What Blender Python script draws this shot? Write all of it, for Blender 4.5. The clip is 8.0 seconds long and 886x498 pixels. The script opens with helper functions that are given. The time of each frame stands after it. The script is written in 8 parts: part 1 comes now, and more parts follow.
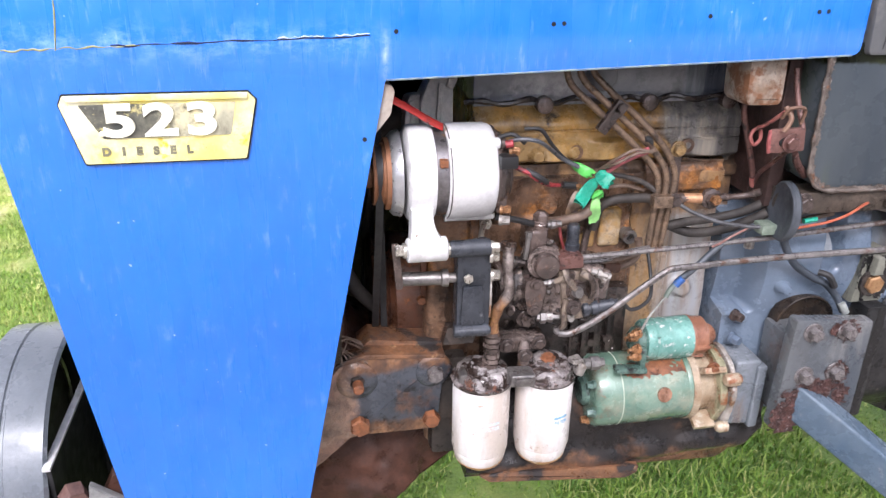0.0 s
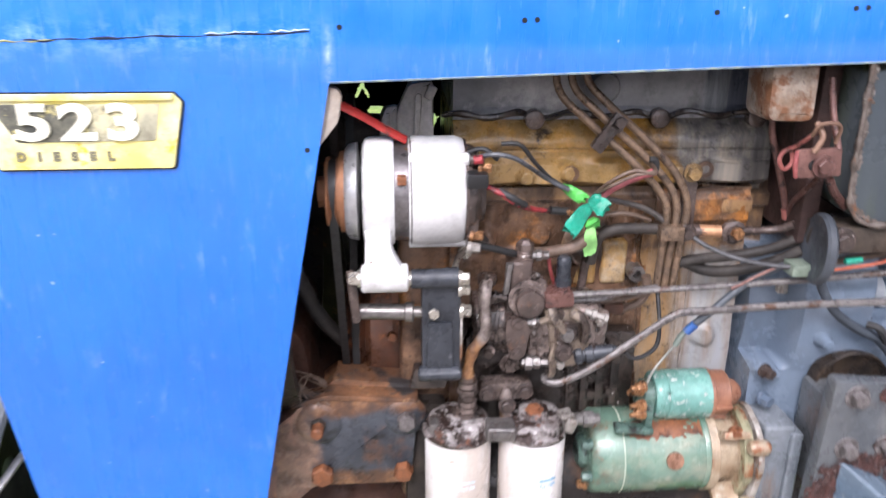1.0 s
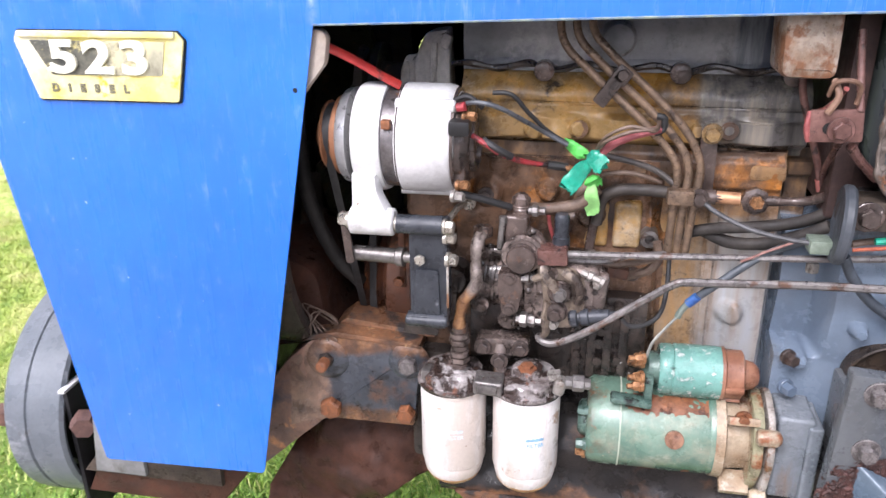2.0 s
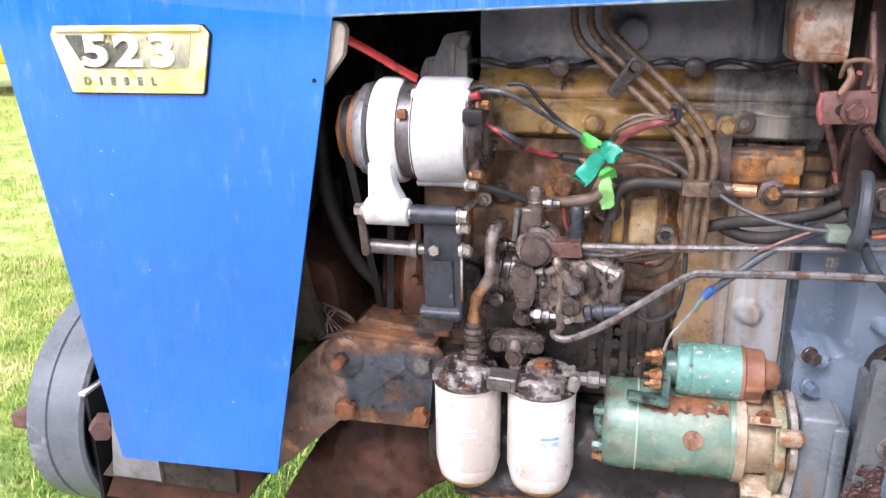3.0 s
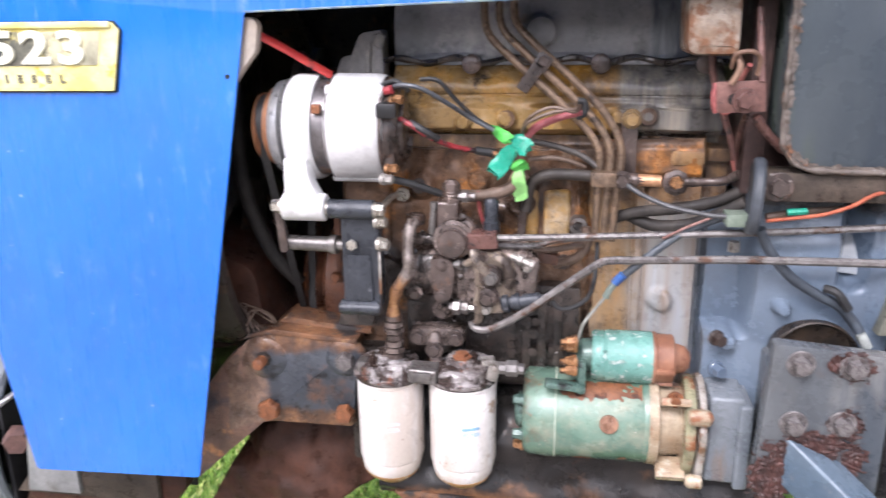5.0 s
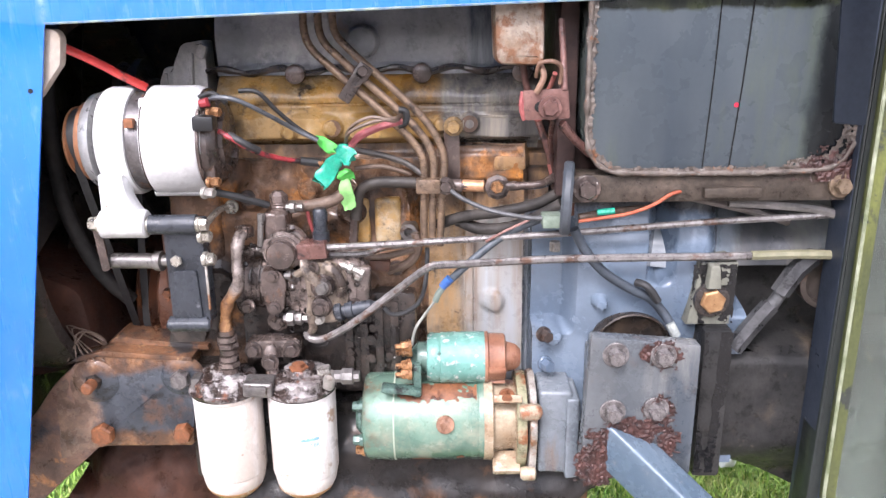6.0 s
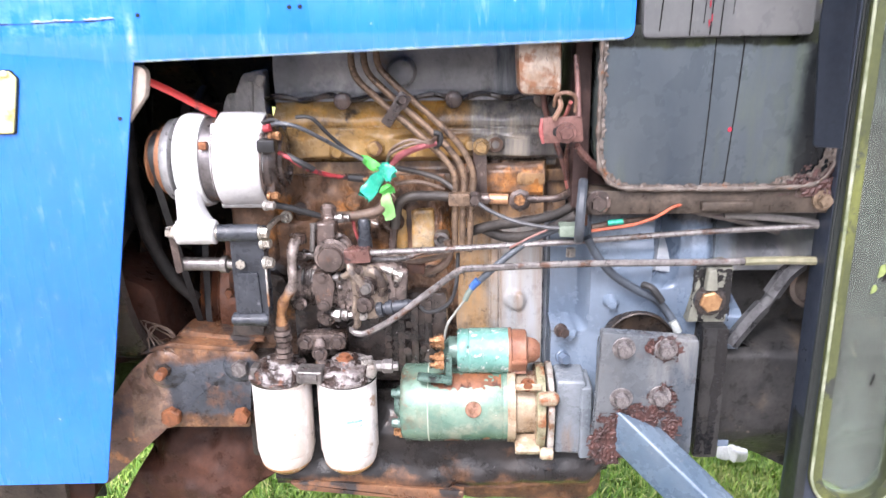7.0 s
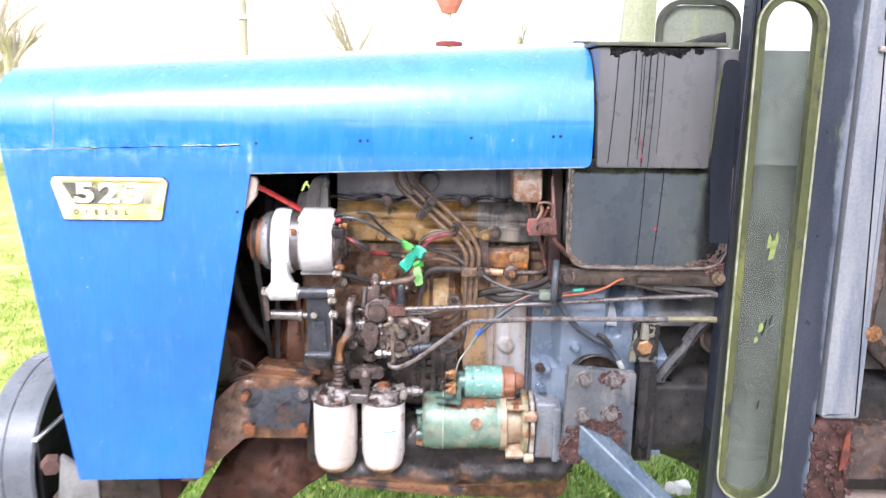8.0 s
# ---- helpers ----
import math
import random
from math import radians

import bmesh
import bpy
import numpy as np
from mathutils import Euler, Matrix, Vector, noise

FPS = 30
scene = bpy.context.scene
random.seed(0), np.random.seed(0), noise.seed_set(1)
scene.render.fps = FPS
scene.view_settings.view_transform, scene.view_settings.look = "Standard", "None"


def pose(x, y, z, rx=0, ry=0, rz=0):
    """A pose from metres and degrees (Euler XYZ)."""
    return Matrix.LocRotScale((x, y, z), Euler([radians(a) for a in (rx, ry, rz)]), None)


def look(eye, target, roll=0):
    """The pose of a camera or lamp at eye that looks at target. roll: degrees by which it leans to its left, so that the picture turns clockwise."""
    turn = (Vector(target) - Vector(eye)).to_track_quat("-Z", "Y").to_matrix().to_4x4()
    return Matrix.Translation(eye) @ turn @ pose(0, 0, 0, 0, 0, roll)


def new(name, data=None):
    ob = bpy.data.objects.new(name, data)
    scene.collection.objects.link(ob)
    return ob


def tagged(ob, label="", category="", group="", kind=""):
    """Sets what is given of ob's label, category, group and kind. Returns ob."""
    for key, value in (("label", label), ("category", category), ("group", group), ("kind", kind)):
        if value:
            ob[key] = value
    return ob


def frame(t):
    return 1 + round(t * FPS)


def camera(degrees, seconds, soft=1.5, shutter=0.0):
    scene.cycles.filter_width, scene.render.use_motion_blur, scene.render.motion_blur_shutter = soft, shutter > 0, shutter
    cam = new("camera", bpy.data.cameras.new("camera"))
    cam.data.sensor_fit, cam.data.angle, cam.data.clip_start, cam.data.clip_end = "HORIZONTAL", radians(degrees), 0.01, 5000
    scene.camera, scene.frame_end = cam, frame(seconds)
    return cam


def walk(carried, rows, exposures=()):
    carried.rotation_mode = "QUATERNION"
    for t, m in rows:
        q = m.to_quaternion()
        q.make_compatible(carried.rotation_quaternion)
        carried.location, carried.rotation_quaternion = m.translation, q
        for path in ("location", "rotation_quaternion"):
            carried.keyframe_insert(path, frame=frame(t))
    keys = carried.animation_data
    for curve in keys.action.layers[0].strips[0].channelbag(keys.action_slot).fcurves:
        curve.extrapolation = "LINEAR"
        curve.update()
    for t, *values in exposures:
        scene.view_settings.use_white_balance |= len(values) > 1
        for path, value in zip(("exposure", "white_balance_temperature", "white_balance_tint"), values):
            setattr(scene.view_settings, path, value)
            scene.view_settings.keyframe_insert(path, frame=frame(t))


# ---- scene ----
cam = camera(59.0, 8.0, 1.3, 0.5)
PATH = [
    (0, (-0.119, -0.912, 1.444), (0.232, 0.893, 0.657), 0.9),
    (0.3, (-0.095, -0.9106, 1.4357), (0.2029, 0.9002, 0.6405), 0.59),
    (0.5, (-0.065, -0.897, 1.429), (0.193, 0.916, 0.625), 0.5),
    (0.8, (-0.0035, -0.8606, 1.4121), (0.1859, 0.9775, 0.6468), -0.42),
    (1, (0.051, -0.818, 1.386), (0.174, 1.052, 0.688), 0.2),
    (1.2, (0.1096, -0.7695, 1.3917), (0.1635, 1.0885, 0.6536), 1.5),
    (1.5, (0.202, -0.761, 1.364), (0.097, 1.069, 0.563), -0.1),
    (1.7, (0.243, -0.796, 1.377), (0.015, 1.026, 0.583), -0.4),
    (2.8, (0.321, -0.835, 1.29), (-0.132, 1.001, 0.636), -1.1),
    (3, (0.312, -0.845, 1.288), (-0.134, 1.002, 0.665), -0.9),
    (3.5, (0.324, -0.868, 1.306), (-0.177, 0.984, 0.741), -1.0),
    (4, (0.336, -0.87, 1.31), (-0.167, 0.979, 0.737), -1.2),
    (4.2, (0.334, -0.864, 1.303), (-0.168, 0.981, 0.716), -1.4),
    (5.3, (0.356, -0.857, 1.26), (0.16, 1.049, 0.686), -0.6),
    (5.5, (0.375, -0.855, 1.267), (0.233, 1.058, 0.701), -0.8),
    (5.7, (0.4047, -0.8611, 1.2662), (0.3095, 1.0529, 0.6941), -0.96),
    (6, (0.414, -0.86, 1.274), (0.397, 1.053, 0.69), -0.7),
    (6.3, (0.4156, -0.8638, 1.2783), (0.3987, 1.0233, 0.6162), -0.96),
    (6.5, (0.414, -0.883, 1.275), (0.38, 1.016, 0.648), -1.1),
    (6.8, (0.4132, -0.9398, 1.3044), (0.3264, 0.9617, 0.6906), -1.54),
    (7, (0.405, -0.985, 1.316), (0.333, 0.929, 0.74), -1.0),
    (7.2, (0.3988, -1.038, 1.3353), (0.3251, 0.8878, 0.8008), -0.52),
    (7.5, (0.371, -1.172, 1.362), (0.325, 0.793, 0.993), -0.6),
    (7.8, (0.346, -1.3466, 1.4148), (0.3627, 0.6142, 1.0214), 1.06),
    (8, (0.331, -1.414, 1.43), (0.34, 0.542, 1.015), 0.7),
]
EXPOSURES = [(0, 0.85, 6250, 20), (1.7, 0.90, 6250, 20), (4.2, 0.97, 6250, 20), (5.3, 1.04, 6250, 20), (6.2, 1.45, 6250, 20), (7.0, 1.56, 6250, 20), (7.5, 1.60, 6250, 20), (7.75, 1.56, 6250, 20), (8.0, 1.24, 6250, 20)]
walk(cam, [(t, look(eye, target, roll)) for t, eye, target, roll in PATH], EXPOSURES)

# ---- light ----
world = bpy.data.worlds.new("sky")
scene.world = world
world.use_nodes = True
_n, _l = world.node_tree.nodes, world.node_tree.links
_sky = _n.new("ShaderNodeTexSky")
_sky.sky_type, _sky.sun_disc = "NISHITA", False
_sky.sun_elevation, _sky.sun_rotation = radians(46), radians(200)
_sky.air_density, _sky.dust_density, _sky.ozone_density = 1.0, 1.2, 1.0
_hs = _n.new("ShaderNodeHueSaturation")
_hs.inputs["Saturation"].default_value = 0.20
_l.new(_sky.outputs[0], _hs.inputs["Color"])
_dir = _n.new("ShaderNodeSeparateXYZ")
_l.new(_n.new("ShaderNodeTexCoord").outputs["Generated"], _dir.inputs[0])
_up = _n.new("ShaderNodeMapRange")
_up.inputs["From Min"].default_value, _up.inputs["From Max"].default_value, _up.inputs["To Min"].default_value, _up.inputs["To Max"].default_value = 0.0, 1.0, 0.85, 2.6
_l.new(_dir.outputs["Z"], _up.inputs["Value"])
_cloud = _n.new("ShaderNodeVectorMath")
_cloud.operation = "SCALE"
_l.new(_hs.outputs[0], _cloud.inputs[0])
_l.new(_up.outputs[0], _cloud.inputs["Scale"])
_l.new(_cloud.outputs[0], _n["Background"].inputs["Color"])
_n["Background"].inputs["Strength"].default_value = 0.15
sun = new("sun", bpy.data.lights.new("sun", "SUN"))
sun.data.energy, sun.data.angle, sun.data.color = 1.5, radians(14), (1.0, 0.97, 0.93)
_az, _el = radians(200), radians(46)
sun.matrix_world = look((0, 0, 0), (-math.sin(_az) * math.cos(_el), -math.cos(_az) * math.cos(_el), -math.sin(_el)))


# ---- materials ----
def ramp_node(nt, fac, stops):
    r = nt.nodes.new("ShaderNodeValToRGB")
    while len(r.color_ramp.elements) < len(stops):
        r.color_ramp.elements.new(0.5)
    for e, (p, c) in zip(r.color_ramp.elements, stops):
        e.position, e.color = p, (*c, 1) if len(c) == 3 else (c[0], c[0], c[0], 1)
    nt.links.new(fac, r.inputs["Fac"])
    return r.outputs["Color"]


def noise_node(nt, vec, scale, detail=4.0, rough=0.55, stretch=None):
    if stretch:
        m = nt.nodes.new("ShaderNodeMapping")
        m.inputs["Scale"].default_value = stretch
        nt.links.new(vec, m.inputs["Vector"])
        vec = m.outputs["Vector"]
    n = nt.nodes.new("ShaderNodeTexNoise")
    n.inputs["Scale"].default_value, n.inputs["Detail"].default_value, n.inputs["Roughness"].default_value = scale, detail, rough
    nt.links.new(vec, n.inputs["Vector"])
    return n.outputs["Fac"]


def mix_node(nt, fac, a, b, mode="MIX"):
    m = nt.nodes.new("ShaderNodeMix")
    m.data_type, m.blend_type = "RGBA", mode
    for s, v in ((m.inputs[0], fac), (m.inputs[6], a), (m.inputs[7], b)):
        if isinstance(v, (int, float)):
            s.default_value = v
        elif isinstance(v, tuple):
            s.default_value = (*v, 1)
        else:
            nt.links.new(v, s)
    return m.outputs[2]


RUST, RUST_DARK, RUST_BRIGHT = (0.15, 0.055, 0.025), (0.05, 0.024, 0.016), (0.36, 0.125, 0.04)


def worn(name, cols, rough=0.55, metal=0.0, scale=14.0, patches=(), speck=None, bump=0.35, fine=160.0, streak=False, coat=0.0, mottle=0.45, grime=0.0, spec=0.5):
    """A worn surface: two main colours in large soft areas, patches of other colours with ragged edges, fine grain and relief.
    patches: (colour, how much 0 to 1, scale). speck: (colour, how much, scale)."""
    m = bpy.data.materials.new(name)
    m.use_nodes = True
    nt = m.node_tree
    b = nt.nodes["Principled BSDF"]
    tc = nt.nodes.new("ShaderNodeTexCoord").outputs["Object"]
    st = (1, 1, 0.18) if streak else None
    big = noise_node(nt, tc, scale, 5, 0.6, st)
    c = ramp_node(nt, big, [(0.32, cols[0]), (0.68, cols[1])])
    rough_add = None
    for i, (pc, amount, ps) in enumerate(patches):
        off = nt.nodes.new("ShaderNodeVectorMath")
        off.inputs[1].default_value = (3.7 * (i + 1), 1.3 * i + 0.4, 7.1 * i)
        nt.links.new(tc, off.inputs[0])
        f = noise_node(nt, off.outputs[0], ps, 8, 0.68, st if i == 0 else None)
        edge = 0.72 - 0.42 * amount
        soft = 0.07 if ps > 18 else 0.15
        f = ramp_node(nt, f, [(edge - soft * 0.3, (0.0,)), (edge + soft * 0.7, (1.0,))])
        c = mix_node(nt, f, c, pc)
        rough_add = f if rough_add is None else rough_add
    grain = noise_node(nt, tc, fine, 6, 0.7)
    c = mix_node(nt, mottle, c, ramp_node(nt, grain, [(0.3, (0.35,)), (0.7, (1.0,))]), "MULTIPLY")
    g2 = None
    if grime:
        g2 = noise_node(nt, tc, 30, 12, 0.76)
        c = mix_node(nt, grime, c, ramp_node(nt, g2, [(0.36, (0.14,)), (0.47, (0.50,)), (0.60, (1.0,))]), "MULTIPLY")
        spot = ramp_node(nt, noise_node(nt, tc, 120, 3, 0.6), [(0.66, (0.0,)), (0.70, (1.0,))])
        c = mix_node(nt, mix_node(nt, grime, (0.0, 0.0, 0.0), spot), c, (0.012, 0.010, 0.010))
    if speck:
        v = noise_node(nt, tc, speck[2], 2, 0.5)
        e = 0.80 - 0.25 * speck[1]
        c = mix_node(nt, ramp_node(nt, v, [(e, (0.0,)), (e + 0.03, (1.0,))]), c, speck[0])
    nt.links.new(c, b.inputs["Base Color"])
    r = ramp_node(nt, noise_node(nt, tc, scale * 3, 5, 0.6), [(0.3, (max(0.05, rough - 0.14),)), (0.7, (min(1.0, rough + 0.14),))])
    if g2 is not None:
        r = mix_node(nt, ramp_node(nt, g2, [(0.40, (1.0,)), (0.55, (0.0,))]), r, (0.22, 0.22, 0.22))
    nt.links.new(r, b.inputs["Roughness"])
    b.inputs["Metallic"].default_value, b.inputs["Specular IOR Level"].default_value = metal, spec
    if coat:
        b.inputs["Coat Weight"].default_value, b.inputs["Coat Roughness"].default_value = coat, 0.12
    if bump:
        mixh = mix_node(nt, 0.4, grain, big)
        if rough_add is not None:
            mixh = mix_node(nt, 0.35, mixh, rough_add)
        if g2 is not None:
            mixh = mix_node(nt, 0.55, mixh, g2)
        bn = nt.nodes.new("ShaderNodeBump")
        bn.inputs["Strength"].default_value, bn.inputs["Distance"].default_value = min(1.0, bump * 1.2), 0.0045 if grime else 0.002
        nt.links.new(mixh, bn.inputs["Height"])
        nt.links.new(bn.outputs["Normal"], b.inputs["Normal"])
    return m


def washed(m, x0, x1, cols, scale=9.0, ragged_by=0.9, axis="X", grain=16.0, streak=0.08):
    """A second, streaked colour spread over a worn surface from x0 towards x1, with a ragged edge."""
    nt = m.node_tree
    b = nt.nodes["Principled BSDF"]
    tc = nt.nodes.new("ShaderNodeTexCoord").outputs["Object"]
    xyz = nt.nodes.new("ShaderNodeSeparateXYZ")
    nt.links.new(tc, xyz.inputs[0])
    along = nt.nodes.new("ShaderNodeMapRange")
    for key, value in (("From Min", x0), ("From Max", x1), ("To Min", -0.5 * ragged_by), ("To Max", 1.0 - 0.5 * ragged_by)):
        along.inputs[key].default_value = value
    nt.links.new(xyz.outputs[axis], along.inputs["Value"])
    uneven = nt.nodes.new("ShaderNodeMath")
    uneven.operation, uneven.inputs[1].default_value = "MULTIPLY_ADD", ragged_by
    nt.links.new(noise_node(nt, tc, grain, 8, 0.68, (1, 1, 0.45 if streak < 0.5 else 1)), uneven.inputs[0])
    nt.links.new(along.outputs[0], uneven.inputs[2])
    streaks = noise_node(nt, tc, scale * 4, 6, 0.62, (1, 1, streak))
    c = ramp_node(nt, streaks, [(0.30, cols[0]), (0.48, cols[1]), (0.66, cols[2])])
    base = b.inputs["Base Color"].links[0].from_socket
    c = mix_node(nt, ramp_node(nt, uneven.outputs[0], [(0.42, (0.0,)), (0.62, (1.0,))]), base, c)
    nt.links.new(c, b.inputs["Base Color"])
    return m


def bonnet_paint():
    """Brushed-on blue paint: faint vertical brush runs, chips and chalky scuffs, slightly dented."""
    m = bpy.data.materials.new("blue bonnet paint")
    m.use_nodes = True
    nt = m.node_tree
    b = nt.nodes["Principled BSDF"]
    tc = nt.nodes.new("ShaderNodeTexCoord").outputs["Object"]
    base = ramp_node(nt, noise_node(nt, tc, 3.0, 3), [(0.3, (0.002, 0.128, 0.59)), (0.7, (0.003, 0.172, 0.74))])
    runs = noise_node(nt, tc, 38, 4, 0.6, (1, 1, 0.10))
    c = mix_node(nt, ramp_node(nt, runs, [(0.52, (0.0,)), (0.82, (0.16,))]), base, (0.015, 0.21, 0.80))
    brush = noise_node(nt, tc, 210, 5, 0.7, (1, 1, 0.22))
    c = mix_node(nt, 0.16, c, ramp_node(nt, brush, [(0.30, (0.55,)), (0.70, (1.0,))]), "MULTIPLY")
    c = mix_node(nt, ramp_node(nt, noise_node(nt, tc, 24, 7, 0.72, (1, 1, 0.5)), [(0.58, (0.0,)), (0.78, (0.30,))]), c, (0.03, 0.255, 0.84))
    where = ramp_node(nt, noise_node(nt, tc, 7, 3), [(0.46, (0.0,)), (0.60, (1.0,))])
    scuff = ramp_node(nt, noise_node(nt, tc, 70, 6, 0.7, (1, 1, 0.35)), [(0.56, (0.0,)), (0.74, (0.42,))])
    c = mix_node(nt, mix_node(nt, 1.0, where, scuff, "MULTIPLY"), c, (0.34, 0.52, 0.82))
    chips = ramp_node(nt, noise_node(nt, tc, 110, 1, 0.4), [(0.765, (0.0,)), (0.795, (0.7,))])
    c = mix_node(nt, chips, c, (0.62, 0.72, 0.85))
    xyz = nt.nodes.new("ShaderNodeSeparateXYZ")
    nt.links.new(tc, xyz.inputs[0])
    off = nt.nodes.new("ShaderNodeMath")
    off.operation, off.inputs[1].default_value = "SUBTRACT", 1.311
    nt.links.new(xyz.outputs["Z"], off.inputs[0])
    gap = nt.nodes.new("ShaderNodeMath")
    gap.operation = "ABSOLUTE"
    nt.links.new(off.outputs[0], gap.inputs[0])
    side = nt.nodes.new("ShaderNodeMapRange")
    side.inputs["From Min"].default_value, side.inputs["From Max"].default_value, side.inputs["To Min"].default_value, side.inputs["To Max"].default_value = 0.02, -0.05, 0.0, 1.0
    nt.links.new(xyz.outputs["X"], side.inputs["Value"])
    band = mix_node(nt, 1.0, ramp_node(nt, gap.outputs[0], [(0.0, (1.0,)), (0.030, (0.0,))]), side.outputs[0], "MULTIPLY")
    smudge = ramp_node(nt, noise_node(nt, tc, 34, 8, 0.72, (1, 1, 1.6)), [(0.47, (0.0,)), (0.66, (0.75,))])
    c = mix_node(nt, mix_node(nt, 1.0, band, smudge, "MULTIPLY"), c, (0.30, 0.52, 0.86))
    # Chalky clouding, graded with height so the sky-lit top is in the paint.
    chalk_and_sky = nt.nodes.new("ShaderNodeMapRange")
    chalk_and_sky.inputs["From Min"].default_value, chalk_and_sky.inputs["From Max"].default_value, chalk_and_sky.inputs["To Min"].default_value, chalk_and_sky.inputs["To Max"].default_value = 1.05, 1.42, 0.0, 1.0
    nt.links.new(xyz.outputs["Z"], chalk_and_sky.inputs["Value"])
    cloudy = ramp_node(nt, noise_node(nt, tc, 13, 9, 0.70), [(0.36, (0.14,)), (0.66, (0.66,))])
    c = mix_node(nt, mix_node(nt, 1.0, chalk_and_sky.outputs[0], cloudy, "MULTIPLY"), c, (0.05, 0.255, 0.78))
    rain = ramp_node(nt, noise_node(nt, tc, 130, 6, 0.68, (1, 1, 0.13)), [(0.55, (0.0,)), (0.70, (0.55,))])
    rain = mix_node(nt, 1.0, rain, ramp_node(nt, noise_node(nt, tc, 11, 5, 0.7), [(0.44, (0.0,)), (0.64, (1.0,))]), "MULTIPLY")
    c = mix_node(nt, mix_node(nt, 1.0, chalk_and_sky.outputs[0], rain, "MULTIPLY"), c, (0.42, 0.58, 0.86))
    seam = nt.nodes.new("ShaderNodeMath")
    seam.operation, seam.inputs[1].default_value = "ADD", 0.0125
    nt.links.new(xyz.outputs["X"], seam.inputs[0])
    width = nt.nodes.new("ShaderNodeMath")
    width.operation = "ABSOLUTE"
    nt.links.new(seam.outputs[0], width.inputs[0])
    above = nt.nodes.new("ShaderNodeMapRange")
    above.inputs["From Min"].default_value, above.inputs["From Max"].default_value = 1.255, 1.275
    nt.links.new(xyz.outputs["Z"], above.inputs["Value"])
    below = nt.nodes.new("ShaderNodeMapRange")
    below.inputs["From Min"].default_value, below.inputs["From Max"].default_value = 1.325, 1.305
    nt.links.new(xyz.outputs["Z"], below.inputs["Value"])
    weld = mix_node(nt, 1.0, ramp_node(nt, width.outputs[0], [(0.0, (0.75,)), (0.0018, (0.35,)), (0.006, (0.0,))]), mix_node(nt, 1.0, above.outputs[0], below.outputs[0], "MULTIPLY"), "MULTIPLY")
    weld = mix_node(nt, 1.0, weld, ramp_node(nt, noise_node(nt, tc, 60, 7, 0.72), [(0.38, (0.0,)), (0.62, (1.0,))]), "MULTIPLY")
    c = mix_node(nt, weld, c, (0.50, 0.64, 0.84))
    nt.links.new(c, b.inputs["Base Color"])
    nt.links.new(ramp_node(nt, runs, [(0.3, (0.20,)), (0.75, (0.36,))]), b.inputs["Roughness"])
    b.inputs["Coat Weight"].default_value, b.inputs["Coat Roughness"].default_value, b.inputs["Coat IOR"].default_value = 1.0, 0.08, 1.55
    bn = nt.nodes.new("ShaderNodeBump")
    bn.inputs["Strength"].default_value, bn.inputs["Distance"].default_value = 0.45, 0.010
    nt.links.new(mix_node(nt, 0.03, noise_node(nt, tc, 5, 2), runs), bn.inputs["Height"])
    nt.links.new(bn.outputs["Normal"], b.inputs["Normal"])
    return m


def plain(name, col, rough=0.5, metal=0.0, vary=0.25, scale=60.0):
    """A small smooth thing with slight unevenness of tone."""
    return worn(name, [tuple(v * (1 - vary) for v in col), tuple(min(1, v * (1 + vary)) for v in col)], rough, metal, scale, bump=0.12, mottle=0.25)


def glass_pane(name):
    """Dirty, faintly green glazing."""
    m = bpy.data.materials.new(name)
    m.use_nodes = True
    nt = m.node_tree
    b = nt.nodes["Principled BSDF"]
    b.inputs["Base Color"].default_value, b.inputs["Roughness"].default_value = (0.86, 0.92, 0.88, 1), 0.10
    b.inputs["Transmission Weight"].default_value, b.inputs["IOR"].default_value = 1.0, 1.45
    film = nt.nodes.new("ShaderNodeBsdfDiffuse")
    film.inputs["Color"].default_value = (0.35, 0.42, 0.36, 1)
    tc = nt.nodes.new("ShaderNodeTexCoord").outputs["Object"]
    f = ramp_node(nt, noise_node(nt, tc, 9, 6, 0.7, (1, 1, 0.3)), [(0.35, (0.02,)), (0.75, (0.16,))])
    mx = nt.nodes.new("ShaderNodeMixShader")
    nt.links.new(f, mx.inputs[0])
    nt.links.new(b.outputs[0], mx.inputs[1])
    nt.links.new(film.outputs[0], mx.inputs[2])
    nt.links.new(mx.outputs[0], nt.nodes["Material Output"].inputs["Surface"])
    return m


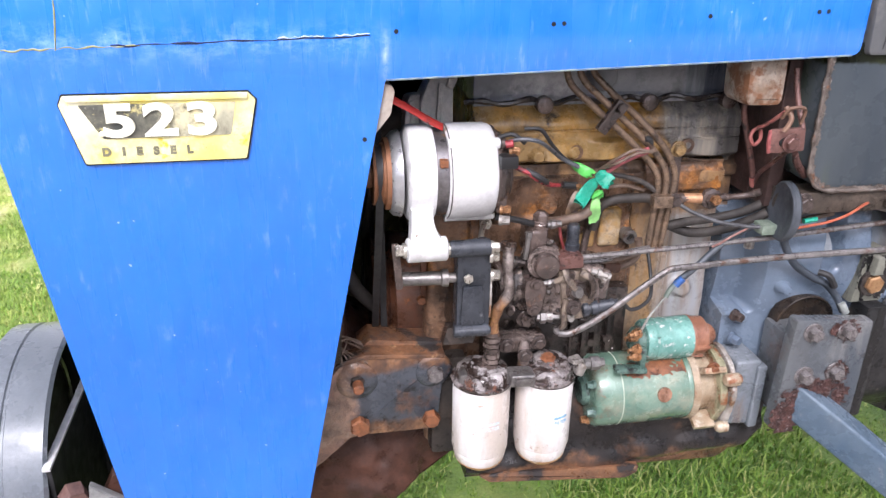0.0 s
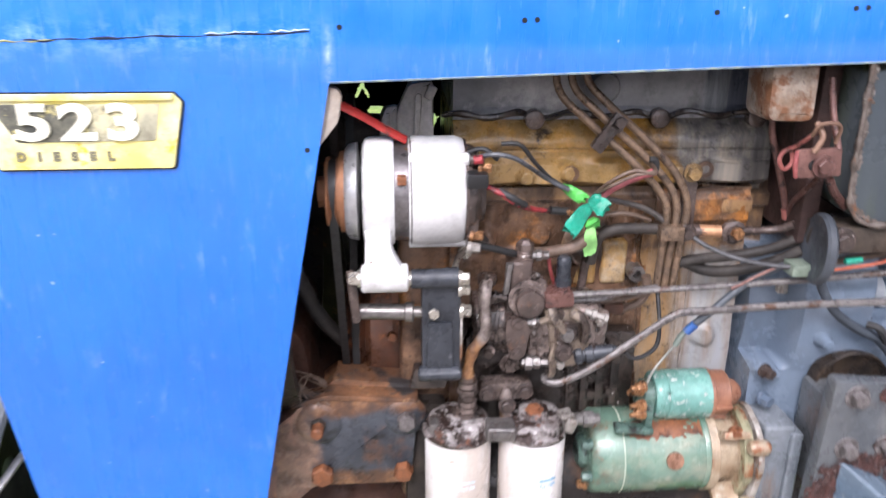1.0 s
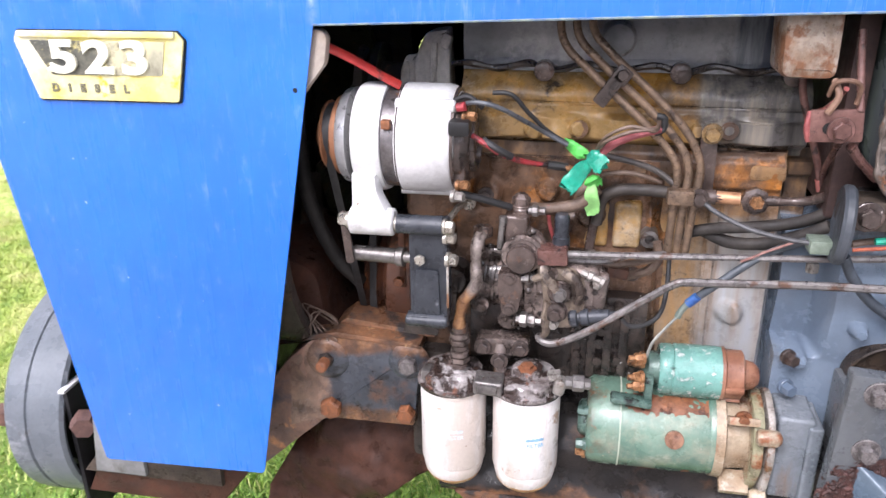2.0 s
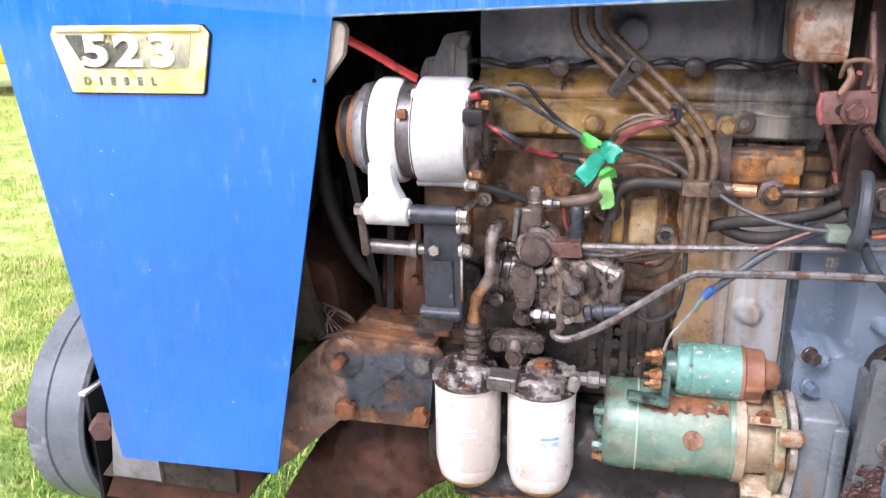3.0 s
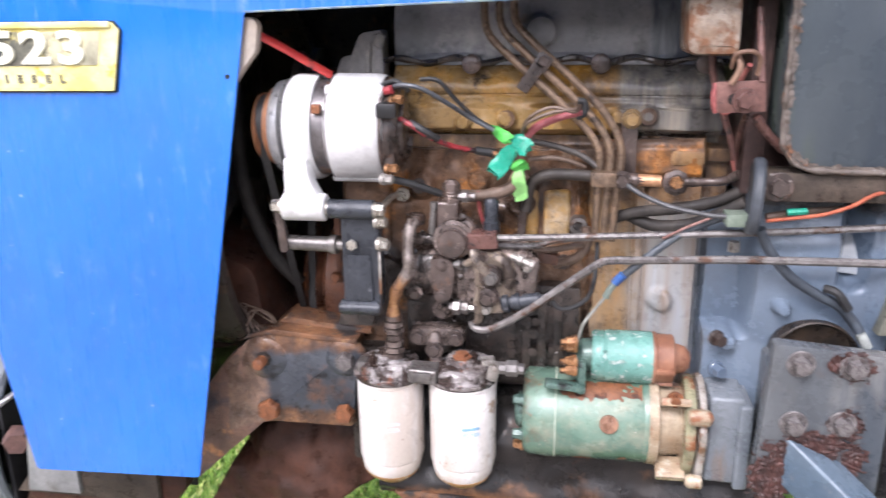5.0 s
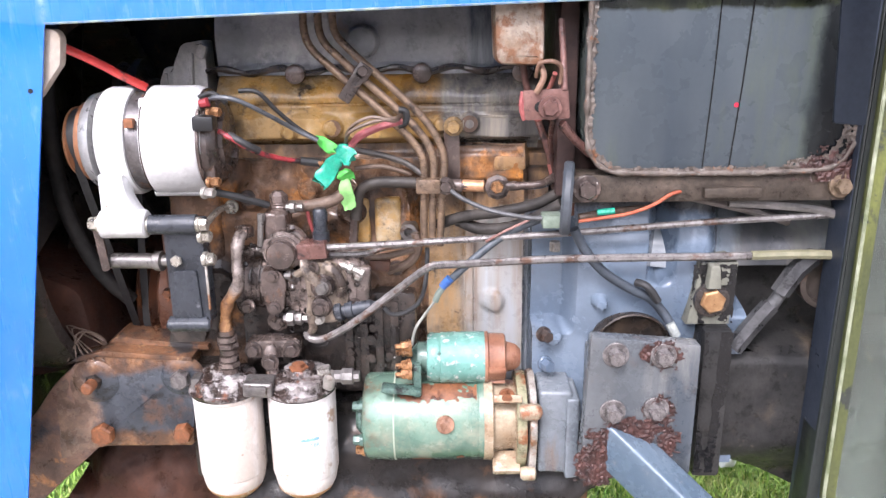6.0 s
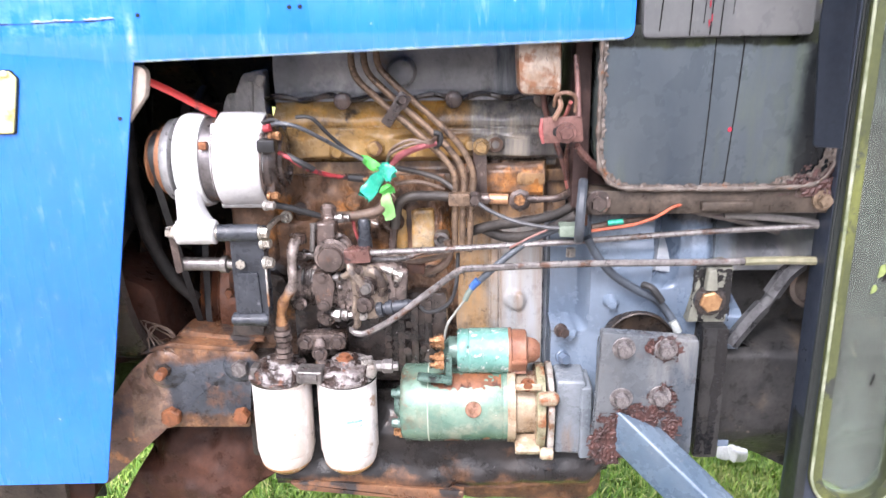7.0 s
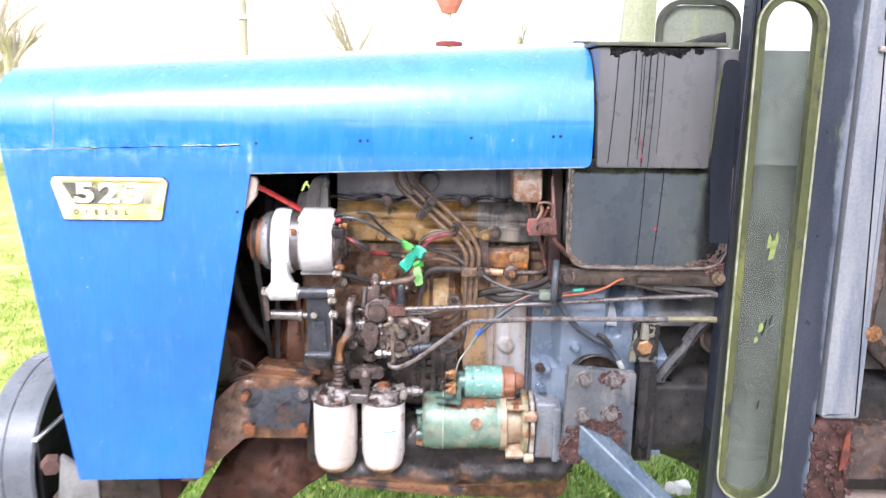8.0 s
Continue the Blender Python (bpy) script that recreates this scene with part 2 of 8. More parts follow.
def grass_material(name, blades):
    m = bpy.data.materials.new(name)
    m.use_nodes = True
    nt = m.node_tree
    b = nt.nodes["Principled BSDF"]
    tc = nt.nodes.new("ShaderNodeTexCoord").outputs["Object"]
    c = ramp_node(nt, noise_node(nt, tc, 1.6, 6, 0.65), [(0.35, (0.09, 0.18, 0.022)), (0.52, (0.21, 0.33, 0.045)), (0.70, (0.42, 0.42, 0.12))])
    if blades:
        g = nt.nodes.new("ShaderNodeNewGeometry").outputs["Random Per Island"]
        c = mix_node(nt, 0.75, c, ramp_node(nt, g, [(0.0, (0.030, 0.095, 0.010)), (0.40, (0.125, 0.28, 0.026)), (0.80, (0.31, 0.44, 0.07)), (1.0, (0.60, 0.55, 0.24))]))
        b.inputs["Subsurface Weight"].default_value = 0.0
    else:
        c = mix_node(nt, ramp_node(nt, noise_node(nt, tc, 2.6, 8, 0.7), [(0.60, (0.0,)), (0.66, (1.0,))]), c, (0.10, 0.085, 0.055))
        c = mix_node(nt, 0.55, c, ramp_node(nt, noise_node(nt, tc, 130, 5, 0.7), [(0.3, (0.30,)), (0.7, (1.0,))]), "MULTIPLY")
        bn = nt.nodes.new("ShaderNodeBump")
        bn.inputs["Strength"].default_value, bn.inputs["Distance"].default_value = 0.8, 0.02
        nt.links.new(noise_node(nt, tc, 60, 6, 0.7), bn.inputs["Height"])
        nt.links.new(bn.outputs["Normal"], b.inputs["Normal"])
    nt.links.new(c, b.inputs["Base Color"])
    b.inputs["Roughness"].default_value = 0.6
    return m


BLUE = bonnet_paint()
YELLOW = worn("yellow badge paint", [(0.80, 0.68, 0.16), (0.86, 0.80, 0.40)], 0.42, 0, 16, [((0.86, 0.83, 0.62), 0.46, 14), ((0.74, 0.54, 0.03), 0.26, 24)], speck=((0.30, 0.24, 0.08), 0.14, 90), bump=0.25, mottle=0.15)
CAKED = worn("tan caked dirt", [(0.15, 0.1087, 0.0788), (0.345, 0.2737, 0.21)], 0.42, 0.1, 26, [((0.0562, 0.0375, 0.0285), 0.40, 34), ((0.465, 0.405, 0.345), 0.18, 60)], bump=1.0, fine=140, grime=0.4, coat=0.3)
BADGE_DARK = washed(worn("badge field", [(0.055, 0.060, 0.055), (0.19, 0.185, 0.14)], 0.5, 0, 40, [((0.70, 0.62, 0.26), 0.26, 40), ((0.80, 0.76, 0.58), 0.12, 50)], bump=0.2), -0.315, -0.20, ((0.22, 0.21, 0.15), (0.44, 0.42, 0.30), (0.66, 0.60, 0.36)), 14, 1.1, "X", 40, 0.5)
BADGE_WORD = plain("dull badge word", (0.20, 0.19, 0.12), 0.5)
BADGE_PALE = plain("badge numerals", (0.86, 0.84, 0.66), 0.45)
BLACK = plain("black plastic", (0.012, 0.012, 0.013), 0.45)
RUBBER = plain("black rubber", (0.020, 0.020, 0.021), 0.6)
DUSTY = worn("dusty black rubber", [(0.026, 0.024, 0.023), (0.085, 0.074, 0.066)], 0.6, 0, 22, bump=0.4, spec=0.25)
SHADOW_BLACK = plain("shadow black", (0.006, 0.006, 0.006), 0.9)
HEAD = washed(worn("engine casting ochre", [(0.19, 0.115, 0.055), (0.66, 0.42, 0.15)], 0.36, 0.05, 5, [((0.50, 0.44, 0.36), 0.28, 7), ((0.66, 0.33, 0.05), 0.40, 8), ((0.035, 0.028, 0.025), 0.34, 7), ((0.05, 0.036, 0.028), 0.26, 22)], bump=0.5, fine=90, mottle=0.28, grime=0.35, coat=0.2), 0.385, 0.43, ((0.040, 0.038, 0.038), (0.125, 0.118, 0.110), (0.27, 0.235, 0.185)), 14)
HEAD_DARK = worn("engine casting greasy", [(0.0878, 0.0554, 0.041), (0.39, 0.2184, 0.126)], 0.34, 0.15, 10, [((0.85, 0.336, 0.0709), 0.34, 12), ((0.0351, 0.0252, 0.0221), 0.42, 14)], bump=0.8, fine=150, grime=0.55, coat=0.3, spec=0.35)
BLOCK = washed(washed(worn("engine block grey brown", [(0.24, 0.165, 0.11), (0.56, 0.45, 0.33)], 0.38, 0.05, 6, [((0.58, 0.30, 0.08), 0.30, 8), ((0.05, 0.038, 0.032), 0.36, 8), ((0.06, 0.045, 0.036), 0.22, 26)], bump=0.4, fine=110, streak=True, mottle=0.22, grime=0.22, coat=0.2), 0.395, 0.475, ((0.26, 0.165, 0.10), (0.38, 0.36, 0.34), (0.44, 0.48, 0.52)), 7), 1.000, 1.055, ((0.045, 0.032, 0.026), (0.15, 0.095, 0.060), (0.34, 0.20, 0.095)), 9, 0.9, "Z", 18, 0.5)
ROCKER = washed(worn("rocker cover worn black", [(0.0601, 0.0685, 0.0857), (0.4454, 0.4454, 0.4540)], 0.46, 0.05, 4.0, [((0.6166, 0.6079, 0.5994), 0.26, 7), ((0.0308, 0.0377, 0.0513), 0.30, 7), ((0.3082, 0.1884, 0.1027), 0.14, 14)], bump=0.25, fine=160, mottle=0.25, grime=0.15, spec=0.3), 0.415, 0.46, ((0.0205, 0.0256, 0.0377), (0.0770, 0.0891, 0.1131), (0.2227, 0.2399, 0.2569)), 12)
# Pale specks in these three paint wet glints into the colour.
GREASE = worn("greasy metal", [(0.040, 0.030, 0.027), (0.20, 0.145, 0.125)], 0.24, 0.3, 22, [((0.19, 0.105, 0.070), 0.28, 30)], speck=((0.52, 0.47, 0.44), 0.22, 120), bump=1.0, fine=130, grime=0.5, coat=0.5)
GREASE_LIGHT = worn("greasy alloy", [(0.12, 0.090, 0.078), (0.40, 0.315, 0.28)], 0.26, 0.3, 24, [((0.050, 0.034, 0.028), 0.44, 28), ((0.26, 0.15, 0.085), 0.22, 28)], speck=((0.66, 0.61, 0.58), 0.20, 130), bump=1.0, fine=140, grime=0.6, coat=0.5)
OILY = worn("wet oily dirt", [(0.0144, 0.012, 0.012), (0.072, 0.0528, 0.0432)], 0.14, 0.1, 30, speck=((0.6, 0.552, 0.528), 0.24, 110), bump=1.0, fine=90, grime=0.4, coat=0.5)
RUST_WASH = ((0.032, 0.020, 0.015), (0.110, 0.054, 0.030), (0.25, 0.125, 0.058))
SUMP = washed(worn("oil pan rusty", [(0.009, 0.010, 0.012), (0.042, 0.034, 0.030)], 0.40, 0.05, 9, [((0.006, 0.006, 0.008), 0.34, 10), ((0.15, 0.075, 0.04), 0.26, 16)], bump=1.0, fine=110, grime=0.6, coat=0.15, spec=0.3), 0.690, 0.600, RUST_WASH, 9, 1.3, "Z", 14, 1.0)
FRAME = washed(washed(washed(worn("front frame casting", [(0.026, 0.034, 0.046), (0.100, 0.112, 0.132)], 0.34, 0.1, 11, [((0.20, 0.095, 0.05), 0.30, 16), ((0.008, 0.008, 0.010), 0.30, 40)], speck=((0.004, 0.004, 0.005), 0.34, 70), bump=0.9, fine=150, grime=0.4, coat=0.25), 0.800, 0.850, RUST_WASH, 12, 0.9, "Z", 22, 1.0), 0.760, 0.715, RUST_WASH, 12, 0.9, "Z", 26, 1.0), -0.020, -0.105, ((0.095, 0.060, 0.044), (0.21, 0.135, 0.098), (0.34, 0.215, 0.15)), 12, 1.0, "X", 22, 1.0)
RUSTY = worn("rusted steel", [RUST_DARK, RUST], 0.72, 0.1, 16, [(RUST_BRIGHT, 0.28, 30)], bump=0.9, fine=150, grime=0.5)
RUST_NUT = worn("rusty bolt", [(0.20, 0.075, 0.035), (0.40, 0.15, 0.06)], 0.7, 0.1, 60, bump=0.8, grime=0.6)
PURPLE_RUST = worn("red oxide steel", [(0.1125, 0.054, 0.0465), (0.24, 0.12, 0.099)], 0.5, 0.2, 40, [((0.045, 0.03, 0.027), 0.3, 50)], bump=0.5, grime=0.4)
ALLOY_WHITE = worn("corroded white alloy", [(0.56, 0.56, 0.56), (0.82, 0.82, 0.81)], 0.46, 0.1, 16, [((0.46, 0.45, 0.44), 0.40, 14), ((0.28, 0.21, 0.15), 0.18, 26)], speck=((0.26, 0.19, 0.14), 0.20, 70), bump=0.5, mottle=0.22)
ALLOY = worn("dull alloy", [(0.34, 0.31, 0.28), (0.50, 0.47, 0.43)], 0.5, 0.3, 24, [((0.20, 0.15, 0.11), 0.3, 40)], bump=0.5, grime=0.5)
BRIGHT = worn("zinc bolt", [(0.48, 0.44, 0.38), (0.70, 0.67, 0.60)], 0.32, 0.8, 50, bump=0.3)
STEEL = worn("grimy steel", [(0.15, 0.14, 0.135), (0.32, 0.30, 0.285)], 0.38, 0.7, 40, [((0.10, 0.06, 0.04), 0.3, 60)], bump=0.4)
COPPER_NUT = worn("coppery terminal", [(0.30, 0.13, 0.055), (0.55, 0.30, 0.14)], 0.36, 0.5, 60, [((0.06, 0.035, 0.025), 0.36, 70)], bump=0.6, grime=0.4)
PULLEY = worn("rust brown pulley", [(0.20, 0.085, 0.04), (0.34, 0.15, 0.07)], 0.6, 0.2, 30, bump=0.4)
BRACKET = worn("dark blue grey bracket", [(0.026, 0.030, 0.038), (0.070, 0.078, 0.092)], 0.36, 0.1, 24, [((0.20, 0.21, 0.23), 0.14, 40)], speck=((0.006, 0.006, 0.007), 0.42, 75), bump=0.5, grime=0.3)
FILTER = worn("white filter paint", [(0.60, 0.585, 0.57), (0.80, 0.79, 0.785)], 0.34, 0, 12, [((0.52, 0.455, 0.40), 0.56, 12), ((0.34, 0.24, 0.17), 0.24, 30)], speck=((0.22, 0.14, 0.09), 0.20, 55), bump=0.22, mottle=0.2, streak=True)
FILTER_RUST = worn("filter base rust", [(0.50, 0.30, 0.14), (0.30, 0.14, 0.05)], 0.5, 0.1, 40, [((0.70, 0.62, 0.50), 0.3, 60)], bump=0.6)
FILTER_HEAD = worn("oily filter head", [(0.16, 0.125, 0.115), (0.62, 0.575, 0.56)], 0.20, 0.25, 34, [((0.055, 0.034, 0.028), 0.52, 40), ((0.26, 0.10, 0.055), 0.24, 34), ((0.80, 0.77, 0.75), 0.18, 50)], bump=1.0, grime=0.5, coat=0.5)
LABEL_FAINT = plain("very faint blue print", (0.52, 0.60, 0.66), 0.5)
STARTER_RUST = worn("rust under paint", [(0.13, 0.048, 0.022), (0.27, 0.105, 0.045)], 0.45, 0.05, 40, [((0.07, 0.03, 0.02), 0.40, 60)], bump=0.7)
STARTER_SEAM = worn("pale seam", [(0.35, 0.42, 0.32), (0.52, 0.55, 0.45)], 0.6, 0, 60)
STARTER_SCREW = worn("orange screw", [(0.22, 0.10, 0.055), (0.40, 0.22, 0.14)], 0.4, 0.1, 60, bump=0.7, grime=0.4)
STARTER_DARK = worn("dark greasy green", [(0.035, 0.075, 0.062), (0.15, 0.24, 0.20)], 0.3, 0.1, 30, [((0.02, 0.02, 0.02), 0.4, 50)], bump=0.6)
SOLENOID_END = worn("red oxide casting", [(0.24, 0.095, 0.052), (0.42, 0.20, 0.12)], 0.45, 0.05, 26, [((0.58, 0.45, 0.32), 0.22, 26)], bump=0.6, grime=0.45)
FLANGE_GREEN = worn("green stained flange", [(0.26, 0.25, 0.13), (0.50, 0.47, 0.32)], 0.36, 0.1, 22, [((0.30, 0.12, 0.05), 0.48, 20)], bump=0.6, grime=0.45)
FLANGE_PALE = worn("pale corroded flange", [(0.34, 0.29, 0.235), (0.68, 0.65, 0.61)], 0.36, 0.2, 26, [((0.30, 0.135, 0.06), 0.46, 26)], bump=0.8, grime=0.45)
FLANGE_RUST = worn("orange rust", [(0.084, 0.0504, 0.0378), (0.336, 0.154, 0.07)], 0.55, 0.05, 22, [((0.042, 0.0364, 0.0364), 0.44, 22), ((0.616, 0.392, 0.21), 0.20, 45)], bump=0.9, grime=0.5)
LEG_RUST = worn("brown rusted casting", [(0.1463, 0.0878, 0.0663), (0.4095, 0.234, 0.1658)], 0.5, 0.1, 14, [((0.078, 0.078, 0.0936), 0.34, 18), ((0.663, 0.312, 0.1365), 0.26, 28)], bump=0.8, grime=0.5)
DULL_BOLT = worn("dull bolt", [(0.14, 0.122, 0.118), (0.33, 0.305, 0.30)], 0.34, 0.4, 40, [((0.12, 0.055, 0.042), 0.34, 50)], bump=0.8, grime=0.4)
LABEL_BLUE = plain("faded blue print", (0.22, 0.42, 0.58), 0.5)
STARTER = worn("green starter paint", [(0.0784, 0.1755, 0.1276), (0.224, 0.324, 0.2508)], 0.26, 0.05, 9, [((0.3808, 0.378, 0.2816), 0.26, 9), ((0.1568, 0.0855, 0.0484), 0.26, 11), ((0.3136, 0.108, 0.044), 0.16, 24)], speck=((0.7392, 0.648, 0.5632), 0.16, 120), bump=0.35, fine=200, mottle=0.25, grime=0.25, coat=0.4)
SOLENOID = worn("chipped turquoise paint", [(0.09, 0.27, 0.225), (0.22, 0.45, 0.39)], 0.26, 0.05, 16, [((0.70, 0.76, 0.72), 0.30, 85), ((0.05, 0.12, 0.10), 0.24, 60)], bump=0.8, mottle=0.25, grime=0.25, coat=0.4)
STARTER_END = worn("starter drive casting", [(0.34, 0.225, 0.13), (0.58, 0.49, 0.36)], 0.36, 0.1, 16, [((0.32, 0.12, 0.050), 0.40, 20), ((0.66, 0.62, 0.50), 0.26, 20)], bump=0.6, grime=0.35, coat=0.2)
# The Z wash turns it darker slate towards the top, below the rail.
BELL = washed(worn("blue grey housing paint", [(0.0654, 0.0964, 0.1463), (0.1717, 0.2211, 0.2871)], 0.26, 0.05, 4, [((0.0307, 0.0517, 0.0855), 0.36, 4), ((0.1472, 0.1411, 0.1297), 0.24, 7), ((0.2290, 0.2727, 0.3312), 0.18, 9)], bump=0.10, fine=120, streak=True, mottle=0.12, grime=0.06, coat=0.3), 1.010, 1.060, ((0.0176, 0.0194, 0.0246), (0.0484, 0.0510, 0.0581), (0.1056, 0.1012, 0.0968)), 8, 0.9, "Z", 16, 0.5)
GEARBOX = worn("dark grey gearbox", [(0.0163, 0.0176, 0.019), (0.0598, 0.0571, 0.0544)], 0.56, 0.05, 7, [((0.1224, 0.0952, 0.0707), 0.28, 9), ((0.0109, 0.0109, 0.0122), 0.42, 8), ((0.2176, 0.1768, 0.136), 0.14, 24)], bump=0.5, fine=150, grime=0.45, spec=0.15)
PLATE = worn("grey plate flaking", [(0.0758, 0.0921, 0.1106), (0.1546, 0.1612, 0.1646)], 0.34, 0.15, 8, [((0.2765, 0.2699, 0.2567), 0.30, 11), ((0.1250, 0.0823, 0.0658), 0.26, 15), ((0.0395, 0.0474, 0.0592), 0.26, 10)], bump=0.35, streak=True, mottle=0.2, grime=0.2)
FLAKE = worn("flaking rust", [(0.030, 0.015, 0.014), (0.13, 0.055, 0.045)], 0.4, 0.1, 70, [((0.40, 0.34, 0.33), 0.24, 140)], bump=1.0, grime=0.6)
STEP = worn("blue grey step paint", [(0.051, 0.0892, 0.136), (0.1275, 0.17, 0.2125)], 0.28, 0.1, 10, [((0.272, 0.2805, 0.289), 0.18, 20)], speck=((0.017, 0.017, 0.0187), 0.10, 60), bump=0.25, mottle=0.2, grime=0.15)
# Washed near black towards the right end and along the top edge.
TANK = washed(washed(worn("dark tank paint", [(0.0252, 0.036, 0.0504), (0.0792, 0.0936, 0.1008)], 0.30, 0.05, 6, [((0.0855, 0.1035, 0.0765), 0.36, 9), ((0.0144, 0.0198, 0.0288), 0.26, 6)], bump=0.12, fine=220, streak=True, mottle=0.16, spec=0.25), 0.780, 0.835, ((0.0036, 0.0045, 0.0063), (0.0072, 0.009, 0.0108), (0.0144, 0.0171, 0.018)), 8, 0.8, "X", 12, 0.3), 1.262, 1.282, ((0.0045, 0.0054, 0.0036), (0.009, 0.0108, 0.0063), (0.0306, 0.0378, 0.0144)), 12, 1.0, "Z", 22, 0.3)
TANK_GREY = worn("grey scuttle paint", [(0.070, 0.076, 0.082), (0.145, 0.146, 0.145)], 0.34, 0.05, 6, [((0.050, 0.058, 0.068), 0.34, 6), ((0.18, 0.178, 0.172), 0.20, 12)], bump=0.12, streak=True, mottle=0.16, spec=0.3)
TANK_RIM = worn("rusted tank seam", [(0.10, 0.075, 0.06), (0.24, 0.20, 0.17)], 0.6, 0.1, 50, [((0.30, 0.12, 0.05), 0.30, 60), ((0.42, 0.39, 0.36), 0.25, 70)], bump=1.0, grime=0.7)
RAIL = worn("dirty brown rail", [(0.055, 0.045, 0.036), (0.13, 0.10, 0.078)], 0.6, 0.1, 20, bump=0.8, grime=0.7, spec=0.25)
GUARD = worn("dark slate panel", [(0.010, 0.013, 0.019), (0.022, 0.028, 0.038)], 0.42, 0, 8, [((0.035, 0.042, 0.030), 0.14, 12)], bump=0.12, streak=True, spec=0.12)
DRIP = plain("black oil run", (0.008, 0.008, 0.009), 0.2)
DOOR = washed(worn("weathered door paint", [(0.0176, 0.024, 0.0368), (0.052, 0.0624, 0.084)], 0.40, 0.05, 7, [((0.112, 0.136, 0.048), 0.18, 18)], bump=0.25, streak=True, spec=0.3), 1.025, 1.085, ((0.055, 0.075, 0.11), (0.13, 0.155, 0.19), (0.26, 0.275, 0.29)), 4, 1.1, "X", 9, 0.06)
PILLAR = worn("faded grey panel", [(0.20, 0.225, 0.255), (0.40, 0.41, 0.415)], 0.45, 0.05, 5, [((0.12, 0.155, 0.22), 0.36, 8)], bump=0.25, streak=True)
SEAL = worn("algae covered seal", [(0.020, 0.028, 0.012), (0.095, 0.108, 0.034)], 0.7, 0, 14, [((0.15, 0.165, 0.04), 0.30, 16), ((0.03, 0.035, 0.03), 0.30, 20)], bump=0.6, streak=True)
SEAL_PALE = worn("pale seal lip", [(0.14, 0.17, 0.08), (0.42, 0.44, 0.33)], 0.6, 0, 30, bump=0.4)
GLASS = glass_pane("dirty glazing")
WIRE_RED = worn("red wire", [(0.26, 0.018, 0.025), (0.48, 0.06, 0.07)], 0.36, 0, 40, [((0.025, 0.018, 0.018), 0.46, 55), ((0.55, 0.30, 0.28), 0.16, 70)], bump=0.4)
WIRE_GREY = plain("grey wire", (0.075, 0.08, 0.09), 0.35)
WIRE_BROWN = worn("brown sleeve", [(0.10, 0.065, 0.045), (0.20, 0.14, 0.105)], 0.55, 0.05, 40, bump=0.5)
WIRE_ORANGE = worn("orange braided cable", [(0.32, 0.065, 0.03), (0.52, 0.14, 0.065)], 0.5, 0, 120, bump=0.8, fine=400)
WIRE_BLUE = worn("blue tape", [(0.020, 0.070, 0.26), (0.05, 0.16, 0.42)], 0.4, 0, 60, [((0.10, 0.11, 0.12), 0.34, 80)], bump=0.4)
PIPE = worn("grimy injector pipe", [(0.1495, 0.1092, 0.0805), (0.345, 0.23, 0.1495)], 0.42, 0.4, 40, [((0.0805, 0.0575, 0.046), 0.3, 50)], bump=0.4, grime=0.4)
ROD = worn("grey steel rod", [(0.14, 0.125, 0.12), (0.30, 0.28, 0.27)], 0.4, 0.4, 40, [((0.14, 0.08, 0.055), 0.35, 30)], bump=0.4, grime=0.4)
FEED = washed(worn("grey feed pipe", [(0.14, 0.110, 0.092), (0.36, 0.30, 0.27)], 0.34, 0.3, 30, [((0.06, 0.04, 0.03), 0.38, 30)], bump=0.6, grime=0.4, coat=0.3), 0.975, 0.925, ((0.08, 0.040, 0.024), (0.22, 0.105, 0.045), (0.40, 0.22, 0.10)), 20, 1.0, "Z", 45, 1.0)
TAPE_A = plain("bright green tape", (0.09, 0.50, 0.09), 0.38)
TAPE_B = plain("teal green tape", (0.012, 0.32, 0.21), 0.28)
TAPE_C = plain("pale green tape", (0.28, 0.62, 0.20), 0.40)
RED_STRAP = worn("red painted strap", [(0.36, 0.022, 0.020), (0.52, 0.055, 0.042)], 0.45, 0, 30, [((0.08, 0.022, 0.018), 0.42, 34)], bump=0.4)
CAN = worn("rusted pale canister", [(0.288, 0.192, 0.128), (0.592, 0.552, 0.48)], 0.5, 0.05, 22, [((0.24, 0.112, 0.056), 0.48, 26)], bump=0.5, grime=0.5)
DISC = worn("slate rubber disc", [(0.035, 0.042, 0.05), (0.075, 0.085, 0.10)], 0.5, 0, 30, bump=0.3)
DRUM = worn("grey scuffed drum", [(0.105, 0.125, 0.145), (0.19, 0.21, 0.235)], 0.32, 0.1, 9, [((0.40, 0.42, 0.44), 0.16, 16), ((0.10, 0.075, 0.06), 0.12, 26)], bump=0.25, streak=False)
DARK_IRON = worn("dark dirty iron", [(0.0336, 0.0312, 0.03), (0.09, 0.072, 0.06)], 0.6, 0.1, 14, [((0.168, 0.09, 0.054), 0.3, 20)], bump=0.7, grime=0.5, spec=0.2)
AXLE = worn("brown axle casting", [(0.0333, 0.0186, 0.0157), (0.1249, 0.0539, 0.0351)], 0.6, 0.1, 9, [((0.0595, 0.0372, 0.0314), 0.3, 16)], bump=0.7, grime=0.5, spec=0.2)
# Bright daylight on the left of the field is put into these colours.
SUNLIT_FIELD = ((0.18, 0.30, 0.045), (0.38, 0.47, 0.10), (0.60, 0.57, 0.26))
GRASS = washed(grass_material("grass blades", True), -0.5, -2.4, SUNLIT_FIELD, 1.6, 1.2, "X", 2.5, 1.0)
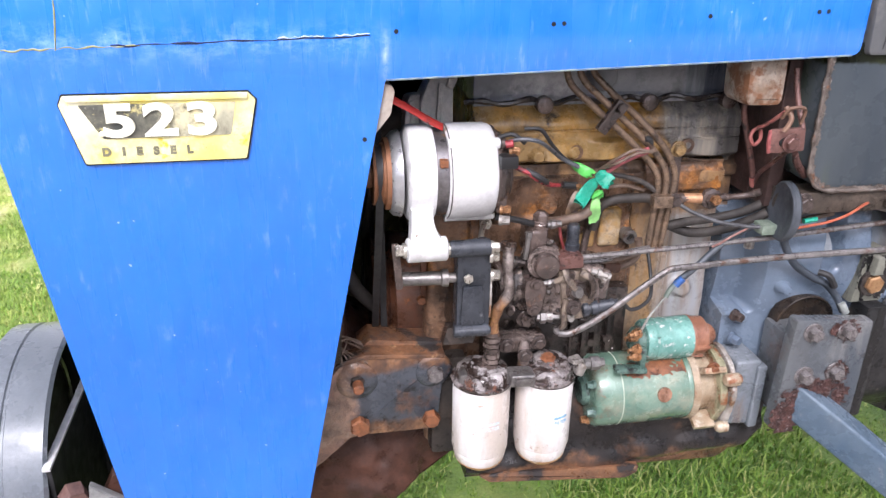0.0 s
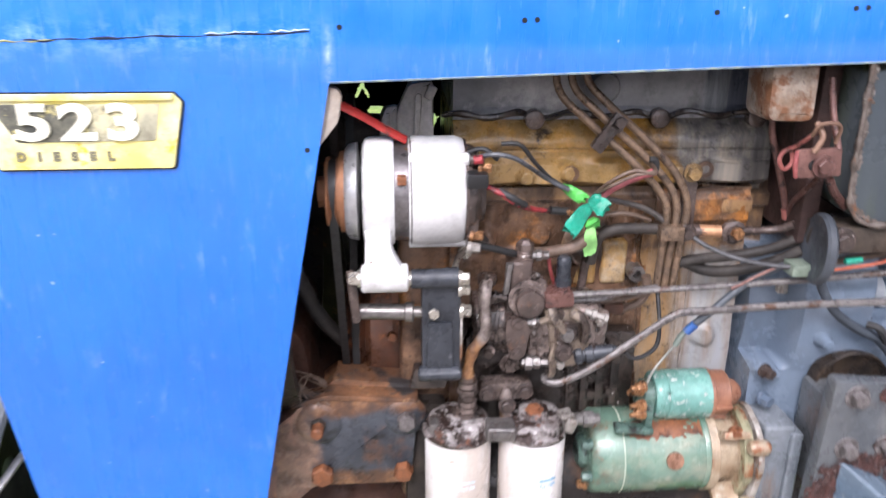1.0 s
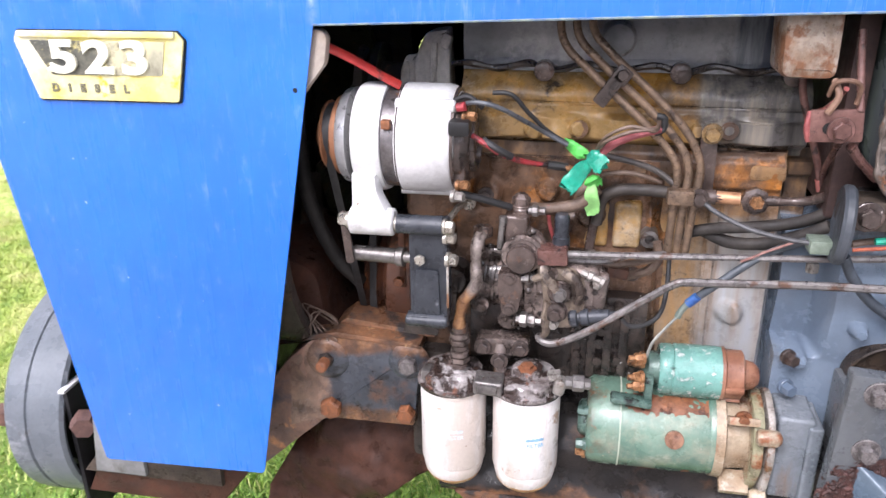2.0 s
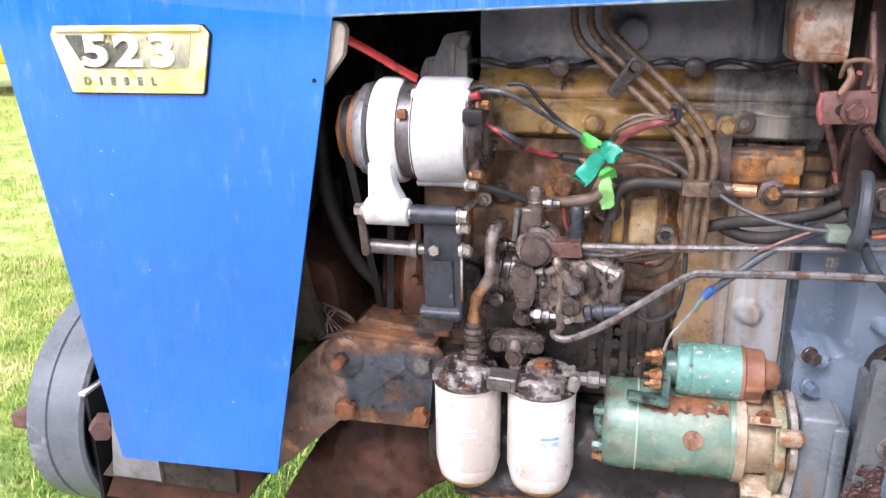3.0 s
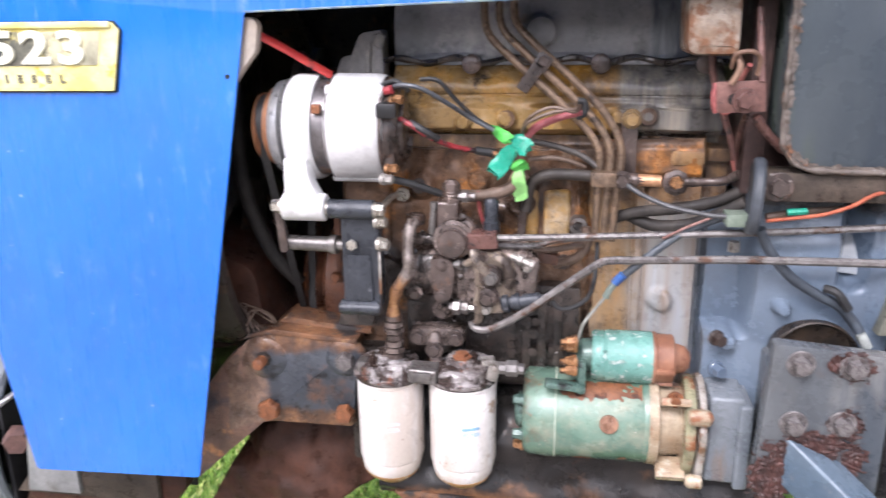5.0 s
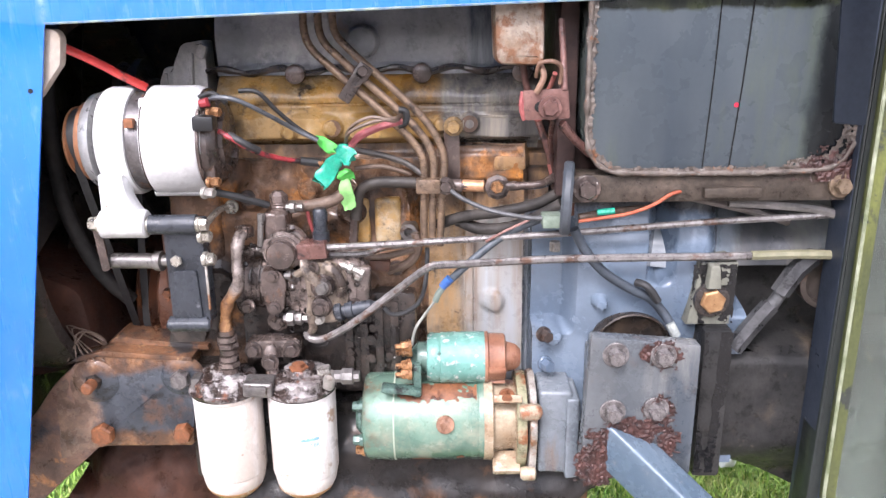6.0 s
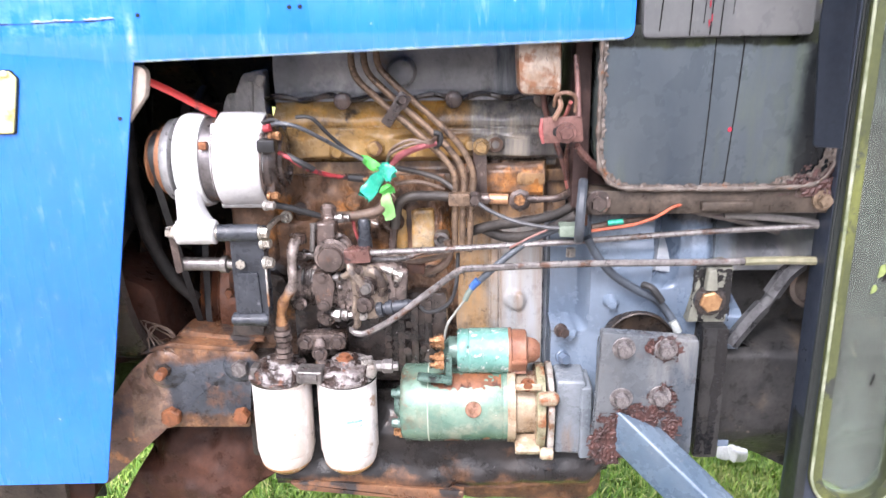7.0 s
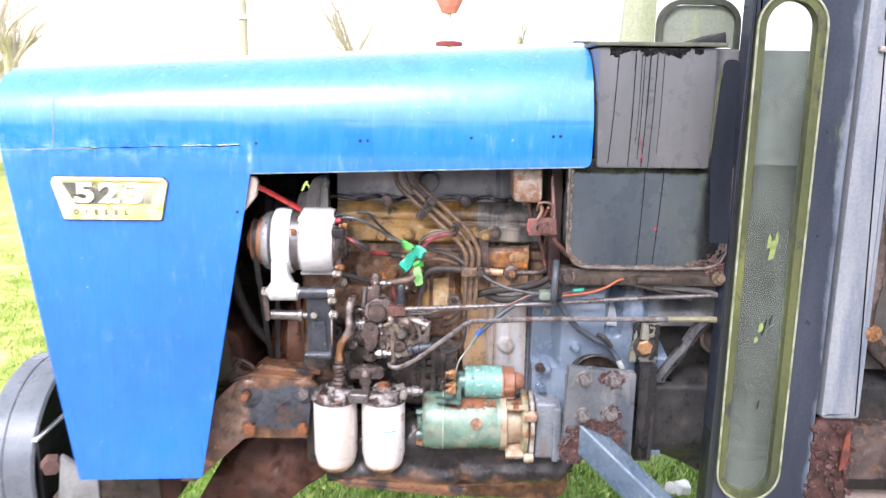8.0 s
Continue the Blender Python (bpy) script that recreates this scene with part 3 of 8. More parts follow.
# The Y wash is unseen pale mud, added to bounce neutral light.
GROUND = washed(washed(grass_material("turf", False), -0.5, -2.4, SUNLIT_FIELD, 1.6, 1.2, "X", 2.5, 1.0), 0.25, -0.35, ((0.20, 0.175, 0.14), (0.33, 0.295, 0.25), (0.46, 0.43, 0.385)), 2.2, 0.8, "Y", 3.0, 1.0)
# Bark is lightened to put the washed-out haze into its colour.
BARK = worn("haze pale bark", [(0.38, 0.33, 0.25), (0.55, 0.49, 0.38)], 0.8, 0, 5, bump=0.8)
STONE = worn("white stone", [(0.76, 0.76, 0.75), (0.85, 0.85, 0.84)], 0.7, 0, 20, bump=0.8)
VAN_YELLOW = plain("yellow van paint", (0.80, 0.56, 0.03), 0.25, 0, 0.05, 4)
VAN_WHITE = plain("white van paint", (0.82, 0.82, 0.80), 0.25, 0, 0.04, 4)


# ---- mesh helpers ----
def merge(bm, tmp, m=None):
    me = bpy.data.meshes.new("tmp")
    tmp.to_mesh(me)
    tmp.free()
    if m is not None:
        me.transform(m)
    bm.from_mesh(me)
    bpy.data.meshes.remove(me)
    return bm


def box(bm, c, s, bev=0.002, rot=(0, 0, 0), seg=2):
    t = bmesh.new()
    bmesh.ops.create_cube(t, size=1.0)
    bmesh.ops.scale(t, vec=s, verts=t.verts)
    if bev:
        bmesh.ops.bevel(t, geom=t.edges[:], offset=min(bev, min(s) * 0.45), segments=seg, affect="EDGES", profile=0.6)
    return merge(bm, t, pose(*c, *rot))


def span(bm, x0, x1, y0, y1, z0, z1, bev=0.003, seg=2):
    return box(bm, ((x0 + x1) / 2, (y0 + y1) / 2, (z0 + z1) / 2), (abs(x1 - x0), abs(y1 - y0), abs(z1 - z0)), bev, (0, 0, 0), seg)


def axis_matrix(base, axis):
    axis = {"x": (1, 0, 0), "y": (0, -1, 0), "z": (0, 0, 1)}.get(axis, axis)
    return Matrix.Translation(base) @ Vector(axis).normalized().to_track_quat("Z", "Y").to_matrix().to_4x4()


def lathe(bm, base, axis, profile, seg=28, wob=0.0):
    """A turned shape: profile of (along, radius). Axis "y" points towards the near side."""
    t = bmesh.new()
    rings = []
    for s, r in profile:
        rings.append([t.verts.new((max(r, 1e-5) * (1 + wob * noise.noise((s * 40, math.cos(a) * 2, math.sin(a) * 2))) * math.cos(a), max(r, 1e-5) * math.sin(a), s)) for a in (math.tau * k / seg for k in range(seg))])
    for a, b in zip(rings, rings[1:]):
        for k in range(seg):
            t.faces.new((a[k], a[(k + 1) % seg], b[(k + 1) % seg], b[k]))
    t.faces.new(rings[0][::-1])
    t.faces.new(rings[-1])
    return merge(bm, t, axis_matrix(base, axis))


def smooth_path(pts, res):
    p = [Vector(v) for v in pts]
    if len(p) < 3 or res < 2:
        return p
    out = []
    for i in range(len(p) - 1):
        a, b, c, d = p[max(i - 1, 0)], p[i], p[i + 1], p[min(i + 2, len(p) - 1)]
        for k in range(res):
            u = k / res
            out.append(0.5 * ((2 * b) + (c - a) * u + (2 * a - 5 * b + 4 * c - d) * u * u + (3 * b - a - 3 * c + d) * u ** 3))
    return out + [p[-1]]


def tube(bm, pts, r, seg=8, res=5, flat=1.0, lump=0.0):
    """A round bar, pipe or wire along a smooth line; r may be (start, end)."""
    p = smooth_path(pts, res)
    r0, r1 = r if isinstance(r, tuple) else (r, r)
    rings, side = [], None
    for i, v in enumerate(p):
        d = (p[min(i + 1, len(p) - 1)] - p[max(i - 1, 0)]).normalized()
        if side is None:
            side = d.orthogonal().normalized()
        side = (side - d * side.dot(d)).normalized()
        up = d.cross(side)
        rr = (r0 + (r1 - r0) * i / max(1, len(p) - 1)) * (1 + lump * noise.noise(v * 60))
        rings.append([bm.verts.new(v + rr * (math.cos(a) * side + flat * math.sin(a) * up)) for a in (math.tau * k / seg for k in range(seg))])
    for a, b in zip(rings, rings[1:]):
        for k in range(seg):
            bm.faces.new((a[k], a[(k + 1) % seg], b[(k + 1) % seg], b[k]))
    bm.faces.new(rings[0][::-1])
    bm.faces.new(rings[-1])
    return bm


def rounded(pts, n=6):
    """A polygon whose corners (x, z, radius) are rounded."""
    out, m = [], len(pts)
    for i, (x, z, *r) in enumerate(pts):
        p, a, b = Vector((x, z)), Vector(pts[i - 1][:2]), Vector(pts[(i + 1) % m][:2])
        if not r or r[0] <= 0:
            out.append(p)
            continue
        u, v = (a - p).normalized(), (b - p).normalized()
        q = min(r[0], (a - p).length * 0.49, (b - p).length * 0.49)
        for k in range(n + 1):
            w = k / n
            out.append(p + u * q * (1 - w) ** 2 + v * q * w ** 2)
    return out


def plate(bm, pts, y0, y1, bev=0.0015, n=6, m=None):
    """A plate of the given outline in x and z, from y0 (near) to y1."""
    t = bmesh.new()
    f = t.faces.new([t.verts.new((p[0], y0, p[1])) for p in rounded(pts, n)])
    new_ = bmesh.ops.extrude_face_region(t, geom=[f])["geom"]
    bmesh.ops.translate(t, vec=(0, y1 - y0, 0), verts=[v for v in new_ if isinstance(v, bmesh.types.BMVert)])
    bmesh.ops.recalc_face_normals(t, faces=t.faces)
    if bev:
        bmesh.ops.bevel(t, geom=[e for e in t.edges if abs(e.verts[0].co.y - e.verts[1].co.y) < 1e-6], offset=bev, segments=2, affect="EDGES", profile=0.6)
    return merge(bm, t, m)


def relief(bm, x0, x1, z0, z1, nx, nz, depth, back):
    """A casting's side: a fine sheet whose y is depth(x, z), closed to the back."""
    xs, zs = np.linspace(x0, x1, nx), np.linspace(z0, z1, nz)
    g = [[bm.verts.new((x, depth(x, z), z)) for x in xs] for z in zs]
    for a, b in zip(g, g[1:]):
        for k in range(nx - 1):
            bm.faces.new((a[k], a[k + 1], b[k + 1], b[k]))
    rim = g[0] + [r[-1] for r in g[1:]] + g[-1][-2::-1] + [r[0] for r in g[-2:0:-1]]
    far = [bm.verts.new((v.co.x, back, v.co.z)) for v in rim]
    for k in range(len(rim)):
        j = (k + 1) % len(rim)
        bm.faces.new((rim[j], rim[k], far[k], far[j]))
    bm.faces.new(far)
    return bm


def bump_at(x, z, cx, cz, r, soft=0.35):
    d = math.hypot(x - cx, z - cz) / r
    return 0.0 if d >= 1 else min(1.0, (1 - d) / soft)


def step(v, edge, w):
    u = max(0.0, min(1.0, (v - edge) / w + 0.5))
    return u * u * (3 - 2 * u)


def part(name, bm, material, parent=None, label="", angle=38):
    """One mesh object under a thing or a part."""
    bmesh.ops.recalc_face_normals(bm, faces=bm.faces)
    for f in bm.faces:
        f.smooth = True
    me = bpy.data.meshes.new(name)
    bm.to_mesh(me)
    bm.free()
    me.set_sharp_from_angle(angle=radians(angle))
    me.materials.append(material)
    ob = new(name, me)
    if parent:
        ob.parent = parent
    if label:
        tagged(ob, label)
    return ob


HEADS = {}


def bolt(parent, at, axis, af, h, material, washer=0.0, stud=0.0, name="bolt", label=""):
    """A hexagon head with chamfer, on a washer if wanted; alike ones share a mesh."""
    key = (af, h, washer, stud, material.name)
    if key not in HEADS:
        bm = bmesh.new()
        r = af / math.sqrt(3)
        z = 0.0
        if washer:
            lathe(bm, (0, 0, 0), "z", [(-0.002, washer), (0.0018, washer), (0.0024, washer * 0.95)], 20)
            z = 0.0022
        lathe(bm, (0, 0, 0), "z", [(z, r), (z + h * 0.8, r), (z + h, r * 0.86)], 6)
        if stud:
            lathe(bm, (0, 0, 0), "z", [(z + h, r * 0.6), (z + h + stud, r * 0.6), (z + h + stud + 0.001, r * 0.5)], 12)
        o = part(name, bm, material, None, "", 30)
        HEADS[key] = o.data
        bpy.data.objects.remove(o)
    ob = new(name, HEADS[key])
    ob.matrix_basis = axis_matrix(at, axis) @ pose(0, 0, 0, 0, 0, random.uniform(0, 60))
    if parent:
        ob.parent = parent
    if label:
        tagged(ob, label)
    return ob


def B():
    return bmesh.new()


# ---- ground ----
def ground_z(x, y):
    return 0.02 * noise.noise((x * 0.7, y * 0.7, 0)) + 0.008 * noise.noise((x * 4, y * 4, 3))


bm = B()
xs = [-900, -300, -100, -40, -20] + [-12 + 0.4 * k for k in range(41)] + [8, 20, 60, 300, 900]
ys = [-900, -200, -60, -20, -8] + [-4 + 0.4 * k for k in range(41)] + [16, 25, 45, 100, 300, 900]
grid = [[bm.verts.new((x, y, ground_z(x, y))) for x in xs] for y in ys]
for a, b in zip(grid, grid[1:]):
    for k in range(len(xs) - 1):
        bm.faces.new((a[k], a[k + 1], b[k + 1], b[k]))
tagged(part("ground", bm, GROUND), "rough green field, painted sunlit to the left, with unseen mud added", "ground", kind="structure")


def blades(name, areas, label):
    """Grass as many bent blades; areas of x0, x1, y0, y1, blades per square metre, height."""
    rng = np.random.default_rng(5)
    verts, faces = [], []
    for x0, x1, y0, y1, per, tall in areas:
        for _ in range(int((x1 - x0) * (y1 - y0) * per)):
            x, y = rng.uniform(x0, x1), rng.uniform(y0, y1)
            patch = noise.noise((x * 1.7, y * 1.7, 9))
            if patch < -0.25 and rng.random() < 0.8:
                continue
            h = tall * rng.uniform(0.35, 1.1) * (1 + 0.5 * patch)
            a, lean, w = rng.uniform(0, math.tau), rng.uniform(0.15, 1.2) * h, rng.uniform(0.0016, 0.0036) * (0.6 + tall * 8)
            dx, dy, sx, sy = math.cos(a), math.sin(a), -math.sin(a) * w, math.cos(a) * w
            z = ground_z(x, y) - 0.005
            i = len(verts)
            verts += [(x - sx, y - sy, z), (x + sx, y + sy, z), (x + dx * lean * 0.35 + sx * 0.8, y + dy * lean * 0.35 + sy * 0.8, z + h * 0.65), (x + dx * lean * 0.35 - sx * 0.8, y + dy * lean * 0.35 - sy * 0.8, z + h * 0.65), (x + dx * lean, y + dy * lean, z + h)]
            faces += [(i, i + 1, i + 2, i + 3), (i + 3, i + 2, i + 4)]
    me = bpy.data.meshes.new(name)
    me.from_pydata(verts, [], faces)
    me.materials.append(GRASS)
    return tagged(new(name, me), label, "grass", kind="stuff")


blades("grass", [(-1.0, 2.6, 0.45, 1.7, 18000, 0.036), (-1.0, 3.2, 1.7, 3.4, 7000, 0.036), (-3.2, -0.45, 0.3, 4.2, 11000, 0.030), (-9, -1.5, 4.2, 12, 2500, 0.035), (-9, -3.2, 1.0, 4.2, 2500, 0.035)], "short green grass with yellowed blades, painted sunlit to the left")

bm = B()
for c, s, r in (((1.190, 1.095, 0.050), (0.050, 0.04, 0.046), (10, 5, 20)), ((1.158, 1.110, 0.045), (0.036, 0.034, 0.040), (0, 20, 60))):
    box(bm, c, s, 0.012, r, 3)
for v in bm.verts:
    v.co += Vector((noise.noise(v.co * 30), noise.noise(v.co * 30 + Vector((5, 0, 0))), noise.noise(v.co * 30 + Vector((0, 7, 0))))) * 0.012
tagged(part("stone", bm, STONE), "broken white stone lying in the grass", "stone")

# ---- the tractor ----
tractor = tagged(new("tractor"), "old blue tractor with an open engine bay, rusty and oily", "tractor")
tractor.empty_display_size = 0.3


def T(name, bm, material, label="", parent=None, angle=38):
    return part(name, bm, material, parent or tractor, label, angle)


# bonnet: folded sheet, with a deep nose skirt and a cut-away for the engine


def bonnet_side(y, out):
    """One side sheet; out is -1 for the near side."""
    bm = B()
    low = [(-0.462, 1.36), (-0.460, 1.302), (-0.372, 0.657, 0.006), (-0.131, 0.664, 0.006), (-0.013, 1.265, 0.004), (0.6035, 1.2838, 0.013), (0.6045, 1.36)]
    plate(bm, low, y, y - out * 0.003, 0.0006)
    return bm


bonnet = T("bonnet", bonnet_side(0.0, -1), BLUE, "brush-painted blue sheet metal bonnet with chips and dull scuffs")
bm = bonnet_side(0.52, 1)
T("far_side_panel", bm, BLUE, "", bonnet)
bm = B()
# shoulder and top as one swept sheet, higher towards the back
prof = [(0.0, 0.0), (0.0015, 0.014), (0.0052, 0.029), (0.0110, 0.045), (0.0190, 0.061), (0.0300, 0.077), (0.0440, 0.0915), (0.0620, 0.104), (0.086, 0.1145), (0.120, 0.1235), (0.18, 0.130), (0.26, 0.133)]
prof = prof + [(0.52 - a, b) for a, b in prof[-2::-1]]
stations = [(-0.466 + 1.070 * k / 24) for k in range(25)]
for off in (0.0, -0.003):
    rows_ = []
    for x in stations:
        u = (x + 0.466) / 1.07
        k = 0.76 + 0.41 * u
        z0 = 1.3595
        rows_.append([bm.verts.new((x, a + (0.003 if off and a < 0.2 else -0.003 if off and a > 0.3 else 0.0), z0 + b * k + off)) for a, b in prof])
    for a, b in zip(rows_, rows_[1:]):
        for j in range(len(prof) - 1):
            bm.faces.new((a[j], a[j + 1], b[j + 1], b[j]))
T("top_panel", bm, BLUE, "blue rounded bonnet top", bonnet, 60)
bm = B()
plate(bm, [(0.02, 0.66), (0.50, 0.66), (0.50, 1.36), (0.02, 1.36)], 0, 0.004, 0.001, 6, Matrix(((0, 1, 0, -0.365), (1, 0, 0, 0), (0, 0, 1, 0), (0, 0, 0, 1))))
T("nose_panel", bm, BLACK, "dark inner nose panel", bonnet)
# seam across the nose, and the short upright seam
def ragged(a, b, n, amp, seed):
    rng = random.Random(seed)
    return [tuple(Vector(a).lerp(Vector(b), k / n) + Vector((0, 0, rng.uniform(-amp, amp)))) for k in range(n + 1)]


bm = B()
tube(bm, ragged((-0.459, 0.0, 1.303), (-0.28, 0.0, 1.3085), 30, 0.0011, 1), 0.0008, 6, 4, 1.0, 1.2)
tube(bm, [(-0.366, -0.0004, 1.304), (-0.361, -0.0004, 1.34), (-0.360, -0.0004, 1.358), (-0.360, 0.0022, 1.375), (-0.360, 0.0085, 1.393)], 0.0010, 6, 4, 1.0, 0.5)
T("weld_seam", bm, worn("algae in seam", [(0.24, 0.27, 0.10), (0.42, 0.44, 0.22)], 0.7, 0, 60, bump=0.6), "pale dirt caught in the seam", bonnet)
bm = B()
tube(bm, ragged((-0.31, 0.0, 1.3078), (-0.03, 0.0, 1.3155), 34, 0.0009, 2), 0.0009, 6, 4, 1.0, 1.1)
T("crack", bm, plain("deep blue crack", (0.004, 0.012, 0.05), 0.7), "dark gap along the bonnet joint", bonnet)
bm = B()
tube(bm, ragged((-0.14, 0.0006, 1.3142), (-0.03, 0.0006, 1.3174), 30, 0.0010, 3), 0.0009, 6, 4, 1.0, 1.3)
T("chipped_edge", bm, plain("chipped paint edge", (0.55, 0.66, 0.82), 0.5), "bare chipped paint along the joint", bonnet)
# Flat black discs paint the shade inside the rivet holes.
for x, z in ((0.0, 1.320), (0.187, 1.3265), (0.200, 1.327), (0.386, 1.334), (0.533, 1.338), (0.546, 1.3385), (-0.039, 1.195)):
    bm = B()
    lathe(bm, (x, 0.0, z), "y", [(-0.001, 0.0027), (0.0006, 0.0027), (0.0007, 0.0020)], 14)
    T("rivet_hole", bm, SHADOW_BLACK, "", bonnet)
bm = B()
tube(bm, [(-0.013, 0.0, 1.265), (0.29, 0.0, 1.2745), (0.592, 0.0, 1.2835)], 0.0013, 6, 2, 1.0, 0.3)
T("hem", bm, worn("worn hem", [(0.05, 0.13, 0.30), (0.30, 0.36, 0.26)], 0.6, 0, 60, bump=0.4), "worn pale folded edge", bonnet)

# badge
# A slightly larger black plate paints the shadow edge round the badge.
T("badge_shadow", plate(B(), [(-0.3545, 1.1765, 0.003), (-0.1755, 1.1770, 0.003), (-0.1603, 1.247, 0.002), (-0.1695, 1.2575), (-0.3685, 1.2575, 0.002), (-0.3738, 1.246, 0.002)], -0.0032, 0.0, 0.0006), SHADOW_BLACK, "black plate for the shadow round the badge", bonnet)
badge = T("badge", plate(B(), [(-0.353, 1.1785, 0.003), (-0.177, 1.1790, 0.003), (-0.162, 1.247, 0.002), (-0.170, 1.256), (-0.367, 1.256, 0.002), (-0.372, 1.246, 0.002)], -0.006, 0.0, 0.0012), YELLOW, "yellow painted trapezoid model badge", bonnet)
T("field", plate(B(), [(-0.330, 1.2075, 0.003), (-0.192, 1.2085, 0.003), (-0.184, 1.246, 0.002), (-0.352, 1.246, 0.002)], -0.0072, -0.005, 0.0004), BADGE_DARK, "dark badge field with flaking yellow", bonnet)
bm = B()
box(bm, (-0.267, -0.0085, 1.2535), (0.194, 0.005, 0.007), 0.002)
T("rim", bm, YELLOW, "", bonnet)


def lettering(name, text, x, y, z, size, depth, material, parent, spread=1.0, label="", wide=1.0):
    cu = bpy.data.curves.new(name, "FONT")
    cu.body, cu.size, cu.extrude, cu.space_character, cu.bevel_depth = text, size, depth, spread, 0.0004
    cu.offset = size * 0.03
    tmp = bpy.data.objects.new(name, cu)
    scene.collection.objects.link(tmp)
    me = bpy.data.meshes.new_from_object(tmp.evaluated_get(bpy.context.evaluated_depsgraph_get()))
    bpy.data.objects.remove(tmp)
    me.transform(pose(x, y, z, 90) @ Matrix.Diagonal((wide, 1, 1, 1)))
    me.materials.clear()
    me.materials.append(material)
    ob = new(name, me)
    ob.parent = parent
    if label:
        tagged(ob, label)
    return ob


for digit, dx in (("5", -0.329), ("2", -0.285), ("3", -0.240)):
    lettering("numeral", digit, dx, -0.0085, 1.2115, 0.050, 0.0018, BADGE_PALE, bonnet, 1.0, "raised pale numeral " + digit, 1.45)
bm = B()
lathe(bm, (-0.331, -0.006, 1.2135), "y", [(0, 0.0035), (0.003, 0.003), (0.004, 0.001)], 12)
T("badge_stud", bm, BADGE_PALE, "", bonnet)
lettering("badge_word", "DIESEL", -0.334, -0.0068, 1.1885, 0.0125, 0.0003, BADGE_WORD, bonnet, 2.95, "thin dark raised word DIESEL")

# ---- engine ----
# engine block: wide ribbed casting behind everything
def block_depth(x, z):
    y = 0.135 + 0.003 * noise.noise((x * 20, 0, z * 20))
    y -= 0.012 * bump_at(x, z, 0.30, 1.03, 0.05) * step(z, 0.99, 0.02)
    y -= 0.010 * (step(z, 1.078, 0.006) - step(z, 1.098, 0.006)) * step(x, 0.30, 0.05)
    for cx in (0.432, 0.447):
        y += 0.004 * max(0.0, 1 - abs(x - cx) / 0.003)
    y -= 0.010 * step(x, 0.470, 0.02) * (1 - step(x, 0.515, 0.006))
    y += 0.018 * step(x, 0.513, 0.006)
    for cx, cz, r in ((0.25, 0.93, 0.02), (0.47, 0.90, 0.018), (0.215, 1.06, 0.018)):
        y -= 0.008 * bump_at(x, z, cx, cz, r)
    return y


block = T("engine_block", relief(B(), 0.115, 0.545, 0.70, 1.112, 150, 130, block_depth, 0.40), BLOCK, "grey brown engine block stained ochre and oily")
bm = B()
for z0, z1, x0, x1 in ((0.985, 1.045, 0.318, 0.352), (0.985, 1.045, 0.283, 0.312)):
    span(bm, x0, x1, 0.112, 0.14, z0, z1, 0.006, 3)
T("core_cover", bm, HEAD, "ochre stained side cover", block)


def head_depth(x, z):
    y = 0.122 + 0.0025 * noise.noise((x * 25, 2, z * 25))
    y += 0.034 * max(0.0, (z - 1.168) / 0.037) ** 2 + 0.006 * max(0.0, math.sin(x * 60)) * step(z, 1.180, 0.02)
    y += 0.0035 * max(0.0, 1 - abs(z - (1.163 - 0.01 * (x - 0.3))) / 0.0022)
    y += 0.003 * max(0.0, 1 - abs(z - 1.147) / 0.002) * step(x, 0.36, 0.02)
    y -= 0.012 * (step(z, 1.118, 0.010) - step(z, 1.150, 0.008)) * (0.55 + 0.45 * math.cos(x * 78))
    y += 0.020 * (1 - step(z, 1.116, 0.016))
    for cx, cz, r in ((0.44, 1.139, 0.014), (0.405, 1.139, 0.011), (0.27, 1.135, 0.013), (0.215, 1.130, 0.012)):
        y -= 0.011 * bump_at(x, z, cx, cz, r)
    return y


head = T("cylinder_head", relief(B(), 0.126, 0.528, 1.104, 1.205, 190, 60, head_depth, 0.40), HEAD, "cylinder head stained ochre and grey under old paint")
for x, z in ((0.44, 1.139), (0.27, 1.135)):
    bm = B()
    lathe(bm, (x, 0.112, z), "y", [(-0.004, 0.0105), (0.003, 0.0105), (0.0035, 0.0055), (-0.003, 0.0050)], 20)
    T("core_plug", bm, HEAD_DARK, "", head)


# dark brown strip added to darken the block under the head
bm = relief(B(), 0.385, 0.508, 1.058, 1.110, 60, 24, lambda x, z: 0.117 + 0.003 * noise.noise((x * 40, 3, z * 40)) + 0.006 * step(abs(z - 1.084), 0.018, 0.008), 0.135)
T("under_head_strip", bm, HEAD_DARK, "dark brown strip under the head")


def rocker_depth(x, z):
    u = (z - 1.20) / 0.14
    y = 0.142 + 0.10 * max(0.0, u - 0.25) ** 2 + 0.010 * max(0.0, 0.22 - u)
    y -= 0.010 * (1 - step(z, 1.2085 + 0.003 * math.sin(x * 40), 0.006)) * 0.5
    y += 0.004 * noise.noise((x * 14, 5, z * 14))
    return y


rocker = T("rocker_cover", relief(B(), 0.126, 0.532, 1.198, 1.345, 90, 40, rocker_depth, 0.38), ROCKER, "worn black and grey rocker cover")
bm = B()
lathe(bm, (0.309, 0.150, 1.238), "y", [(0, 0.021), (0.022, 0.0205), (0.028, 0.017), (0.030, 0.010)], 28)
T("breather_cap", bm, ROCKER, "", rocker)
# Gasket drawn dark and thick to include the shadow line under the cover.
bm = B()
tube(bm, [(0.112 + 0.0105 * k, 0.138 + 0.003 * math.cos(k * 1.3), 1.2035 + 0.0032 * math.sin(k * 0.9)) for k in range(41)], 0.0042, 8, 2, 1.0, 0.35)
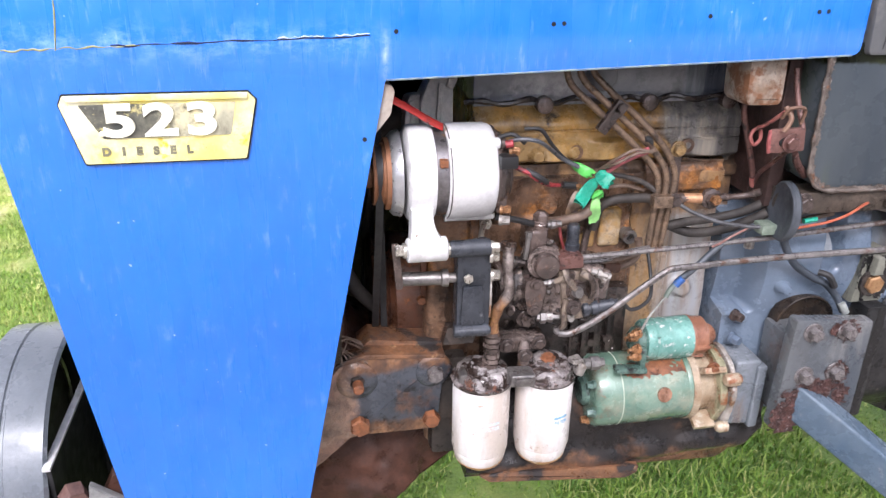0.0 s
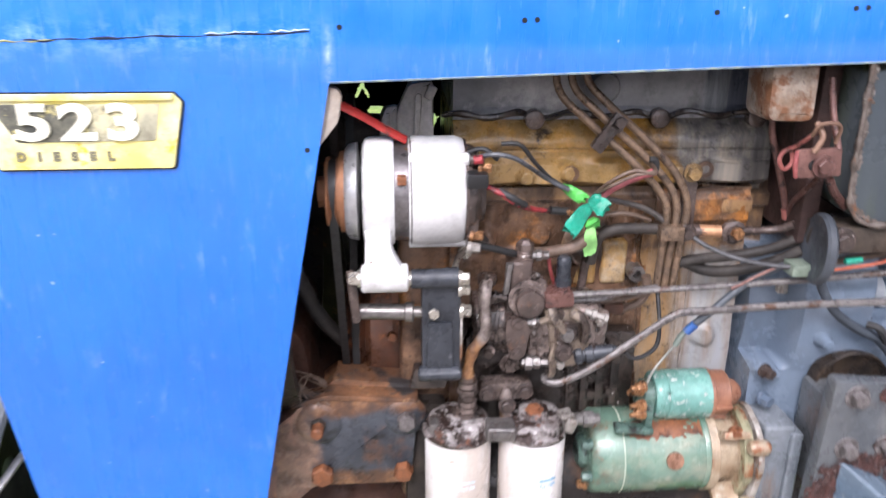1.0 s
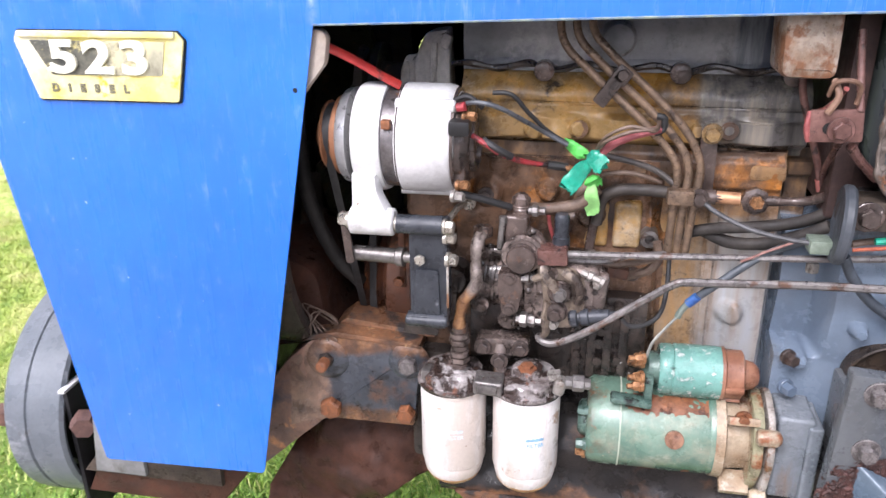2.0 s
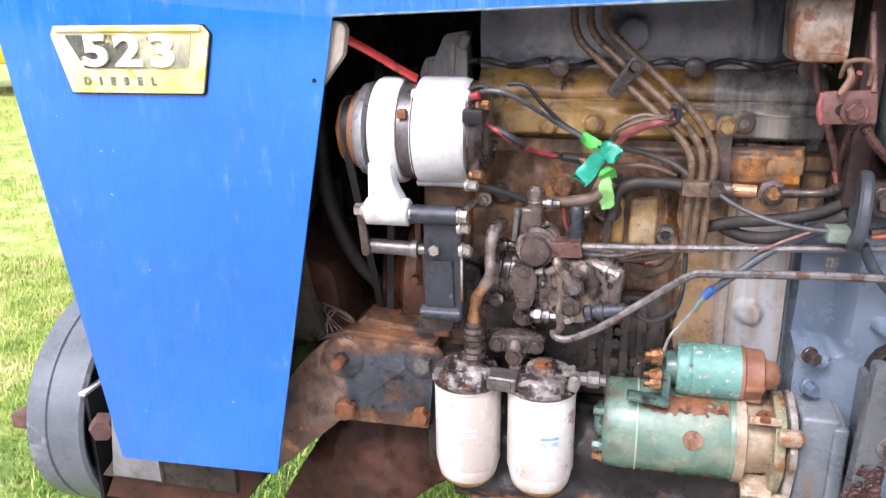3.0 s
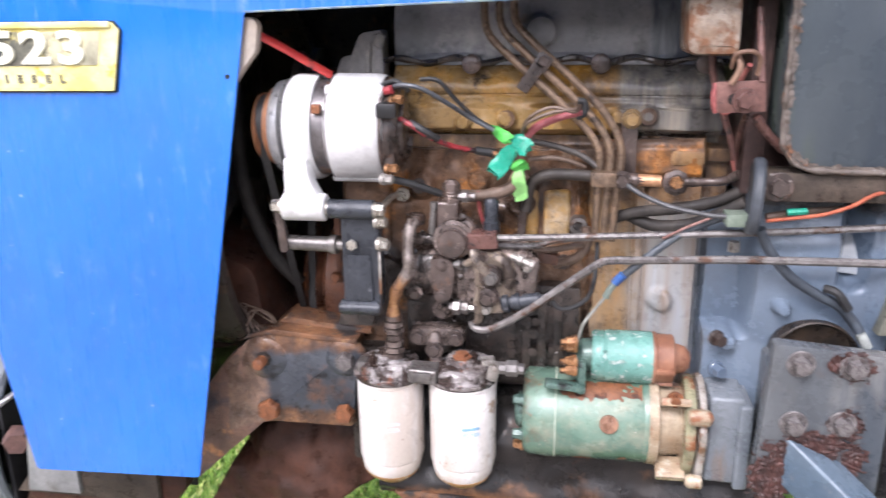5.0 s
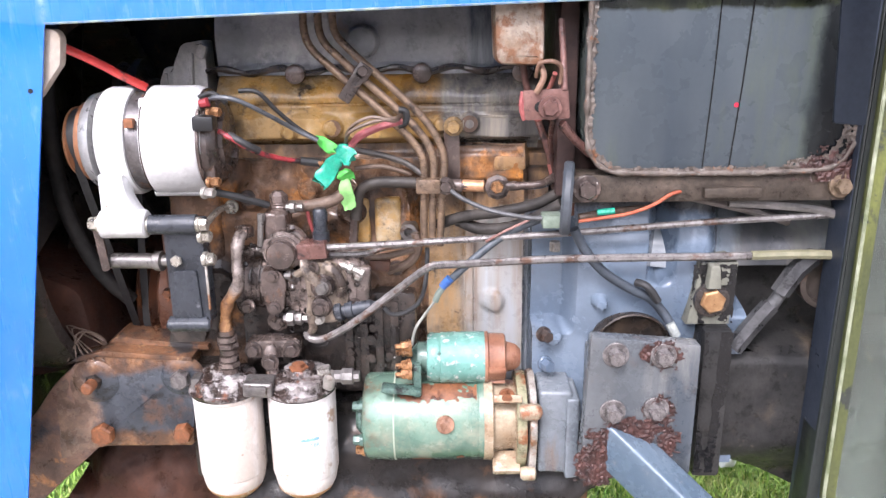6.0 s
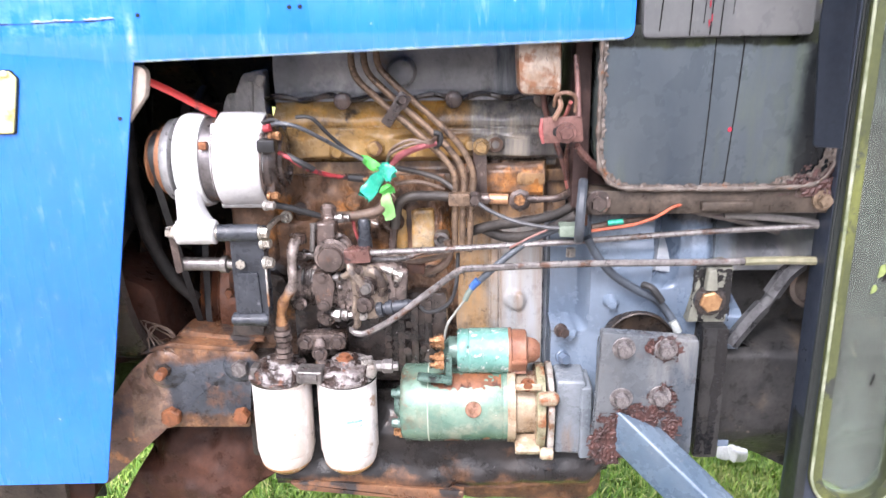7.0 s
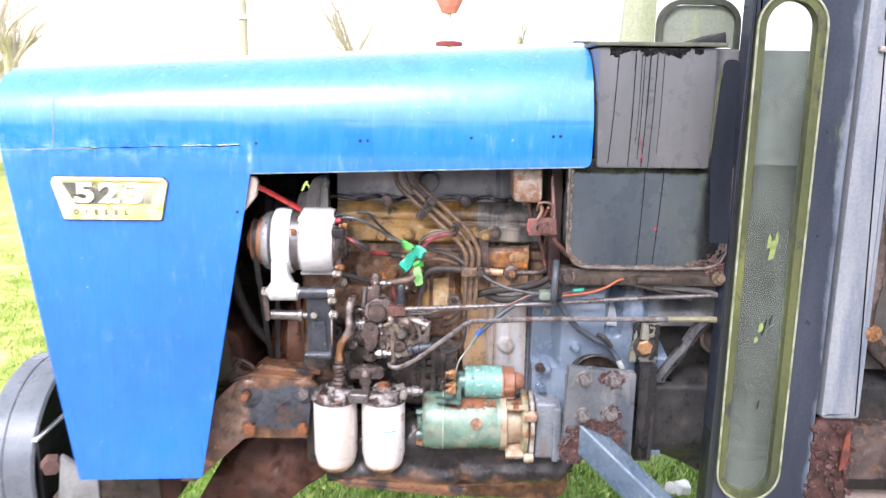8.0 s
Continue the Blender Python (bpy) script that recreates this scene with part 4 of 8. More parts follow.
T("gasket_shadow", bm, OILY, "dark scalloped gasket and shadow line under the cover", rocker)
for x in (0.382, 0.225, 0.505):
    bm = B()
    lathe(bm, (x, 0.136, 1.200), "y", [(0, 0.0125), (0.012, 0.012), (0.014, 0.009)], 20)
    T("cover_nut", bm, GREASE, "", rocker)
bm = B()
for x, z in ((0.44, 1.232), (0.455, 1.228), (0.468, 1.234), (0.462, 1.222)):
    box(bm, (x, 0.158, z), (0.009, 0.004, 0.010), 0.002, (0, 20, 0))
T("casting_mark", bm, ROCKER, "", rocker)

# front cover, crank pulley, belts, fan housing
bm = B()
span(bm, 0.055, 0.122, 0.11, 0.42, 0.66, 1.115, 0.012, 3)
T("timing_cover", bm, HEAD_DARK, "dark greasy timing cover")
bm = B()
lathe(bm, (0.012, 0.235, 0.875), (1, 0, 0), [(-0.030, 0.03), (-0.03, 0.092), (-0.026, 0.097), (-0.018, 0.083), (-0.010, 0.097), (-0.004, 0.085), (0.004, 0.098), (0.012, 0.099), (0.055, 0.097), (0.058, 0.05)], 40)
T("crank_pulley", bm, RUSTY, "rust brown crank pulley")


def belt(x, y0, z0, r0, y1, z1, r1, w):
    """A closed vee belt round two pulleys at one x."""
    bm = B()
    pts = []
    d = Vector((y1 - y0, z1 - z0))
    th = math.atan2(d.y, d.x)
    for k in range(15):
        a = th + math.pi / 2 + math.pi * k / 14
        pts.append((y0 + r0 * math.cos(a), z0 + r0 * math.sin(a)))
    for k in range(15):
        a = th - math.pi / 2 + math.pi * k / 14
        pts.append((y1 + r1 * math.cos(a), z1 + r1 * math.sin(a)))
    c = Vector(((y0 + y1) / 2, (z0 + z1) / 2))
    rows_ = [[bm.verts.new((x + o, c.x + (p[0] - c.x) * s, c.y + (p[1] - c.y) * s)) for p in pts] for o, s in ((-w, 1.03), (w, 1.03), (w * 0.7, 0.96), (-w * 0.7, 0.96))]
    for a, b in zip(rows_, rows_[1:] + rows_[:1]):
        for k in range(len(pts)):
            j = (k + 1) % len(pts)
            bm.faces.new((a[k], a[j], b[j], b[k]))
    return bm


T("fan_belt", belt(-0.018, 0.235, 0.875, 0.092, 0.065, 1.130, 0.034, 0.005), RUBBER, "worn black vee belt")
T("water_pump_belt", belt(-0.004, 0.235, 0.875, 0.092, 0.235, 1.16, 0.05, 0.005), RUBBER, "worn black vee belt")
bm = B()
lathe(bm, (-0.03, 0.235, 1.16), (1, 0, 0), [(0, 0.02), (0.0, 0.052), (0.01, 0.044), (0.02, 0.052), (0.03, 0.03), (0.09, 0.028)], 28)
T("water_pump", bm, DARK_IRON)
bm = B()
plate(bm, [(0.056, 1.09), (0.104, 1.09), (0.101, 1.240, 0.006), (0.072, 1.238, 0.008), (0.058, 1.205, 0.006)], 0.172, 0.226, 0.006)
plate(bm, [(0.030, 1.09), (0.057, 1.09), (0.057, 1.208, 0.004), (0.040, 1.206, 0.005), (0.036, 1.190, 0.004)], 0.184, 0.222, 0.004)
box(bm, (0.080, 0.170, 1.170), (0.008, 0.012, 0.110), 0.004, (0, 4, 0), 2)
box(bm, (0.046, 0.184, 1.160), (0.006, 0.010, 0.080), 0.003, (0, -3, 0), 2)
box(bm, (0.098, 0.171, 1.226), (0.012, 0.008, 0.016), 0.003, (0, 24, 0), 2)
for v in bm.verts:
    v.co += Vector((noise.noise(v.co * 34), noise.noise(v.co * 34 + Vector((3, 0, 0))), noise.noise(v.co * 34 + Vector((0, 4, 0))))) * 0.0045
T("thermostat_housing", bm, worn("pale cast elbow", [(0.52, 0.47, 0.42), (0.80, 0.75, 0.69)], 0.5, 0.05, 16, [((0.26, 0.215, 0.18), 0.26, 24)], bump=0.5, streak=True), "pale grey thermostat housing")
# cowl ring and radiator inside the nose
bm = B()
for k in range(48):
    a, b = math.tau * k / 48, math.tau * (k + 1) / 48
    quad = []
    for ang in (a, b):
        for x, r in ((-0.075, 0.245), (-0.20, 0.250), (-0.20, 0.258), (-0.075, 0.262)):
            quad.append(bm.verts.new((x, 0.265 + r * math.cos(ang), 1.02 + r * math.sin(ang))))
    for j in range(4):
        bm.faces.new((quad[j], quad[(j + 1) % 4], quad[4 + (j + 1) % 4], quad[4 + j]))
bmesh.ops.remove_doubles(bm, verts=bm.verts, dist=0.0005)
T("fan_cowl", bm, DARK_IRON, "dark dirty ring-shaped fan cowl")
bm = B()
tube(bm, [(-0.083, 0.12, 1.20), (-0.086, 0.12, 1.10), (-0.078, 0.12, 1.02), (-0.050, 0.125, 0.945), (-0.02, 0.14, 0.90)], 0.010, 12, 5, 1, 0.08)
T("radiator_hose", bm, worn("dusty hose", [(0.008, 0.008, 0.008), (0.026, 0.023, 0.021)], 0.7, 0, 20, bump=0.4), "dusty dark radiator hose")
bm = B()
span(bm, -0.27, -0.21, 0.03, 0.49, 0.70, 1.36, 0.01)
T("radiator", bm, DARK_IRON, "dark dirty radiator")
# Dark sheets added behind the engine to stand for the bay's darkness.
for x0, x1, z0, z1 in ((-0.21, -0.022, 0.60, 1.40), (-0.022, 0.150, 0.60, 1.100), (-0.022, 0.150, 1.212, 1.40), (0.150, 0.400, 0.60, 1.40)):
    bm = B()
    span(bm, x0, x1, 0.495, 0.510, z0, z1, 0)
    T("bay_backing", bm, DARK_IRON, "dark sheet added to close the engine bay")


def daylight_gap(x, z):
    """True where a gap in the added dark sheet lets daylight show."""
    n = noise.noise((x * 170, z * 170, 3.0)) * 0.006
    three_cornered = x > 0.012 + n and z < 1.152 and (x - 0.012) * 0.9 + (1.152 - z) * 0.42 < 0.023 + n
    split = abs(abs(x - 0.002) - (1.190 - z) * 0.45) < 0.0026 + n * 0.5 and 1.166 < z < 1.190
    ragged = math.hypot(x - 0.119, (z - 1.129) * 0.9) < 0.0085 + n
    return three_cornered or split or ragged


bm = B()
grid = [[bm.verts.new((-0.022 + 0.002 * i, 0.502, 1.100 + 0.002 * j)) for j in range(57)] for i in range(87)]
for i in range(86):
    for j in range(56):
        if not daylight_gap(-0.021 + 0.002 * i, 1.101 + 0.002 * j):
            bm.faces.new((grid[i][j], grid[i + 1][j], grid[i + 1][j + 1], grid[i][j + 1]))
bmesh.ops.solidify(bm, geom=bm.faces[:], thickness=0.003)
T("bay_backing", bm, DARK_IRON, "dark sheet added to close the bay, with daylight gaps")
bm = B()
span(bm, -0.21, -0.205, 0.02, 0.494, 0.66, 1.375, 0.001)
T("bay_backing", bm, DARK_IRON, "dark sheet added to close the engine bay")
for k in range(6):
    bm = B()
    a = math.tau * k / 6 + 0.2
    c, s = math.cos(a), math.sin(a)
    pts = [(0.04, -0.012), (0.04, 0.012), (0.20, 0.035), (0.215, 0.0), (0.20, -0.03)]
    f0 = [bm.verts.new((-0.12 + v * 0.5, 0.265 + r * c - v * s, 1.06 + r * s + v * c)) for r, v in pts]
    f1 = [bm.verts.new((-0.122 + v * 0.5, 0.265 + r * c - v * s, 1.06 + r * s + v * c)) for r, v in pts]
    bm.faces.new(f0)
    bm.faces.new(f1[::-1])
    for j in range(5):
        bm.faces.new((f0[j], f1[j], f1[(j + 1) % 5], f0[(j + 1) % 5]))
    T("fan_blade", bm, DARK_IRON)
bm = B()
plate(bm, [(-0.045, 1.262), (-0.006, 1.259, 0.006), (-0.001, 1.250, 0.004), (-0.006, 1.222, 0.004), (-0.034, 1.188), (-0.05, 1.175)], 0.007, 0.022, 0.002)
T("bonnet_bracket", bm, worn("beige bracket", [(0.34, 0.27, 0.21), (0.47, 0.41, 0.35)], 0.6, 0, 30, bump=0.4), "beige bonnet mounting lug")
bm = B()
plate(bm, [(-0.17, 0.97), (-0.07, 0.93, 0.02), (-0.06, 0.85, 0.02), (-0.02, 0.83), (-0.17, 0.80)], 0.10, 0.30, 0.01)
T("nose_brace", bm, AXLE, "brown dirty nose brace")
bm = B()
for k in range(5):
    a = 0.6 * k
    tube(bm, [(-0.085 + 0.012 * k, 0.07, 0.842), (-0.09 + 0.02 * math.cos(a), 0.07 + 0.01 * k, 0.868 + 0.012 * math.sin(a)), (-0.06 + 0.015 * math.sin(a), 0.09, 0.876 - 0.004 * k), (-0.045, 0.10, 0.848)], 0.0012, 5)
T("loose_wire", bm, WIRE_BROWN, "thin tangled loose wire")

# ---- alternator ----
AY, AZ = 0.066, 1.130
bm = B()
lathe(bm, (0, AY, AZ), (1, 0, 0), [(0.016, 0.02), (0.016, 0.056), (0.019, 0.0615), (0.024, 0.0635), (0.046, 0.0640), (0.0515, 0.0620), (0.0515, 0.03)], 44, 0.01)
span(bm, 0.018, 0.048, AY - 0.062, AY - 0.030, 1.040, 1.10, 0.010, 3)
lathe(bm, (0.012, 0.012, 1.042), (1, 0, 0), [(0.0, 0.013), (0.002, 0.0165), (0.052, 0.0165), (0.054, 0.014)], 24)
plate(bm, [(0.016, 1.03), (0.066, 1.03), (0.062, 1.05, 0.02), (0.048, 1.075, 0.02), (0.046, 1.10), (0.018, 1.10)], 0.003, 0.028, 0.004)
alternator = T("alternator", bm, ALLOY_WHITE, "alternator in whitened corroded alloy")
bm = B()
lathe(bm, (0, AY, AZ), (1, 0, 0), [(0.051, 0.03), (0.051, 0.0580), (0.0685, 0.0580), (0.0685, 0.03)], 44)
T("stator_ring", bm, worn("stator ring", [(0.10, 0.09, 0.085), (0.32, 0.30, 0.31)], 0.35, 0.6, 30, [((0.30, 0.15, 0.05), 0.3, 40)], bump=0.4), "dark stator ring with rust", alternator)
bm = B()
lathe(bm, (0, AY, AZ), (1, 0, 0), [(0.068, 0.03), (0.068, 0.0605), (0.072, 0.0640), (0.122, 0.0635), (0.130, 0.0610), (0.135, 0.054), (0.135, 0.02)], 44, 0.012)
T("rear_housing", bm, ALLOY_WHITE, "", alternator)
for x0, x1, r in ((0.1315, 0.1345, 0.0602), (0.0700, 0.0712, 0.0639)):
    bm = B()
    lathe(bm, (0, AY, AZ), (1, 0, 0), [(x0, 0.04), (x0, r), (x1, r - 0.0005), (x1, 0.04)], 44, 0.03)
    T("dirt_line", bm, GREASE, "brown dirt line", alternator)
for k in range(3):
    a = math.tau * k / 3 + 4.35
    bm = B()
    lathe(bm, (0.068, AY + 0.059 * math.cos(a), AZ + 0.059 * math.sin(a)), (1, 0, 0), [(0, 0.008), (0.066, 0.008), (0.068, 0.006)], 14)
    T("housing_lug", bm, ALLOY_WHITE, "", alternator)
bm = B()
lathe(bm, (0, AY, AZ), (1, 0, 0), [(0.130, 0.02), (0.130, 0.0545), (0.142, 0.053), (0.150, 0.046), (0.153, 0.02)], 32, 0.06)
fins = []
for k in range(9):
    fin = B()
    fins.append(fin)
    box(fin, (0.150, AY + 0.034 * math.cos(2.2 + 0.42 * k), AZ + 0.034 * math.sin(2.2 + 0.42 * k)), (0.012, 0.007, 0.016), 0.002, (math.degrees(2.2 + 0.42 * k), 0, 0))
box(bm, (0.142, 0.030, 1.148), (0.020, 0.022, 0.024), 0.005)
box(bm, (0.140, 0.035, 1.098), (0.014, 0.03, 0.03), 0.004)
T("end_cover", bm, GREASE, "dirty brown slotted end cover", alternator)
for fin in fins:
    T("cover_fin", fin, GREASE, "", alternator)
bm = B()
box(bm, (0.143, 0.012, 1.157), (0.024, 0.022, 0.017), 0.004)
T("plug", bm, BLACK, "black plug", alternator)
for x, y, z, m in ((0.140, 0.025, 1.176, GREASE), (0.148, 0.02, 1.168, COPPER_NUT), (0.140, 0.022, 1.088, COPPER_NUT), (0.136, 0.010, 1.078, ALLOY)):
    bolt(alternator, (x, y, z), (1, -0.3, 0), 0.010, 0.010, m, 0.007, 0.0, "terminal")
bm = B()
lathe(bm, (0, AY, AZ), (1, 0, 0), [(-0.036, 0.012), (-0.036, 0.018), (-0.026, 0.018), (-0.026, 0.040), (-0.023, 0.041), (-0.018, 0.034), (-0.013, 0.041), (-0.010, 0.041), (-0.010, 0.047), (-0.0035, 0.048), (-0.0035, 0.02)], 40)
T("pulley", bm, PULLEY, "rust brown belt pulley", alternator)
bm = B()
lathe(bm, (-0.004, AY, AZ), (1, 0, 0), [(0, 0.02), (0, 0.050), (0.004, 0.055), (0.014, 0.0575), (0.017, 0.03)], 40)
T("cooling_fan", bm, worn("bare fan disc", [(0.35, 0.35, 0.36), (0.55, 0.55, 0.55)], 0.35, 0.6, 30, bump=0.2), "", alternator)
bm = B()
box(bm, (0.060, 0.010, 1.158), (0.010, 0.010, 0.010), 0.001)
T("clip", bm, RUST_NUT, "", alternator)
bolt(alternator, (0.010, 0.012, 1.042), (-1, 0, 0), 0.014, 0.010, BRIGHT, 0.010)
bm = B()
tube(bm, [(-0.008, 0.024, 1.240), (0.02, 0.040, 1.222), (0.045, 0.050, 1.205), (0.066, 0.058, 1.192)], 0.0062, 10, 3, 0.35)
T("adjuster_arm", bm, RED_STRAP, "red painted adjuster strap with black marks")
# lower bracket
bm = B()
lathe(bm, (0.069, 0.010, 1.041), (1, 0, 0), [(0, 0.0115), (0.054, 0.0115)], 24)
plate(bm, [(0.081, 0.915, 0.004), (0.127, 0.915, 0.004), (0.127, 1.045, 0.006), (0.081, 1.040, 0.006)], 0.012, 0.040, 0.003)
plate(bm, [(0.086, 0.925, 0.004), (0.119, 0.925, 0.004), (0.117, 0.985, 0.004), (0.088, 0.985, 0.004)], 0.008, 0.02, 0.003)
lathe(bm, (0.078, 0.012, 0.917), (1, 0, 0), [(0, 0.0095), (0.046, 0.0095)], 20)
bracket = T("alternator_bracket", bm, BRACKET, "dark blue grey slotted bracket with black spots")
for x, y, z in ((0.067, 0.010, 1.041), (0.125, 0.009, 1.041), (0.128, 0.013, 0.998), (0.126, 0.013, 1.026)):
    bolt(bracket, (x, y, z), (1, -0.15, 0) if x > 0.1 else (1, 0, 0), 0.013, 0.009, BRIGHT, 0.009)
bm = B()
span(bm, 0.1262, 0.1290, 0.010, 0.014, 0.935, 1.000, 0.001)
T("worn_edge", bm, FLANGE_PALE, "bare bright worn edge", bracket)
bm = B()
lathe(bm, (0.076, 0.008, 0.9175), (1, 0, 0), [(0, 0.005), (0.002, 0.0068), (0.050, 0.0068), (0.052, 0.005)], 18, 0.08)
T("foot_roll", bm, BRACKET, "worn rolled foot", bracket)
bm = B()
plate(bm, [(0.066, 0.885), (0.110, 0.885), (0.118, 0.912), (0.072, 0.912)], 0.030, 0.050, 0.002)
T("foot_pad", bm, OILY, "black oily pad", bracket)
bm = B()
lathe(bm, (0.004, 0.036, 0.990), (1, -0.12, 0.02), [(0, 0.006), (0.004, 0.0095), (0.058, 0.0095), (0.060, 0.012), (0.068, 0.012), (0.069, 0.007), (0.09, 0.007)], 18)
T("spacer_tube", bm, STEEL, "grimy steel spacer tube", bracket)
bm = B()
plate(bm, [(-0.006, 1.047, 0.004), (0.004, 1.048, 0.004), (0.010, 0.982, 0.004), (0.000, 0.980, 0.004)], 0.022, 0.026, 0.001)
T("link_strip", bm, GREASE, "", bracket)
bolt(bracket, (0.095, 0.009, 0.9975), "y", 0.012, 0.005, BRIGHT)
bm = B()
tube(bm, [(0.1200, 0.0500, 1.0300), (0.1300, 0.0800, 1.0410), (0.1410, 0.1000, 1.0390)], 0.004, 8)
T("bracket_stud", bm, BRIGHT, "bright stud", bracket)
bolt(bracket, (0.1390, 0.1000, 1.0390), "y", 0.012, 0.008, BRIGHT, 0.009)
bm = B()
lathe(bm, (0.1110, 0.1000, 0.9460), (0.3, -1, 0), [(0, 0.03), (0.02, 0.03), (0.025, 0.02), (0.04, 0.018)], 20, 0.1)
box(bm, (0.1060, 0.0900, 0.9190), (0.04, 0.05, 0.07), 0.01, (0, 5, 10))
T("pump_flange", bm, OILY, "black oily pump mounting flange")

# ---- injection pump ----
def case_depth(x, z):
    y = 0.116 + 0.006 * noise.noise((x * 30, 8, z * 30)) + 0.02 * step(x, 0.372, 0.02)
    y += 0.012 * step(z, 1.03, 0.02) * math.cos(x * 45) ** 2
    for cx, cz, r in ((0.16, 1.05, 0.022), (0.235, 1.055, 0.016), (0.30, 0.93, 0.02), (0.335, 0.89, 0.016), (0.345, 0.955, 0.014), (0.18, 0.90, 0.02), (0.29, 1.03, 0.02)):
        y -= 0.012 * bump_at(x, z, cx, cz, r)
    return y - 0.008 * max(0.0, 1 - abs(x - 0.375 + 0.1 * (z - 0.9)) / 0.006)


case = T("timing_case", relief(B(), 0.118, 0.385, 0.79, 1.095, 110, 120, case_depth, 0.20), HEAD_DARK, "dark greasy timing case stained orange")
for x, z in ((0.16, 1.05), (0.30, 0.93), (0.335, 0.89), (0.345, 0.955), (0.18, 0.90)):
    bolt(case, (x, 0.104, z), "y", 0.013, 0.007, GREASE, 0.010)
bm = B()
span(bm, 0.046, 0.054, 0.10, 0.106, 0.915, 1.005, 0.001)
strip = T("rusty_strip", bm, RUSTY, "narrow rusty steel strip")
bolt(strip, (0.046, 0.10, 0.925), "y", 0.012, 0.008, RUST_NUT)
bm = B()
lathe(bm, (0, 0.088, 0.946), (1, 0, 0), [(0.148, 0.028), (0.148, 0.041), (0.150, 0.043), (0.157, 0.043), (0.159, 0.0345), (0.164, 0.0345), (0.165, 0.0365), (0.168, 0.0365), (0.169, 0.0345), (0.174, 0.0345), (0.175, 0.0365), (0.178, 0.0365), (0.179, 0.0345), (0.185, 0.0350), (0.187, 0.0400), (0.214, 0.0400), (0.216, 0.0435), (0.296, 0.0430), (0.306, 0.0400), (0.312, 0.0330), (0.312, 0.01)], 40, 0.03)
span(bm, 0.226, 0.304, 0.044, 0.10, 0.903, 0.984, 0.011, 3)
span(bm, 0.216, 0.240, 0.052, 0.10, 0.912, 0.972, 0.008, 3)
box(bm, (0.302, 0.066, 0.951), (0.022, 0.040, 0.046), 0.007, (0, 6, 8), 3)
for v in bm.verts:
    v.co += Vector((noise.noise(v.co * 55), noise.noise(v.co * 55 + Vector((3, 0, 0))), noise.noise(v.co * 55 + Vector((0, 6, 0))))) * 0.0022
pump = T("injection_pump", bm, GREASE_LIGHT, "injection pump caked in brown oily dirt")
bm = B()
span(bm, 0.189, 0.217, 0.050, 0.095, 1.002, 1.043, 0.005, 3)
lathe(bm, (0.208, 0.062, 1.040), "z", [(0, 0.0125), (0.004, 0.0125), (0.005, 0.0095), (0.008, 0.0095), (0.009, 0.0108), (0.011, 0.0095), (0.013, 0.0108), (0.015, 0.0090)], 14, 0.06)
lathe(bm, (0.208, 0.062, 1.054), "z", [(0, 0.0085), (0.001, 0.0112), (0.009, 0.0112), (0.011, 0.009), (0.014, 0.006)], 6)
T("top_union", bm, GREASE, "", pump)
bm = B()
lathe(bm, (0.217, 0.060, 1.048), (1, -0.05, 0), [(0, 0.0052), (0.004, 0.0052), (0.005, 0.0075), (0.011, 0.0075), (0.012, 0.0052), (0.020, 0.0052)], 8)
T("return_union", bm, STEEL, "", pump)
bm = B()
lathe(bm, (0.2120, 0.0680, 0.9970), "y", [(0, 0.029), (0.010, 0.0285), (0.013, 0.0265), (0.014, 0.0235), (0.020, 0.0230), (0.021, 0.0245), (0.024, 0.0245), (0.025, 0.0205), (0.030, 0.0200)], 32, 0.04)
T("governor_ring", bm, GREASE_LIGHT, "ringed oily governor housing", pump)
bm = B()
lathe(bm, (0.2120, 0.0400, 0.9960), "y", [(0, 0.0180), (0.010, 0.0180), (0.0125, 0.0165), (0.0135, 0.0120), (0.0130, 0.0050)], 28, 0.03)
T("governor_cap", bm, GREASE, "dull dark round governor cap", pump)
bm = B()
lathe(bm, (0.1570, 0.0600, 0.9935), (1, 0, 0), [(0, 0.005), (0.003, 0.0072), (0.010, 0.0072), (0.012, 0.0088), (0.018, 0.0088), (0.020, 0.0070), (0.030, 0.0074), (0.040, 0.0068)], 12, 0.10)
T("side_union", bm, GREASE_LIGHT, "", pump)
bm = B()
tube(bm, [(0.1880, 0.0480, 1.0420), (0.1865, 0.0470, 1.0240), (0.1845, 0.0480, 1.0030)], 0.0036, 8)
lathe(bm, (0.1882, 0.0480, 1.0390), "z", [(-0.004, 0.0048), (0.004, 0.0048)], 6)
T("bleed_tube", bm, STEEL, "", pump)
bm = B()
plate(bm, [(0.1850, 0.9740, 0.004), (0.2090, 0.9745, 0.005), (0.2155, 0.9580, 0.006), (0.2090, 0.9200, 0.008), (0.1900, 0.9185, 0.007), (0.1835, 0.9520, 0.006)], 0.036, 0.060, 0.0025)
T("cover_plate", bm, GREASE, "dark oval cover plate", pump)
for z, r in ((0.9680, 0.0090), (0.9270, 0.0085)):
    bm = B()
    lathe(bm, (0.1985, 0.0365, z), "y", [(0, r), (0.003, r * 0.92), (0.0036, 0.0055), (0.0075, 0.0052), (0.008, 0.003)], 16, 0.08)
    T("cover_screw", bm, GREASE, "", pump)
bm = B()
plate(bm, [(0.2300, 1.0075, 0.003), (0.2650, 1.0090, 0.003), (0.2670, 0.9900, 0.003), (0.2310, 0.9880, 0.003)], 0.034, 0.062, 0.002)
T("throttle_lever", bm, PURPLE_RUST, "", pump)
bm = B()
